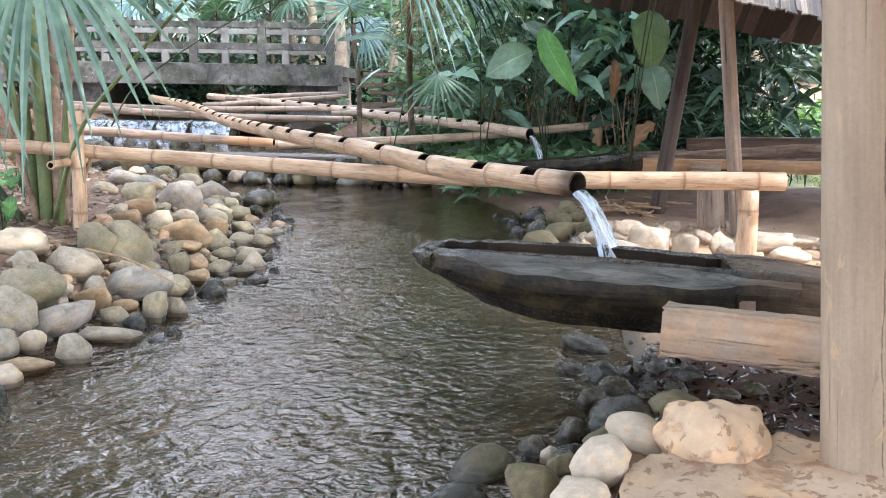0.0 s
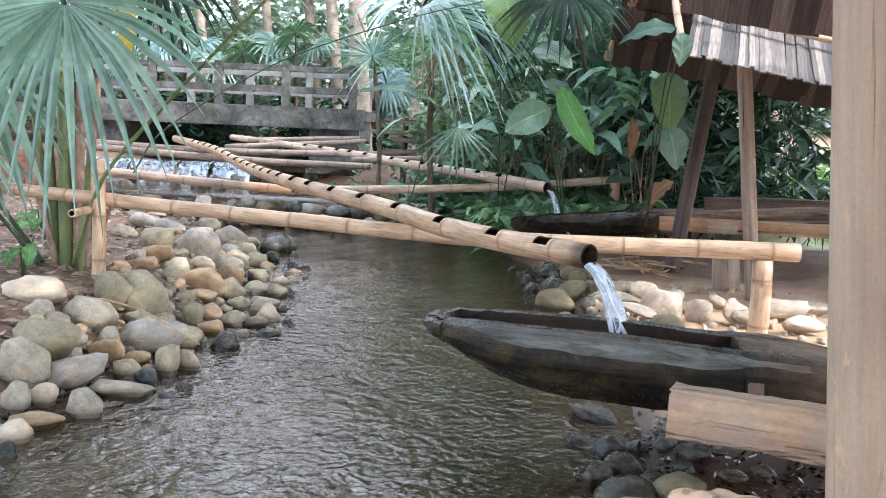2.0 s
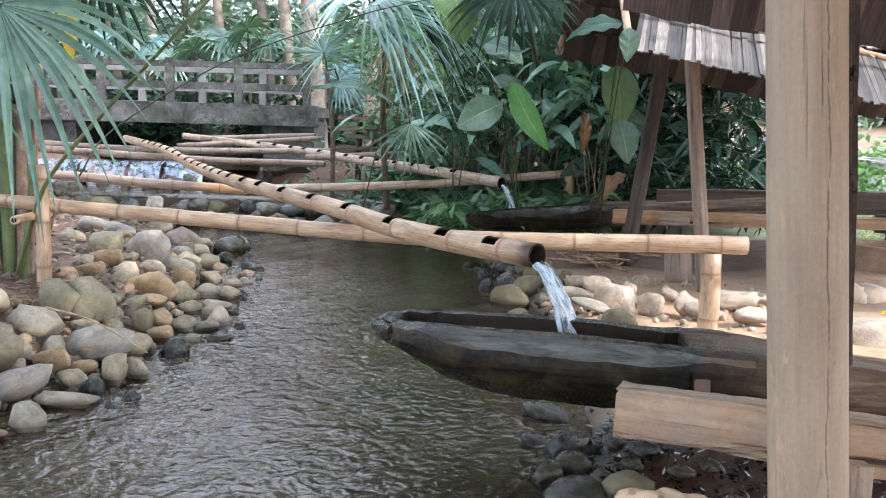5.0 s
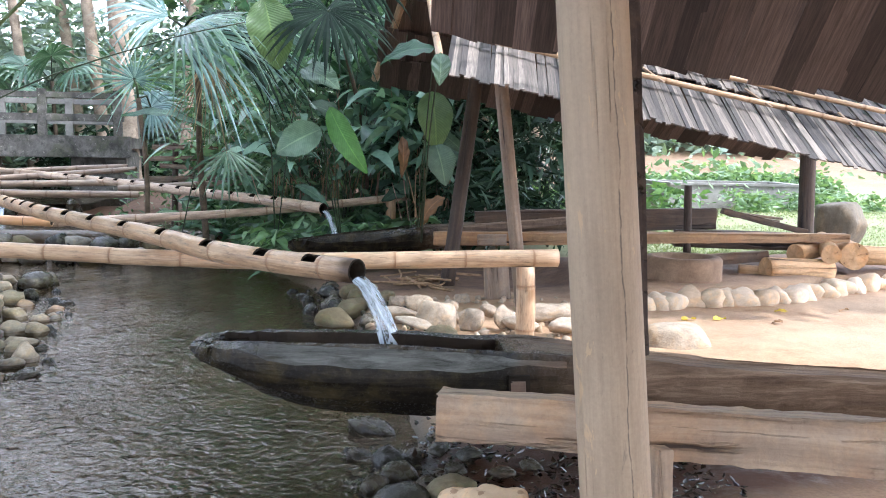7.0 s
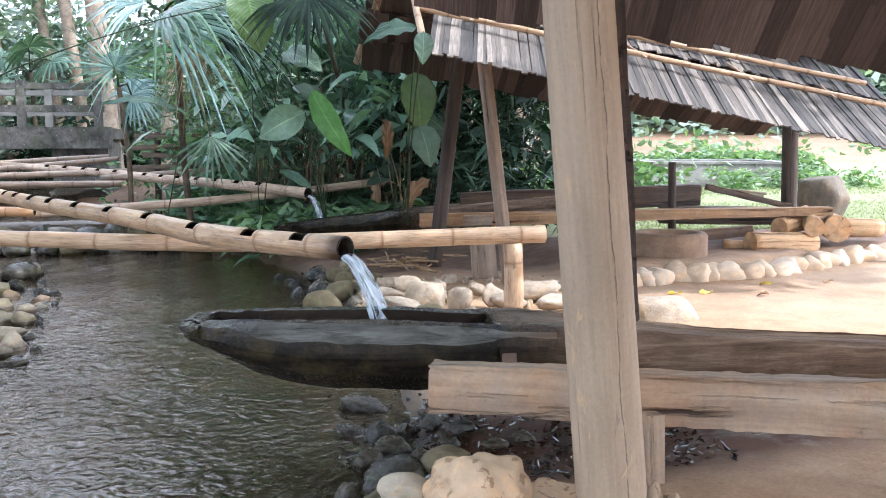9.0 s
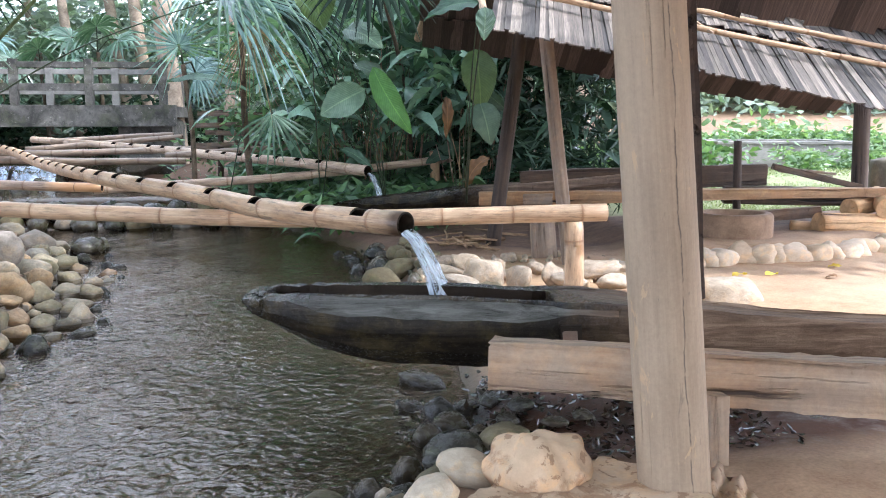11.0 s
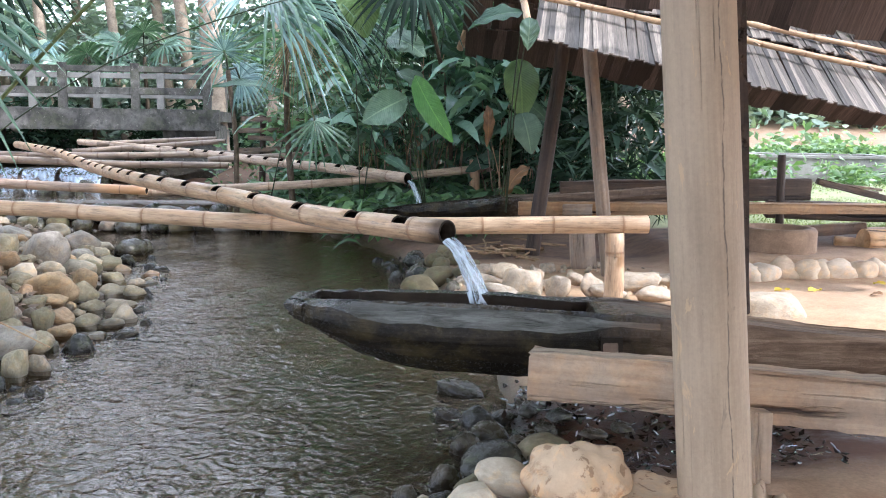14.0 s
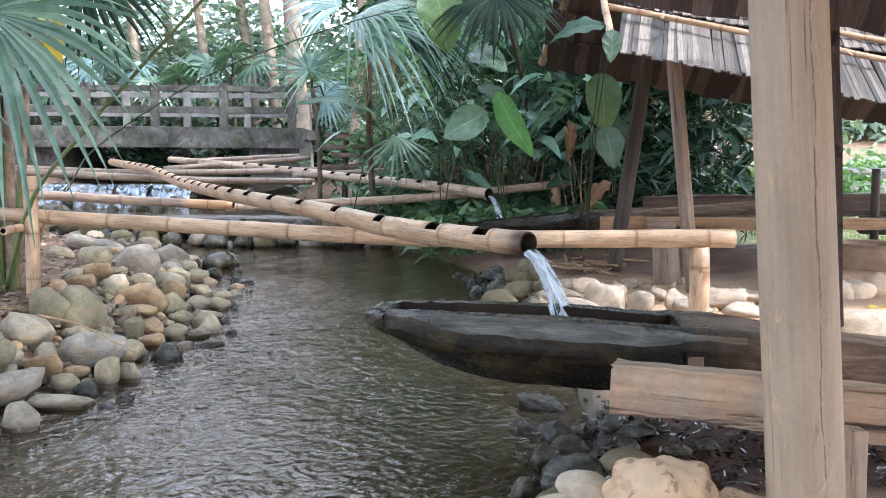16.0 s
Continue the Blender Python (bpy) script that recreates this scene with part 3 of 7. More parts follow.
def water_material():
    """Shallow murky stream: tea-brown below, gloss above, small running ripples over slower swells."""
    m, nt, b = nodes_of("stream_water")
    v = coords(nt, "Object", (0.95, 0.9, 1.0))
    r1 = noise_tex(nt, v, 21, 2.2, 0.55, 0.7)
    r2 = noise_tex(nt, v, 7.5, 1.5, 0.45, 1.2)
    calm = noise_tex(nt, coords(nt, "Object", (1.0, 0.5, 1.0)), 0.9, 2.0, 0.5)
    murk = noise_tex(nt, coords(nt), 1.1, 4.0, 0.6)
    link(nt, ramp(nt, murk, [(0.35, (0.042, 0.032, 0.018)), (0.65, (0.092, 0.066, 0.037))]), b.inputs["Base Color"])
    b.inputs["Roughness"].default_value = 0.6
    b.inputs["Specular IOR Level"].default_value = 0.0
    lull = nt.nodes.new("ShaderNodeMath")
    lull.operation = "MULTIPLY"
    link(nt, r1, lull.inputs[0])
    link(nt, ramp(nt, calm, [(0.35, (0.45,) * 3), (0.62, (1.0,) * 3)]), lull.inputs[1])
    # the upper reach runs deeper and calmer than the shallows by the trough
    geo, sep = nt.nodes.new("ShaderNodeNewGeometry"), nt.nodes.new("ShaderNodeSeparateXYZ")
    link(nt, geo.outputs["Position"], sep.inputs[0])
    deep, still = nt.nodes.new("ShaderNodeMapRange"), nt.nodes.new("ShaderNodeMath")
    for name, q in (("From Min", 5.0), ("From Max", 10.0), ("To Min", 1.0), ("To Max", 0.5)):
        deep.inputs[name].default_value = q
    link(nt, sep.outputs["Y"], deep.inputs["Value"])
    still.operation = "MULTIPLY"
    link(nt, lull.outputs[0], still.inputs[0])
    link(nt, deep.outputs[0], still.inputs[1])
    swell = nt.nodes.new("ShaderNodeMath")
    swell.operation = "MULTIPLY"
    link(nt, r2, swell.inputs[0])
    link(nt, deep.outputs[0], swell.inputs[1])
    n = bump(nt, b, still.outputs[0], 1.0, 0.0225, bump(nt, b, swell.outputs[0], 1.0, 0.026))
    clear, body = nt.nodes.new("ShaderNodeBsdfTransparent"), nt.nodes.new("ShaderNodeMixShader")
    clear.inputs["Color"].default_value = (0.58, 0.47, 0.33, 1)
    body.inputs[0].default_value = 0.42
    link(nt, clear.outputs[0], body.inputs[1])
    link(nt, b.outputs[0], body.inputs[2])
    gloss, top, fr = nt.nodes.new("ShaderNodeBsdfGlossy"), nt.nodes.new("ShaderNodeMixShader"), nt.nodes.new("ShaderNodeFresnel")
    gloss.inputs["Roughness"].default_value = 0.01
    gloss.inputs["Color"].default_value = (1.0, 0.945, 0.87, 1)
    fr.inputs["IOR"].default_value = 1.62
    link(nt, n, gloss.inputs["Normal"])
    link(nt, n, fr.inputs["Normal"])
    link(nt, fr.outputs[0], top.inputs[0])
    link(nt, body.outputs[0], top.inputs[1])
    link(nt, gloss.outputs[0], top.inputs[2])
    link(nt, top.outputs[0], nt.nodes["Material Output"].inputs["Surface"])
    return m


def falling_water(name, white, tint, streak):
    m, nt, b = nodes_of(name)
    f = noise_tex(nt, coords(nt, "UV", (streak, 4.5, 1)), 1.5, 5, 0.65, 0.6)
    b.inputs["Base Color"].default_value = (*tint, 1)
    b.inputs["Roughness"].default_value = 0.08
    bump(nt, b, f, 0.6, 0.02)
    clear, top = nt.nodes.new("ShaderNodeBsdfTransparent"), nt.nodes.new("ShaderNodeMixShader")
    clear.inputs["Color"].default_value = (0.95, 0.97, 0.98, 1)
    link(nt, ramp(nt, f, [(0.36, (0.12 * white,) * 3), (0.66, (white,) * 3)]), top.inputs[0])
    link(nt, clear.outputs[0], top.inputs[1])
    link(nt, b.outputs[0], top.inputs[2])
    link(nt, top.outputs[0], nt.nodes["Material Output"].inputs["Surface"])
    return m


EARTH, WATER, JET, CASCADE = ground_material(), water_material(), falling_water("spout_water", 0.62, (0.70, 0.78, 0.84), 9), falling_water("cascade_water", 0.7, (0.60, 0.70, 0.82), 6)

# ---- building helpers ----
PLACED, RINGS = {}, {}


def thing(name, at=(0, 0, 0), label="", category="", group="", kind=""):
    ob = new(name)
    ob.empty_display_size = 0.1
    ob.matrix_basis = PLACED[ob.name] = Matrix.Translation(at)
    return tagged(ob, label, category, group, kind)


def adopt(ob, parent, m=None):
    ob.matrix_basis = PLACED[ob.name] = m if m is not None else Matrix.Identity(4)
    if parent is not None:
        ob.parent = parent
        ob.matrix_parent_inverse = PLACED[parent.name].inverted()
    return ob


def mesh_of(name, verts, faces, mats, smooth=True, uv=None, joint=None, slots=None):
    me = bpy.data.meshes.new(name)
    me.from_pydata([tuple(map(float, v)) for v in verts], [], [tuple(map(int, f)) for f in faces])
    for m in mats if isinstance(mats, (list, tuple)) else [mats]:
        me.materials.append(m)
    me.polygons.foreach_set("use_smooth", [smooth] * len(me.polygons))
    if slots is not None:
        me.polygons.foreach_set("material_index", slots)
    idx = np.zeros(len(me.loops), dtype=np.int32)
    me.loops.foreach_get("vertex_index", idx)
    if uv is not None:
        me.uv_layers.new(name="UVMap").data.foreach_set("uv", np.asarray(uv, dtype=np.float32)[idx].ravel())
    if joint is not None:
        me.attributes.new("joint", "FLOAT", "POINT").data.foreach_set("value", np.asarray(joint, dtype=np.float32))
    me.update()
    return me


def part(name, me, parent=None, m=None, label=""):
    return tagged(adopt(new(name, me), parent, m), label)


def spline(points, step):
    """A smooth line through the points, sampled at even steps."""
    p = np.array(points, float)
    p = np.vstack([2 * p[0] - p[1], p, 2 * p[-1] - p[-2]])
    out = []
    for i in range(1, len(p) - 2):
        t = np.linspace(0, 1, 24, endpoint=False)[:, None]
        a, b, c, d = p[i - 1 : i + 3]
        out.append(0.5 * (2 * b + (c - a) * t + (2 * a - 5 * b + 4 * c - d) * t**2 + (3 * b - a - 3 * c + d) * t**3))
    out = np.vstack([*out, p[-2:-1]])
    s = np.r_[0, np.cumsum(np.linalg.norm(np.diff(out, axis=0), axis=1))]
    n = max(2, int(s[-1] / step) + 1)
    return out, s, np.linspace(0, s[-1], n)


def frames_along(out, s, at, fixed=None):
    c = np.stack([np.interp(at, s, out[:, k]) for k in range(3)], 1)
    tan = np.gradient(c, axis=0)
    tan /= np.linalg.norm(tan, axis=1)[:, None]
    ref = np.where(np.abs(tan[:, 2:3]) > 0.9, [[0.0, 1.0, 0.0]], [[0.0, 0.0, 1.0]])
    side = np.cross(tan, ref if fixed is None else np.tile(fixed, (len(at), 1)))
    side /= np.linalg.norm(side, axis=1)[:, None]
    return c, tan, side, np.cross(side, tan)


def stem_mesh(name, points, r0, r1, mat, seg=8, step=0.1, rough=0.0):
    """A plain tapering limb."""
    out, s, at = spline(points, step)
    c, _, side, up = frames_along(out, s, at)
    a = np.linspace(0, 2 * np.pi, seg, endpoint=False)
    r = np.interp(at, [0, at[-1]], [r0, r1])[:, None] * (1 + rough * rng.uniform(-1, 1, (len(at), seg)))
    v = c[:, None] + (np.cos(a)[None, :, None] * up[:, None] + np.sin(a)[None, :, None] * side[:, None]) * r[:, :, None]
    f = [(i * seg + j, i * seg + (j + 1) % seg, (i + 1) * seg + (j + 1) % seg, (i + 1) * seg + j) for i in range(len(at) - 1) for j in range(seg)]
    f += [tuple(range(seg))[::-1], tuple((len(at) - 1) * seg + j for j in range(seg))]
    uv = np.stack([np.tile(a / 6.28, len(at)), np.repeat(at, seg)], 1)
    return mesh_of(name, v.reshape(-1, 3), f, mat, uv=uv)


def cane_mesh(name, points, r0, r1, mat, gap=0.3, wall=0.012, notches=(), seg=20, bend=0.004, knots=None):
    """A hollow bamboo: swollen joints, open ends and, where asked, openings cut into its top just past the joints."""
    out, s, _ = spline(points, 0.1)
    length = s[-1]
    joints, x = [], rng.uniform(0.25, 0.8) * gap
    while x < length - 0.04:
        joints.append(x)
        x += gap * rng.uniform(0.88, 1.12)
    if knots:
        joints = list(knots)
        while joints[-1] < length - 0.5:
            joints.append(joints[-1] + 0.43 * rng.uniform(0.93, 1.07))
    at = set(np.round(np.linspace(0, length, int(length / 0.09) + 2), 4))
    for j in joints:
        at |= {round(min(max(j + d, 0), length), 4) for d in (-0.03, -0.012, -0.004, 0.004, 0.012, 0.03)}
    cuts = [(j + 0.025, j + 0.125) for j in joints if notches and notches[0] < j < notches[1] and j + 0.1 < length]
    for a, b in cuts:
        at = {q for q in at if not (a - 0.004 < q < b + 0.004)} | {a, b, 0.5 * (a + b)}
    at = np.array(sorted(at))
    c, _, side, up = frames_along(out, s, at)
    near = np.array([min(abs(q - j) for j in joints) if joints else 9 for q in at])
    ring = np.exp(-((near / 0.011) ** 2))
    r = np.interp(at, [0, length], [r0, r1]) * (1 + 0.016 * ring - 0.008 * np.exp(-(((near - 0.025) / 0.02) ** 2)))
    a = np.linspace(0, 2 * np.pi, seg, endpoint=False) - np.pi / seg
    dirs = np.cos(a)[None, :, None] * up[:, None] + np.sin(a)[None, :, None] * side[:, None]
    c = c + np.cumsum(rng.normal(0, bend / 6, c.shape), axis=0) * np.sin(np.pi * at / length)[:, None]
    inner = np.maximum(r - wall, r * 0.5)
    v = np.concatenate([(c[:, None] + dirs * r[:, None, None]).reshape(-1, 3), (c[:, None] + dirs * inner[:, None, None]).reshape(-1, 3)])
    n, base = len(at), len(at) * seg
    half = max(2, round(seg * 0.17))
    top = {j % seg for j in range(-half, half - 1)} | {0}
    gone = set()
    for i in range(n - 1):
        m = 0.5 * (at[i] + at[i + 1])
        if any(q0 < m < q1 for q0, q1 in cuts):
            gone |= {(i, j) for j in top}
    f, slot = [], []
    for i in range(n - 1):
        for j in range(seg):
            k = (j + 1) % seg
            o = (i * seg + j, i * seg + k, (i + 1) * seg + k, (i + 1) * seg + j)
            if (i, j) not in gone:
                f += [o, tuple(base + q for q in o[::-1])]
                slot += [0, 1]
                continue
            for (e, g), other in (((o[0], o[1]), (i - 1, j)), ((o[2], o[3]), (i + 1, j)), ((o[1], o[2]), (i, k)), ((o[3], o[0]), (i, (j - 1) % seg))):
                if other not in gone:
                    f.append((e, g, base + g, base + e))
                    slot.append(1)
    for i in (0, n - 1):
        for j in range(seg):
            k = (j + 1) % seg
            q = (i * seg + j, base + i * seg + j, base + i * seg + k, i * seg + k)
            f.append(q if i == 0 else q[::-1])
            slot.append(1 if notches and i == 0 else 0)
    # solid diaphragm a little way in at each closed joint beyond the cut ends
    for end in (1, -2):
        i = min(range(n), key=lambda q: abs(at[q] - (joints[1] if end == 1 else joints[-1]))) if len(joints) > 1 else n // 2
        f.append(tuple(base + i * seg + j for j in range(seg)))
        slot.append(1)
    uv = np.stack([np.tile(a * 0.06 / 0.38, n), np.repeat(at, seg)], 1)
    RINGS[name] = [(c[i], up[i], side[i], r[i]) for i in (int(np.argmin(np.abs(at - j))) for j in joints)]
    return mesh_of(name, v, f, [mat, HOLLOW_DARK], uv=np.vstack([uv, uv]), joint=np.tile(np.repeat(ring, seg), 2), slots=slot)


def add_rings(parent, mat, name="cane"):
    """The raised rim at each joint of the cane built last."""
    for c, u, s, r in RINGS[name]:
        seg, w, v = 18, 0.0045, []
        t = np.cross(u, s)
        for off, k in ((-w, 1.0), (0, 1.014), (w, 1.0)):
            v += [c + t * off + (u * math.cos(6.2832 * j / seg) + s * math.sin(6.2832 * j / seg)) * r * k for j in range(seg)]
        f = [(i * seg + j, i * seg + (j + 1) % seg, (i + 1) * seg + (j + 1) % seg, (i + 1) * seg + j) for i in range(2) for j in range(seg)]
        part("joint_ring", mesh_of("joint_ring", v, f, mat, joint=[1.0] * len(v), uv=[(0, 0)] * len(v)), parent)


def along(a, b):
    """A pose at a whose x axis points to b and whose z axis is as upright as can be."""
    x = (Vector(b) - Vector(a)).normalized()
    ref = Vector((0, 0, 1)) if abs(x.z) < 0.9 else Vector((0, 1, 0))
    y = ref.cross(x).normalized()
    m = Matrix((x, y, x.cross(y))).transposed().to_4x4()
    return Matrix.Translation(a) @ m


def timber_mesh(name, length, w0, h0, w1, h1, mat, wob=0.006, soft=0.18, seg=None, seed=0):
    """A hewn beam along x, from the middle of its near end: rounded corners, uneven faces, slightly ragged ends."""
    g = np.random.default_rng(seed)
    n = seg or max(4, int(length / 0.12))
    prof = []
    for qx, qz in ((1, 1), (-1, 1), (-1, -1), (1, -1)):
        prof += [(qx * (1 - soft * k), qz * (1 - soft * j)) for k, j in (((0, 1), (0.3, 0.3), (1, 0)) if qx * qz > 0 else ((1, 0), (0.3, 0.3), (0, 1)))]
    prof = np.array(prof) * 0.5
    m, v = len(prof), []
    drift = np.cumsum(g.normal(0, wob * 0.35, (n + 1, m)), axis=0)
    drift -= np.linspace(0, 1, n + 1)[:, None] * drift[-1]
    for i in range(n + 1):
        t = i / n
        w, h = w0 + (w1 - w0) * t, h0 + (h1 - h0) * t
        rag = g.normal(0, 0.006, m) if i in (0, n) else np.zeros(m)
        for j, (py, pz) in enumerate(prof):
            k = 1 + (drift[i, j] + g.normal(0, wob * 0.25)) / max(0.02, min(w, h))
            v.append((t * length + rag[j], py * w * k, pz * h * k))
    f = [(i * m + j, i * m + (j + 1) % m, (i + 1) * m + (j + 1) % m, (i + 1) * m + j) for i in range(n) for j in range(m)]
    f += [tuple(range(m))[::-1], tuple(n * m + j for j in range(m))]
    return mesh_of(name, v, f, mat, smooth=False)


def log_mesh(name, length, r0, r1, mat, seg=28, wob=0.02, groove=False, seed=0, squash=1.0):
    """A round trunk along z from its foot, with a flattened, uneven outline and a drying crack."""
    g = np.random.default_rng(seed)
    n, a = max(6, int(length / 0.09)), np.linspace(0, 2 * np.pi, seg, endpoint=False)
    lump = sum(g.normal(0, wob / k) * np.cos(k * a + g.uniform(0, 6)) for k in (2, 3, 4, 5))
    v = []
    for i in range(n + 1):
        t = i / n
        r = (r0 + (r1 - r0) * t) * (1 + lump + g.normal(0, wob * 0.025, seg))
        if groove:
            k = int(seg * (0.772 + 0.006 * math.sin(t * 9) + 0.004 * math.sin(t * 31))) % seg
            if 0.12 < t < 0.93:
                r[k] *= 0.975
        v += [(r[j] * math.cos(a[j]), r[j] * squash * math.sin(a[j]), t * length) for j in range(seg)]
    f = [(i * seg + j, i * seg + (j + 1) % seg, (i + 1) * seg + (j + 1) % seg, (i + 1) * seg + j) for i in range(n) for j in range(seg)]
    f += [tuple(range(seg))[::-1], tuple(n * seg + j for j in range(seg))]
    me = mesh_of(name, v, f, mat)
    me.polygons[len(f) - 1].use_smooth = me.polygons[len(f) - 2].use_smooth = False
    return me


def upright(foot, top):
    """A pose at foot whose z axis points to top."""
    z = (Vector(top) - Vector(foot)).normalized()
    x = Vector((0, 1, 0)).cross(z).normalized()
    m = Matrix((x, z.cross(x), z)).transposed().to_4x4()
    return Matrix.Translation(foot) @ m


# ---- the ground, the stream and its bed ----
LEFT_Y, LEFT_X = (1.0, 3.86, 4.85, 6.0, 6.6, 7.7, 9.0, 10.8, 11.8, 14.0, 16.0, 19.0), (-2.1, -2.0, -1.72, -1.56, -1.45, -1.62, -1.75, -2.25, -4.2, -6.2, -6.3, -6.0)
RIGHT_Y, RIGHT_X = (1.0, 2.95, 3.4, 4.2, 5.1, 7.0, 9.3, 10.6, 13.0, 16.0, 19.0), (-0.3, -0.06, 0.28, 0.58, 0.72, 0.78, 0.55, 0.34, -0.3, -2.4, -2.8)


def smooth(t):
    t = np.clip(t, 0, 1)
    return t * t * (3 - 2 * t)


def wave(x, y, k, seed):
    return np.sin(k * x + 1.7 * seed) * np.cos(k * 0.83 * y + 2.3 * seed) + 0.5 * np.sin(2.1 * k * x - 1.3 * k * y + seed)


def ground_z(x, y):
    x, y = np.asarray(x, float), np.asarray(y, float)
    xl, xr = np.interp(y, LEFT_Y, LEFT_X), np.interp(y, RIGHT_Y, RIGHT_X)
    fall = 0.36 * smooth((y - 13.0) / 0.3) + 0.25 * smooth((y - 15.0) / 0.5)
    left, right = xl - x, x - xr
    zl = -0.12 + 0.42 * smooth((left + 0.1) / 1.5) + 0.03 * np.clip(left - 1.5, 0, 40) + 0.5 * smooth((y - 11) / 8)
    zr = -0.12 + 0.24 * smooth((right + 0.05) / 0.6) + 0.036 * np.clip(y - 10, 0, 200) * smooth((x - 2) / 3) + 0.45 * smooth((y - 10) / 8) * (1 - smooth((x - 2) / 3))
    zl, zr = zl + 0.06 * np.clip(y - 21, 0, 60), zr + 0.05 * np.clip(y - 21, 0, 60)
    bed = -0.26 + fall
    z = np.where(left > -0.1, zl, np.where(right > -0.05, zr, bed))
    edge = np.minimum(smooth((-left - 0.1) / 0.35), smooth((-right - 0.05) / 0.35))
    z = np.where((left <= -0.1) & (right <= -0.05), -0.12 + fall * 0.9 + (bed + 0.12 - fall * 0.9) * edge, np.maximum(z, -0.12 + fall * 0.9))
    bank = 0.14 * smooth((y - np.interp(x, (3.0, 3.67, 4.2, 5.0, 5.9, 6.7, 7.3, 9.0), (8.3, 8.0, 8.02, 8.12, 8.6, 8.95, 9.2, 9.6)) + 0.03 * wave(x, y, 8.0, 3)) / 0.16) * smooth((x - 3.1) / 0.5) * (1 - smooth((y - 10.6) / 1.2)) * (1 - smooth((x - 8.0) / 1.5))
    z = z + bank
    hollow = smooth(1.25 - np.hypot((x - 1.3) / 0.85, (y - 3.8) / 0.62)) * (right > 0.2)
    return z - 0.07 * hollow + 0.012 * wave(x, y, 2.3, 1) + 0.006 * wave(x, y, 7.1, 2)


def axis_steps(lo, a, b, hi, fine):
    core = np.arange(a, b + 1e-6, fine)
    up, down, d = [b], [a], fine
    while up[-1] < hi:
        d *= 1.22
        up.append(min(hi, up[-1] + d))
    d = fine
    while down[-1] > lo:
        d *= 1.22
        down.append(max(lo, down[-1] - d))
    return np.r_[down[:0:-1], core, up[1:]]


def sheet(name, xs, ys, zf, mat):
    gx, gy = np.meshgrid(xs, ys)
    v = np.stack([gx.ravel(), gy.ravel(), zf(gx, gy).ravel()], 1)
    n = len(xs)
    f = [(r * n + c, r * n + c + 1, (r + 1) * n + c + 1, (r + 1) * n + c) for r in range(len(ys) - 1) for c in range(n - 1)]
    return mesh_of(name, v, f, mat)


ground = part("ground", sheet("ground", axis_steps(-300, -4.5, 7.5, 300, 0.1), axis_steps(-120, 1.2, 13, 500, 0.1), ground_z, EARTH))
tagged(ground, "sandy trodden earth with leaf mould beside the stream", "ground", kind="structure")


def water_z(x, y):
    return 0.006 * wave(x, y, 5.3, 4) + 0.004 * wave(x, y, 11.0, 5)


water = part("water", sheet("water", np.arange(-6.2, 1.6, 0.09), np.arange(-14, 13.6, 0.09), water_z, WATER))
tagged(water, "shallow brown rippled stream over a muddy bed", "stream", kind="structure")
def riffle_z(y):
    """The stream drops gently from the weir's foot to the lower reach."""
    return 0.40 * smooth((np.asarray(y, float) - 13.08) / 0.22)


mid_pool = part("water_pool", sheet("water_pool", np.arange(-6.6, -0.6, 0.1), np.arange(12.9, 15.3, 0.05), lambda x, y: riffle_z(y) + 0.004 + water_z(x, y), WATER))
tagged(mid_pool, "stream water between two low steps", "stream", kind="structure")
pool = part("water_pool", sheet("water_pool", np.arange(-5.7, -2.4, 0.1), np.arange(15.2, 24, 0.1), lambda x, y: 0.66 + water_z(x, y), WATER))
tagged(pool, "stream water above the small weir", "stream", kind="structure")


def cascade(x0, x1, y, z0, z1, seed):
    g = np.random.default_rng(seed)
    xs, ts = np.linspace(x0, x1, 30), np.linspace(0, 1, 10)
    lump = g.normal(0, 0.014, 30)
    v = [(x, y - 0.5 * t**0.5 + lump[i], z0 + (z1 - z0) * t**1.6 + 0.006 * g.normal()) for t in ts for i, x in enumerate(xs)]
    f = [(r * 30 + c, r * 30 + c + 1, (r + 1) * 30 + c + 1, (r + 1) * 30 + c) for r in range(9) for c in range(29)]
    uv = [(x, t * 0.6) for t in ts for x in xs]
    return part("cascade", mesh_of("cascade", v, f, CASCADE, uv=uv))


for k, (a, b) in enumerate(((-6.6, -5.75), (-5.7, -4.95), (-4.9, -4.4), (-4.35, -3.7))):
    tagged(cascade(a, b, 15.35, 0.76, 0.40, 3 + k), "white water tumbling over a low weir", "waterfall", kind="structure")

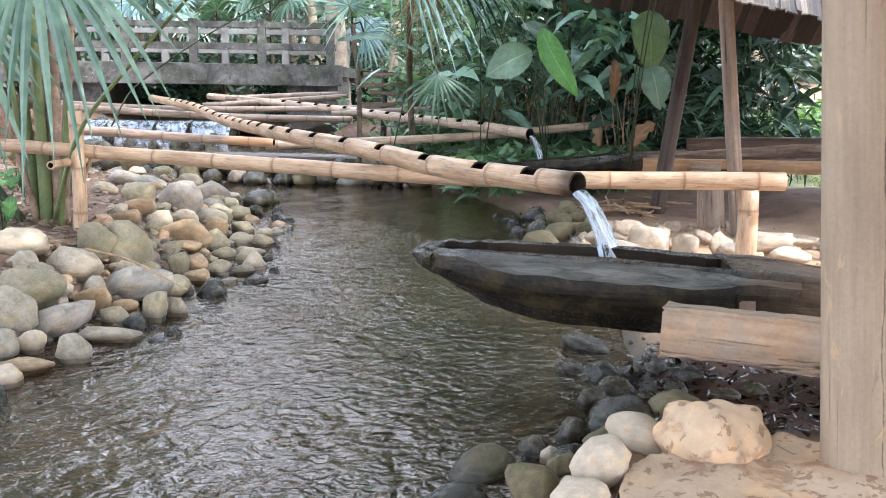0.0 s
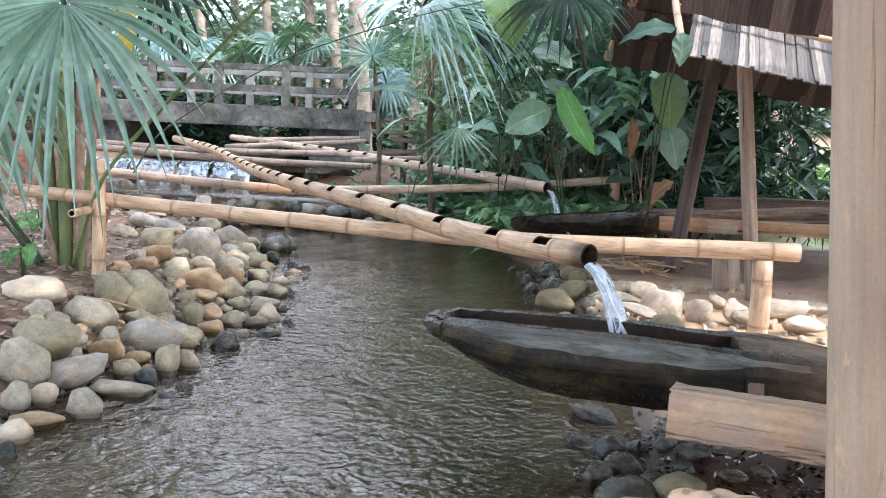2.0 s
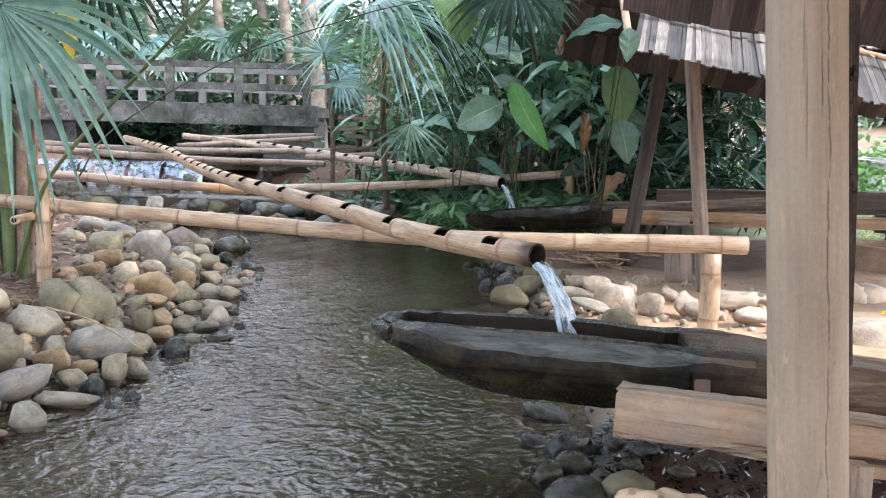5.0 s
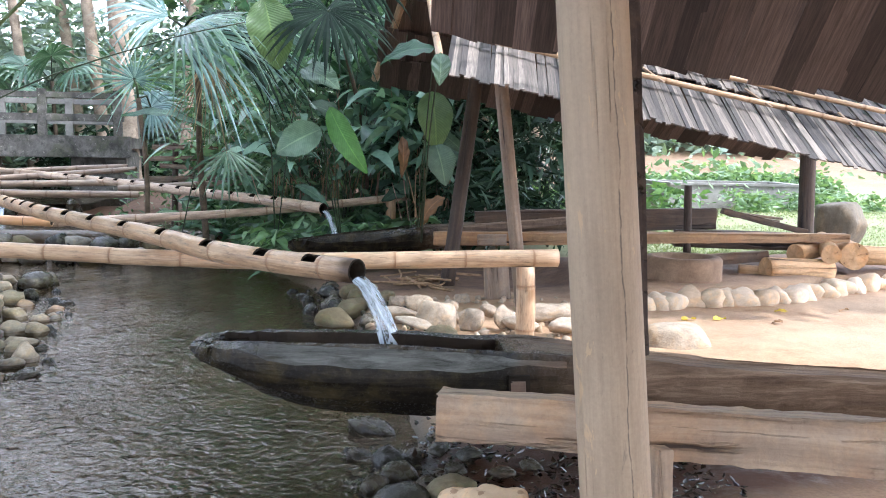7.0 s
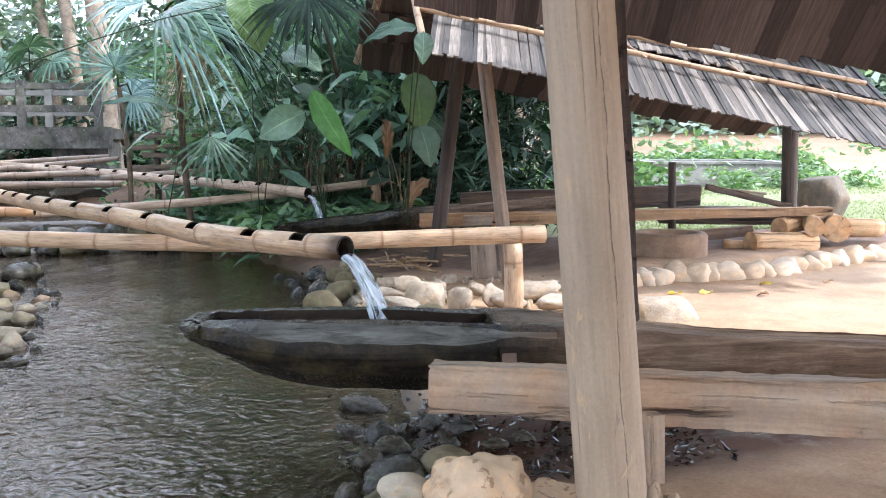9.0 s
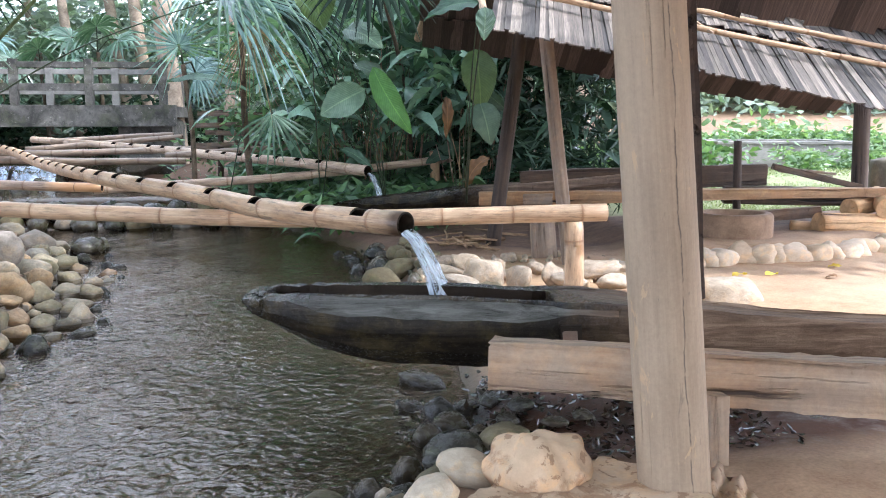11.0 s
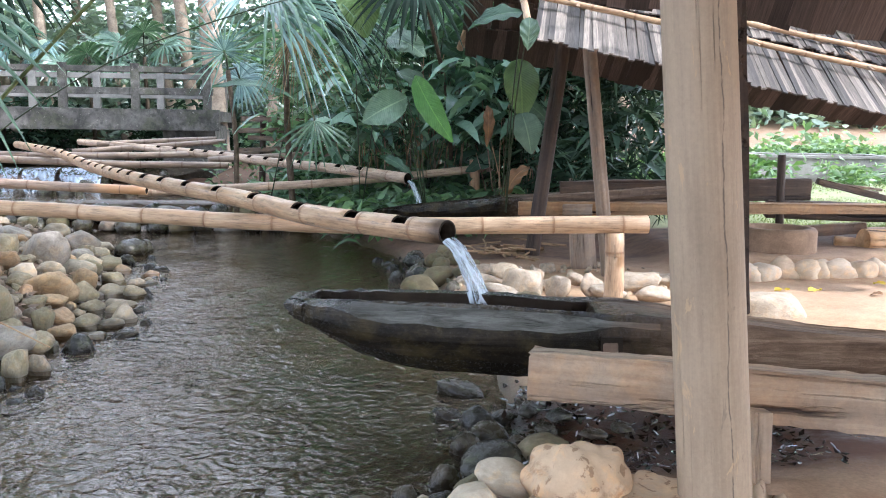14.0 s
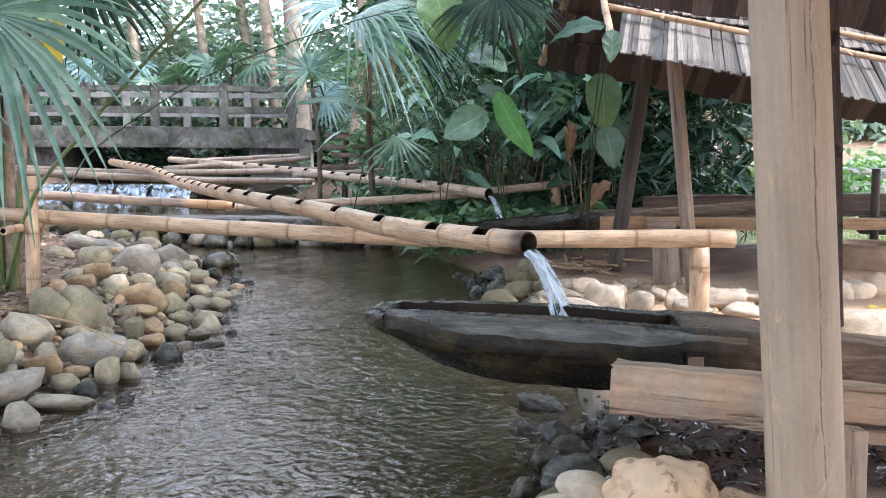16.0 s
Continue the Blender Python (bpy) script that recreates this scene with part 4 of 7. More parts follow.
# ---- the concrete footbridge ----
def footbridge():
    b = thing("footbridge", (-5.6, 18.4, 0.9), "weathered grey concrete footbridge with open railings", "bridge")
    x0, x1, ang = -12.2, -2.3, 0.0
    bm = timber_mesh("deck", x1 - x0, 2.6, 0.2, 2.6, 0.2, CONCRETE, wob=0.002, soft=0.02, seed=3)
    part("deck", bm, b, along((x0, 19.6, 1.64), (x1, 19.6, 1.64)))
    for y, h in ((18.35, 0.40), (20.85, 0.40)):
        part("fascia_beam", timber_mesh("fascia_beam", x1 - x0, 0.16, h, 0.16, h, CONCRETE, wob=0.004, soft=0.06, seed=4), b, along((x0, y, 1.565), (x1, y, 1.565)), "mossy stained concrete edge beam")
        # The far railing's sunlight is put in as a paler concrete.
        for z, hh in ((2.51, 0.11), (2.10, 0.13)):
            part("rail", timber_mesh("rail", x1 - x0 - 0.12, 0.1, hh, 0.1, hh, CONCRETE if y < 19 else CONCRETE_PALE, wob=0.003, soft=0.08, seed=5), b, along((x0, y, z), (x1 - 0.12, y, z)))
        for k in range(8):
            px = -2.52 - 1.335 * k
            part("railing_post", timber_mesh("railing_post", 0.86, 0.15, 0.13, 0.15, 0.13, CONCRETE if y < 19 else CONCRETE_PALE, wob=0.003, soft=0.08, seed=6 + k), b, along((px, y - 0.015, 1.75), (px, y - 0.015, 2.61)))
    for px in (-2.9, -7.6):
        part("abutment", timber_mesh("abutment", 2.3, 1.0, 1.5, 1.0, 1.5, CONCRETE, seed=9), b, along((px, 18.5, 0.75), (px, 20.8, 0.75)))
    return b


footbridge()

# ---- bamboo channels and the frames that carry them ----
pipe = thing("bamboo_channel", (0.59, 4.55, 0.91), "long tan bamboo water channel with openings cut along its top", "bamboo pipe", "bamboo channels")
part("cane", cane_mesh("cane", [(0.59, 4.55, 0.915), (0.13, 5.10, 0.915), (-0.19, 5.60, 0.92), (-0.45, 6.15, 0.93), (-0.86, 6.90, 0.945), (-1.74, 8.40, 0.975), (-2.66, 10.50, 0.995), (-3.62, 12.50, 1.09), (-4.95, 15.00, 1.13)], 0.064, 0.056, BAMBOO_MOUTH, gap=0.36, notches=(0.1, 10.5), knots=(0.225, 0.615, 1.2, 1.96, 2.61, 3.19, 3.70, 4.13)), pipe)
add_rings(pipe, BAMBOO)
pipe2 = thing("bamboo_channel", (0.84, 11.0, 0.85), "weathered grey bamboo water channel with small openings on top", "bamboo pipe", "bamboo channels")
part("cane", cane_mesh("cane", [(0.84, 11.0, 0.85), (-0.01, 12.0, 0.92), (-0.98, 13.3, 0.96), (-2.29, 15.0, 1.03), (-4.56, 17.0, 1.15)], 0.066, 0.055, BAMBOO_WORN, gap=0.42, notches=(0.5, 6)), pipe2)
add_rings(pipe2, BAMBOO_WORN)


def bar(points, r0, r1, mat, label, gap=0.4):
    t = thing("bamboo_rail", points[0], label, "bamboo pole", "bamboo poles over the stream")
    part("cane", cane_mesh("cane", points, r0, r1, mat, gap=gap, seg=16), t)
    add_rings(t, mat)


bar([(2.15, 6.10, 0.80), (0.34, 6.20, 0.785), (-0.46, 6.27, 0.805), (-1.64, 6.50, 0.845), (-2.79, 6.75, 0.885), (-3.71, 6.95, 0.92), (-4.6, 7.15, 0.95)], 0.062, 0.046, BAMBOO, "thick tan bamboo crossbar lying across the stream", 0.46)
bar([(-4.7, 10.7, 0.84), (-3.12, 10.40, 0.78), (-2.03, 10.20, 0.745)], 0.055, 0.05, BAMBOO_END, "tan bamboo pole with an orange-brown end", 0.5)
bar([(-2.5, 12.0, 0.60), (-0.01, 12.15, 0.74), (2.1, 12.35, 0.94)], 0.056, 0.053, BAMBOO_WORN, "orange-brown blotched bamboo pole under the far channel", 0.5)
bar([(-5.6, 13.0, 1.02), (-3.25, 13.0, 0.92), (-1.5, 13.0, 0.91)], 0.052, 0.047, BAMBOO_OLD, "weathered bamboo pole spanning the stream", 0.5)
bar([(-6.5, 15.0, 1.02), (-4.21, 15.0, 0.965), (-0.6, 15.0, 1.05)], 0.055, 0.05, BAMBOO_OLD, "pale bamboo pole near the bridge", 0.5)
bar([(-4.4, 16.0, 1.0), (-1.9, 16.0, 1.20)], 0.05, 0.045, BAMBOO_OLD, "slim pale bamboo pole below the bridge", 0.45)
bar([(-4.1, 16.4, 1.12), (-2.1, 16.4, 1.23)], 0.05, 0.045, BAMBOO_OLD, "slim grey bamboo pole below the bridge", 0.45)
bar([(-1.9, 13.9, 0.95), (-0.2, 14.0, 1.06), (1.0, 14.2, 1.1)], 0.05, 0.045, BAMBOO_OLD, "grey bamboo pole at the wooded bank", 0.45)


for z, tilt, x0, x1 in ((1.10, 0.02, -1.55, 0.25), (1.25, -0.03, -1.4, 0.1), (1.40, 0.02, -1.63, 0.0), (1.55, -0.02, -1.5, 0.1)):
    t = thing("fence_rail", (x0, 14.7, z), "weathered brown wooden rail behind the channels", "rail", "rails by the bridge")
    part("beam", timber_mesh("beam", x1 - x0, 0.09, 0.075, 0.08, 0.07, RAIL_WOOD, wob=0.012, seed=int(100 * z)), t, along((x0, 14.7, z - tilt), (x1, 14.7, z + tilt)))
for x in (-1.2, -0.1):
    t = thing("fence_post", (x, 14.79, 0.5), "brown wooden post behind the channels", "post", "rails by the bridge")
    part("trunk", log_mesh("trunk", 1.35, 0.05, 0.045, DARK_WOOD, seg=12, seed=int(50 + 10 * x)), t, upright((x, 14.79, 0.3), (x + 0.03, 14.79, 1.65)))


def stake(x, y, z0, z1, r, mat, label):
    t = thing("bamboo_post", (x, y, z0), label, "bamboo post", "bamboo posts")
    part("cane", cane_mesh("cane", [(x, y, z0), (x + 0.006, y, 0.5 * (z0 + z1)), (x, y, z1)], r * 1.04, r, mat, gap=0.34, seg=18), t)
    add_rings(t, mat)


stake(-2.77, 6.69, float(ground_z(-2.77, 6.69)) - 0.1, 1.17, 0.049, BAMBOO, "upright tan bamboo post on the stony bank")
stake(1.925, 6.12, float(ground_z(1.925, 6.12)) - 0.06, 0.742, 0.066, BAMBOO, "short thick bamboo post under the crossbar's end")
stake(1.82, 12.28, float(ground_z(1.82, 12.28)) - 0.05, 1.04, 0.068, BAMBOO_ORANGE, "brown bamboo post at the wooded bank")
bar([(-2.83, 6.38, 0.80), (-2.83, 6.75, 0.80), (-2.86, 7.5, 0.79)], 0.03, 0.03, BAMBOO, "thin bamboo tie under the crossbar", 0.4)


# ---- the water-driven pestle with its dugout trough ----
def lever_material(hewn=False):
    """One log: soaked black at the trough, drying to brown along its length, with a scraped edge whose sky sheen is
    coloured in grey.
    """
    m, nt, b = nodes_of("hewn_sheen_edge" if hewn else "half_soaked_log")
    v = coords(nt, "Object", (0.6, 9, 9))
    f, big = noise_tex(nt, v, 2.4, 9, 0.68, 0.5), noise_tex(nt, coords(nt), 2.2, 5, 0.6)
    speck = noise_tex(nt, coords(nt), 60, 5, 0.75)
    tc, sep = nt.nodes.new("ShaderNodeTexCoord"), nt.nodes.new("ShaderNodeSeparateXYZ")
    link(nt, tc.outputs["Object"], sep.inputs[0])

    def along_x(wob, lo, hi):
        a = nt.nodes.new("ShaderNodeMath")
        a.operation = "MULTIPLY_ADD"
        a.inputs[1].default_value = wob
        link(nt, big, a.inputs[0])
        link(nt, sep.outputs["X"], a.inputs[2])
        r = nt.nodes.new("ShaderNodeMapRange")
        r.inputs["From Min"].default_value, r.inputs["From Max"].default_value = lo, hi
        link(nt, a.outputs[0], r.inputs["Value"])
        return r.outputs[0]

    drier = along_x(0.8, 1.85, 2.25)
    wet = ramp(nt, f, [(0.3, (0.004, 0.0034, 0.0026)), (0.52, (0.013, 0.0105, 0.0075)), (0.75, (0.04, 0.031, 0.02))])
    algae = noise_tex(nt, coords(nt), 5.5, 6, 0.7, 0.3)
    wet = mix(nt, ramp(nt, algae, [(0.46, (0, 0, 0)), (0.68, (0.7,) * 3)]), wet, (0.062, 0.047, 0.02))
    # The chamfer's sky reflection is coloured in here as a mottled grey.
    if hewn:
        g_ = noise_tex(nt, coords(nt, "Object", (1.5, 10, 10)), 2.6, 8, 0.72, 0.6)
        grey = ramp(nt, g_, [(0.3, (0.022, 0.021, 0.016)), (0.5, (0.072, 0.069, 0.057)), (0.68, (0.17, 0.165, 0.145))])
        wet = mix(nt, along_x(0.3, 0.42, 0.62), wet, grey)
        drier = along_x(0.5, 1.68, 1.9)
    dry = ramp(nt, f, [(0.3, (0.055, 0.034, 0.021)), (0.5, (0.13, 0.085, 0.053)), (0.72, (0.27, 0.19, 0.125))])
    link(nt, mix(nt, drier, wet, dry), b.inputs["Base Color"])
    rough = ramp(nt, speck, [(0.38, (0.45,) * 3), (0.5, (0.05,) * 3)])
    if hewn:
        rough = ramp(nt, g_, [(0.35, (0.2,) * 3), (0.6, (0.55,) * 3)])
    link(nt, mix(nt, drier, rough, (0.62, 0.62, 0.62)), b.inputs["Roughness"])
    link(nt, ramp(nt, sep.outputs["Z"], [(0.5, (0.05,) * 3), (0.6, (0.25,) * 3), (0.632, (0.6,) * 3)]), b.inputs["Specular IOR Level"])
    bump(nt, b, f, 0.8, 0.016, bump(nt, b, speck, 0.5, 0.006, bump(nt, b, big, 0.3, 0.03)))
    return m


SOAKED = lever_material()
HEWN_SHEEN = lever_material(True)


def dugout_mesh(name, table, hole, wall, floor, mat, seed=0, step=0.03, chamfer=(9, 9)):
    """A log along x hollowed between two stations. table rows: station, half width, top, bottom."""
    g = np.random.default_rng(seed)
    tab = np.array(table)
    st = np.unique(np.r_[np.arange(0, tab[-1, 0], step * 1.5), tab[-1, 0], hole[0], hole[0] + 0.015, hole[1], hole[1] + 0.012])
    v, m = [], 18
    dr = np.cumsum(g.normal(0, 0.0022, (len(st), m)), axis=0) * np.sin(np.pi * np.linspace(0, 1, len(st)))[:, None] ** 0.3
    for i, s in enumerate(st):
        hw, top, bot = (np.interp(s, tab[:, 0], tab[:, k]) for k in (1, 2, 3))
        h = top - bot
        inside = hole[0] + 0.01 < s < hole[1] + 0.006
        depth = h - floor if inside else 0.0
        cut = min(0.075, 0.3 * hw) * (1 - smooth((s - hole[1] + 0.1) / 0.2)) + 0.012
        low = hw * (0.55 if s < 1.7 else 0.86)
        drop = (0.062 + 0.006 * math.sin(9 * s) + 0.004 * math.sin(27 * s)) * smooth((s - 0.2) / 0.25) * (1 - 0.8 * smooth((s - 1.3) / 0.2)) + 0.014
        rim = max(0.03, hw - cut)
        lip = max(0.02, rim - 0.022)
        ring = [(0, bot), (-low * 0.6, bot + 0.004), (-low, bot + 0.02), (-hw * 0.9, bot + 0.28 * h), (-hw * 0.99, bot + 0.55 * h), (-hw, top - drop), (-rim, top - 0.004), (-rim + 0.008, top), (-lip, top - 0.003), (-lip * 0.84, top - depth), (lip * 0.84, top - depth), (lip, top - 0.003), (rim - 0.006, top), (rim, top - 0.006), (hw * 0.99, top - 0.2 * h), (hw, bot + 0.5 * h), (low, bot + 0.02), (low * 0.6, bot + 0.004)]
        chip = 0.002 + 0.006 * (1 - smooth((s - 0.1) / 0.4)) if s > 0 else 0.004
        v += [(s + (g.normal(0, 0.008) if s == 0 else 0), y + dr[i, k] + g.normal(0, chip), z + 0.6 * dr[i, (k + 5) % m] + g.normal(0, 0.7 * chip)) for k, (y, z) in enumerate(ring)]
    f = [(i * m + j, i * m + (j + 1) % m, (i + 1) * m + (j + 1) % m, (i + 1) * m + j) for i in range(len(st) - 1) for j in range(m)]
    f += [tuple(range(m))[::-1], tuple((len(st) - 1) * m + j for j in range(m))]
    hollow = [hole[0] + 0.01 < q < hole[1] for q in st]
    return mesh_of(name, v, f, [mat, HEWN_SHEEN, HOLLOW_DARK], smooth=False, slots=[0 if n >= m * (len(st) - 1) else 1 if n % m == 5 and chamfer[0] < st[n // m] < chamfer[1] else 2 if n % m in (8, 9, 10) and hollow[n // m] else 0 for n in range(len(f))])


NOSE, TURN = (-0.18, 4.36), -9.0
lever = thing("water_pestle", (2.4, 3.95, 0.25), "black wet dugout log lever with a water trough", "pestle lever", "water-driven pestles")
lever_pose = pose(NOSE[0], NOSE[1], 0, 0, 0, TURN)
LEVER_TABLE = [(0, 0.105, 0.630, 0.552), (0.025, 0.14, 0.637, 0.535), (0.07, 0.165, 0.638, 0.515), (0.12, 0.185, 0.640, 0.49), (0.2, 0.205, 0.642, 0.45), (0.32, 0.222, 0.642, 0.385), (0.45, 0.24, 0.640, 0.348), (0.6, 0.255, 0.637, 0.318), (0.75, 0.262, 0.635, 0.305), (1.0, 0.265, 0.630, 0.294), (1.2, 0.26, 0.615, 0.285), (1.44, 0.25, 0.605, 0.275), (1.62, 0.232, 0.595, 0.272), (1.85, 0.2, 0.575, 0.275), (2.1, 0.17, 0.545, 0.275), (2.6, 0.155, 0.500, 0.262), (3.4, 0.148, 0.455, 0.25), (4.3, 0.142, 0.415, 0.24)]
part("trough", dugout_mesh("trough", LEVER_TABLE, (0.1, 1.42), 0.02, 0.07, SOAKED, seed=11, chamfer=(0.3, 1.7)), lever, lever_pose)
# A proud block, not a hole: its black stands for the recess's shade.
part("mortise", timber_mesh("mortise", 0.095, 0.05, 0.092, 0.05, 0.092, HOLLOW_DARK, wob=0.001, soft=0.04, seed=5), lever, lever_pose @ pose(1.445, -0.236, 0.478), "near-black block standing in for a square mortise")
part("wedge", timber_mesh("wedge", 0.066, 0.055, 0.066, 0.055, 0.066, LEVER_WOOD, wob=0.002, seed=5), lever, lever_pose @ pose(1.454, -0.239, 0.466), "small wooden wedge set in the mortise")
fill = part("trough_water", sheet("trough_water", np.linspace(0.2, 1.41, 26), np.linspace(-0.125, 0.125, 8), lambda x, y: 0.46 + 0.004 * wave(x, y, 30, 1), WATER), lever, lever_pose, "water lying in the trough")

bed_beam = thing("base_beam", (0.84, 3.55, 0.35), "pale squared timber beam carrying the lever's axle", "timber beam", "base beams")
part("beam", timber_mesh("beam", 3.2, 0.15, 0.19, 0.17, 0.245, TIMBER, wob=0.012, soft=0.12, seed=21, seg=60), bed_beam, along((0.84, 3.63, 0.435), (2.5, 3.08, 0.39)))
part("support_block", timber_mesh("support_block", 0.41, 0.075, 0.07, 0.075, 0.07, TIMBER, seed=22), bed_beam, along((1.64, 3.2, -0.02), (1.632, 3.2, 0.385)))

# ---- the shelter overhead: its post, plank and shingle roof ----
post = thing("shelter_post", (1.36, 2.87, 0.0), "thick round grey-tan wooden post with drying cracks", "post")
part("trunk", log_mesh("trunk", 3.2, 0.124, 0.113, POST_WOOD, seg=110, wob=0.012, groove=True, seed=31), post, upright((1.350, 2.87, -0.05), (1.078, 2.87, 3.15)))
part("side_plank", timber_mesh("side_plank", 2.1, 0.07, 0.035, 0.07, 0.035, DARK_WOOD, seed=32), post, along((1.447, 3.02, 0.80), (1.30, 3.02, 2.9)), "dark plank fixed behind the post")


def shingle_roof(roof, e0, e1, up, rows, width, length, thick, mats, seed, over=0.12, ragged=0.05, askew=0.6):
    """Rows of split planks laid from the eave up the slope, each one a piece of its own."""
    g = np.random.default_rng(seed)
    e0, e1, up = Vector(e0), Vector(e1), Vector(up).normalized()
    run = e1 - e0
    count, x = int(run.length / width), run.normalized()
    up = (up - x * up.dot(x)).normalized()
    nrm = x.cross(up)
    protos = []
    for k in range(5):
        w = width * (0.96 + 0.1 * k)
        xs, r = (-w / 2, w / 2), g.uniform(-0.015, 0.015, 4)
        v = [(px, py + (r[i] if py == 0 else 0), pz) for i, px in enumerate(xs) for py in (0, length) for pz in (0, thick)]
        f = [(0, 1, 3, 2), (4, 6, 7, 5), (0, 4, 5, 1), (2, 3, 7, 6), (1, 5, 7, 3), (0, 2, 6, 4)]
        uv = [(px + k * 0.37, py + 0.61 * k) for px in xs for py in (0, length) for pz in (0, thick)]
        protos.append(mesh_of("shingle", v, f, mats[k % len(mats)], smooth=False, uv=uv))
    basis = Matrix((x, up, nrm)).transposed().to_4x4()
    for row in range(rows):
        for i in range(count + 1):
            s = (i + 0.5 * (row % 2) + g.uniform(-0.08, 0.08)) * run.length / count
            o = e0 + x * s + up * (row * (length - over) + g.uniform(-ragged, ragged)) + nrm * (0.016 * row + g.uniform(0, 0.014))
            tilt = pose(0, 0, 0, -2.2 - g.uniform(0, 1.2), g.uniform(-3, 3), g.uniform(-askew, askew))
            part("shingle", protos[int(g.integers(0, 5))], roof, Matrix.Translation(o) @ basis @ tilt)
    return x, up, nrm


def roof_pole(roof, a, b, r, mat=BAMBOO):
    part("batten", cane_mesh("batten", [a, tuple((Vector(a) + Vector(b)) / 2), b], r, r * 0.9, mat, gap=0.35, seg=10), roof)



roof1 = thing("shelter_roof", (2.6, 3.2, 1.9), "dark brown split-plank roof seen from underneath", "roof")
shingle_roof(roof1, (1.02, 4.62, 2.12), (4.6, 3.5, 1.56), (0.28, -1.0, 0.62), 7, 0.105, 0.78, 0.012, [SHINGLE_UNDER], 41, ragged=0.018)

# Unseen rear slope, added to keep light off the post's top.
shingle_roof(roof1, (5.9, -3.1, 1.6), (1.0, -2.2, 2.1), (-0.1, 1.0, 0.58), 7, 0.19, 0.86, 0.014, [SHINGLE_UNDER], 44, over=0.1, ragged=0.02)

hut = thing("far_shelter_roof", (3.4, 8.0, 1.5), "grey weathered split-plank gable roof with bamboo battens", "roof")
E0, E1 = Vector((1.56, 7.2, 2.13)), Vector((5.6, 6.55, 1.29))
UP = Vector((0.10, 1.0, 0.55))
shingle_roof(hut, E0, E1, UP, 2, 0.04, 1.3, 0.012, [SHINGLE], 42, over=0.25, ragged=0.035)
for lift in (0.78, 1.25):
    roof_pole(hut, tuple(E0 + UP.normalized() * lift + Vector((-0.03, -0.02, 0.075))), tuple(E1 + UP.normalized() * lift + Vector((0.05, -0.02, 0.075))), 0.027)
for q, lean, reach in ((0.1, 0.05, 0.2), (0.37, -0.1, 0.3), (0.47, -0.16, 0.34), (0.7, -0.14, 0.34), (0.88, -0.05, 0.22)):
    foot = E0.lerp(E1, q) + UP.normalized() * 0.72 + Vector((0, -0.03, 0.075))
    part("tie_stick", timber_mesh("tie_stick", reach, 0.03, 0.014, 0.026, 0.012, TIMBER, wob=0.003, seed=int(100 * q)), hut, along(tuple(foot), tuple(foot + UP.normalized() * reach + Vector((lean, 0, 0.02)))), "split bamboo tie across the battens")
roof_pole(hut, tuple(E0 + Vector((-0.05, -0.05, 0.04))), tuple(E0 + UP.normalized() * 2.0 + Vector((-0.05, -0.05, 0.06))), 0.032)
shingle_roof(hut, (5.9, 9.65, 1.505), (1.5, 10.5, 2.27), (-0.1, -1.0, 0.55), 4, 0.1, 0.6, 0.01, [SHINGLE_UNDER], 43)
roof_pole(hut, (1.40, 10.6, 2.36), (1.50, 8.9, 3.1), 0.045)
for foot, top, r, mat, lab in (((2.47, 8.05, 0.1), (2.18, 8.05, 2.5), 0.062, LIGHT_POST, "slim leaning grey wooden post"), ((2.05, 9.5, 0.1), (2.36, 9.5, 2.5), 0.075, DARK_WOOD, "leaning dark brown wooden post"), ((6.68, 10.2, 0.1), (6.65, 10.2, 1.7), 0.095, DARK_WOOD, "short dark wooden post")):
    p = thing("hut_post", foot, lab, "post", "far shelter posts")
    part("trunk", log_mesh("trunk", (Vector(top) - Vector(foot)).length, r * 1.05, r, mat, seg=16, wob=0.02, seed=int(foot[0] * 10)), p, upright(foot, top))


# ---- stones ----
def stone_proto(name, seed, detail, mat, blocky=0.0, fine=1.0):
    g = np.random.default_rng(seed)
    bm = bmesh.new()
    bmesh.ops.create_icosphere(bm, subdivisions=detail, radius=0.5)
    off = Vector(g.uniform(-50, 50, 3))
    cuts = [(Vector(g.normal(0, 1, 3)).normalized(), g.uniform(0.72, 0.95) - 0.25 * blocky) for _ in range(9)]
    for v in bm.verts:
        n = v.co.normalized()
        d = 1 + 0.30 * noise.noise(n * 1.2 + off) + 0.15 * noise.noise(n * 2.7 + off) + fine * (0.06 * noise.noise(n * 6 + off) + 0.025 * noise.noise(n * 13 + off))
        for u, h in cuts:
            k = n.dot(u)
            if k > 0.1 and d * k > h:
                d = 0.9 * h / k + 0.1 * d
        v.co = n * 0.5 * d
    me = bpy.data.meshes.new(name)
    bm.to_mesh(me)
    bm.free()
    me.materials.append(mat)
    me.polygons.foreach_set("use_smooth", [True] * len(me.polygons))
    return me


PROTO = {k: [stone_proto("stone", q + i, 3, m, bl) for i in range(6)] for q, k, m, bl in ((100, "dark", ROCK_DARK, 0.3), (300, "white", ROCK_WHITE, 1.5), (400, "grey", ROCK_GREY, 0.5), (500, "olive", ROCK_OLIVE, 0.5), (600, "slate", ROCK_SLATE, 0.7), (700, "rust", ROCK_RUST, 0.5), (800, "pale", ROCK_PALE, -0.7), (860, "kerb", ROCK_KERB, 0.4))}
LABELS = {"kerb": "cream clay-crusted kerb stone edging the terrace", "dark": "dark wet river stone at the water's edge", "white": "pale whitish rough stone on sandy ground", "grey": "rounded grey river stone on the stream bank", "olive": "olive-grey mottled river stone on the stream bank", "slate": "blue-grey flat-sided stone on the stream bank", "rust": "tan and rust-brown river stone on the bank", "pale": "smooth pale cream river stone"}
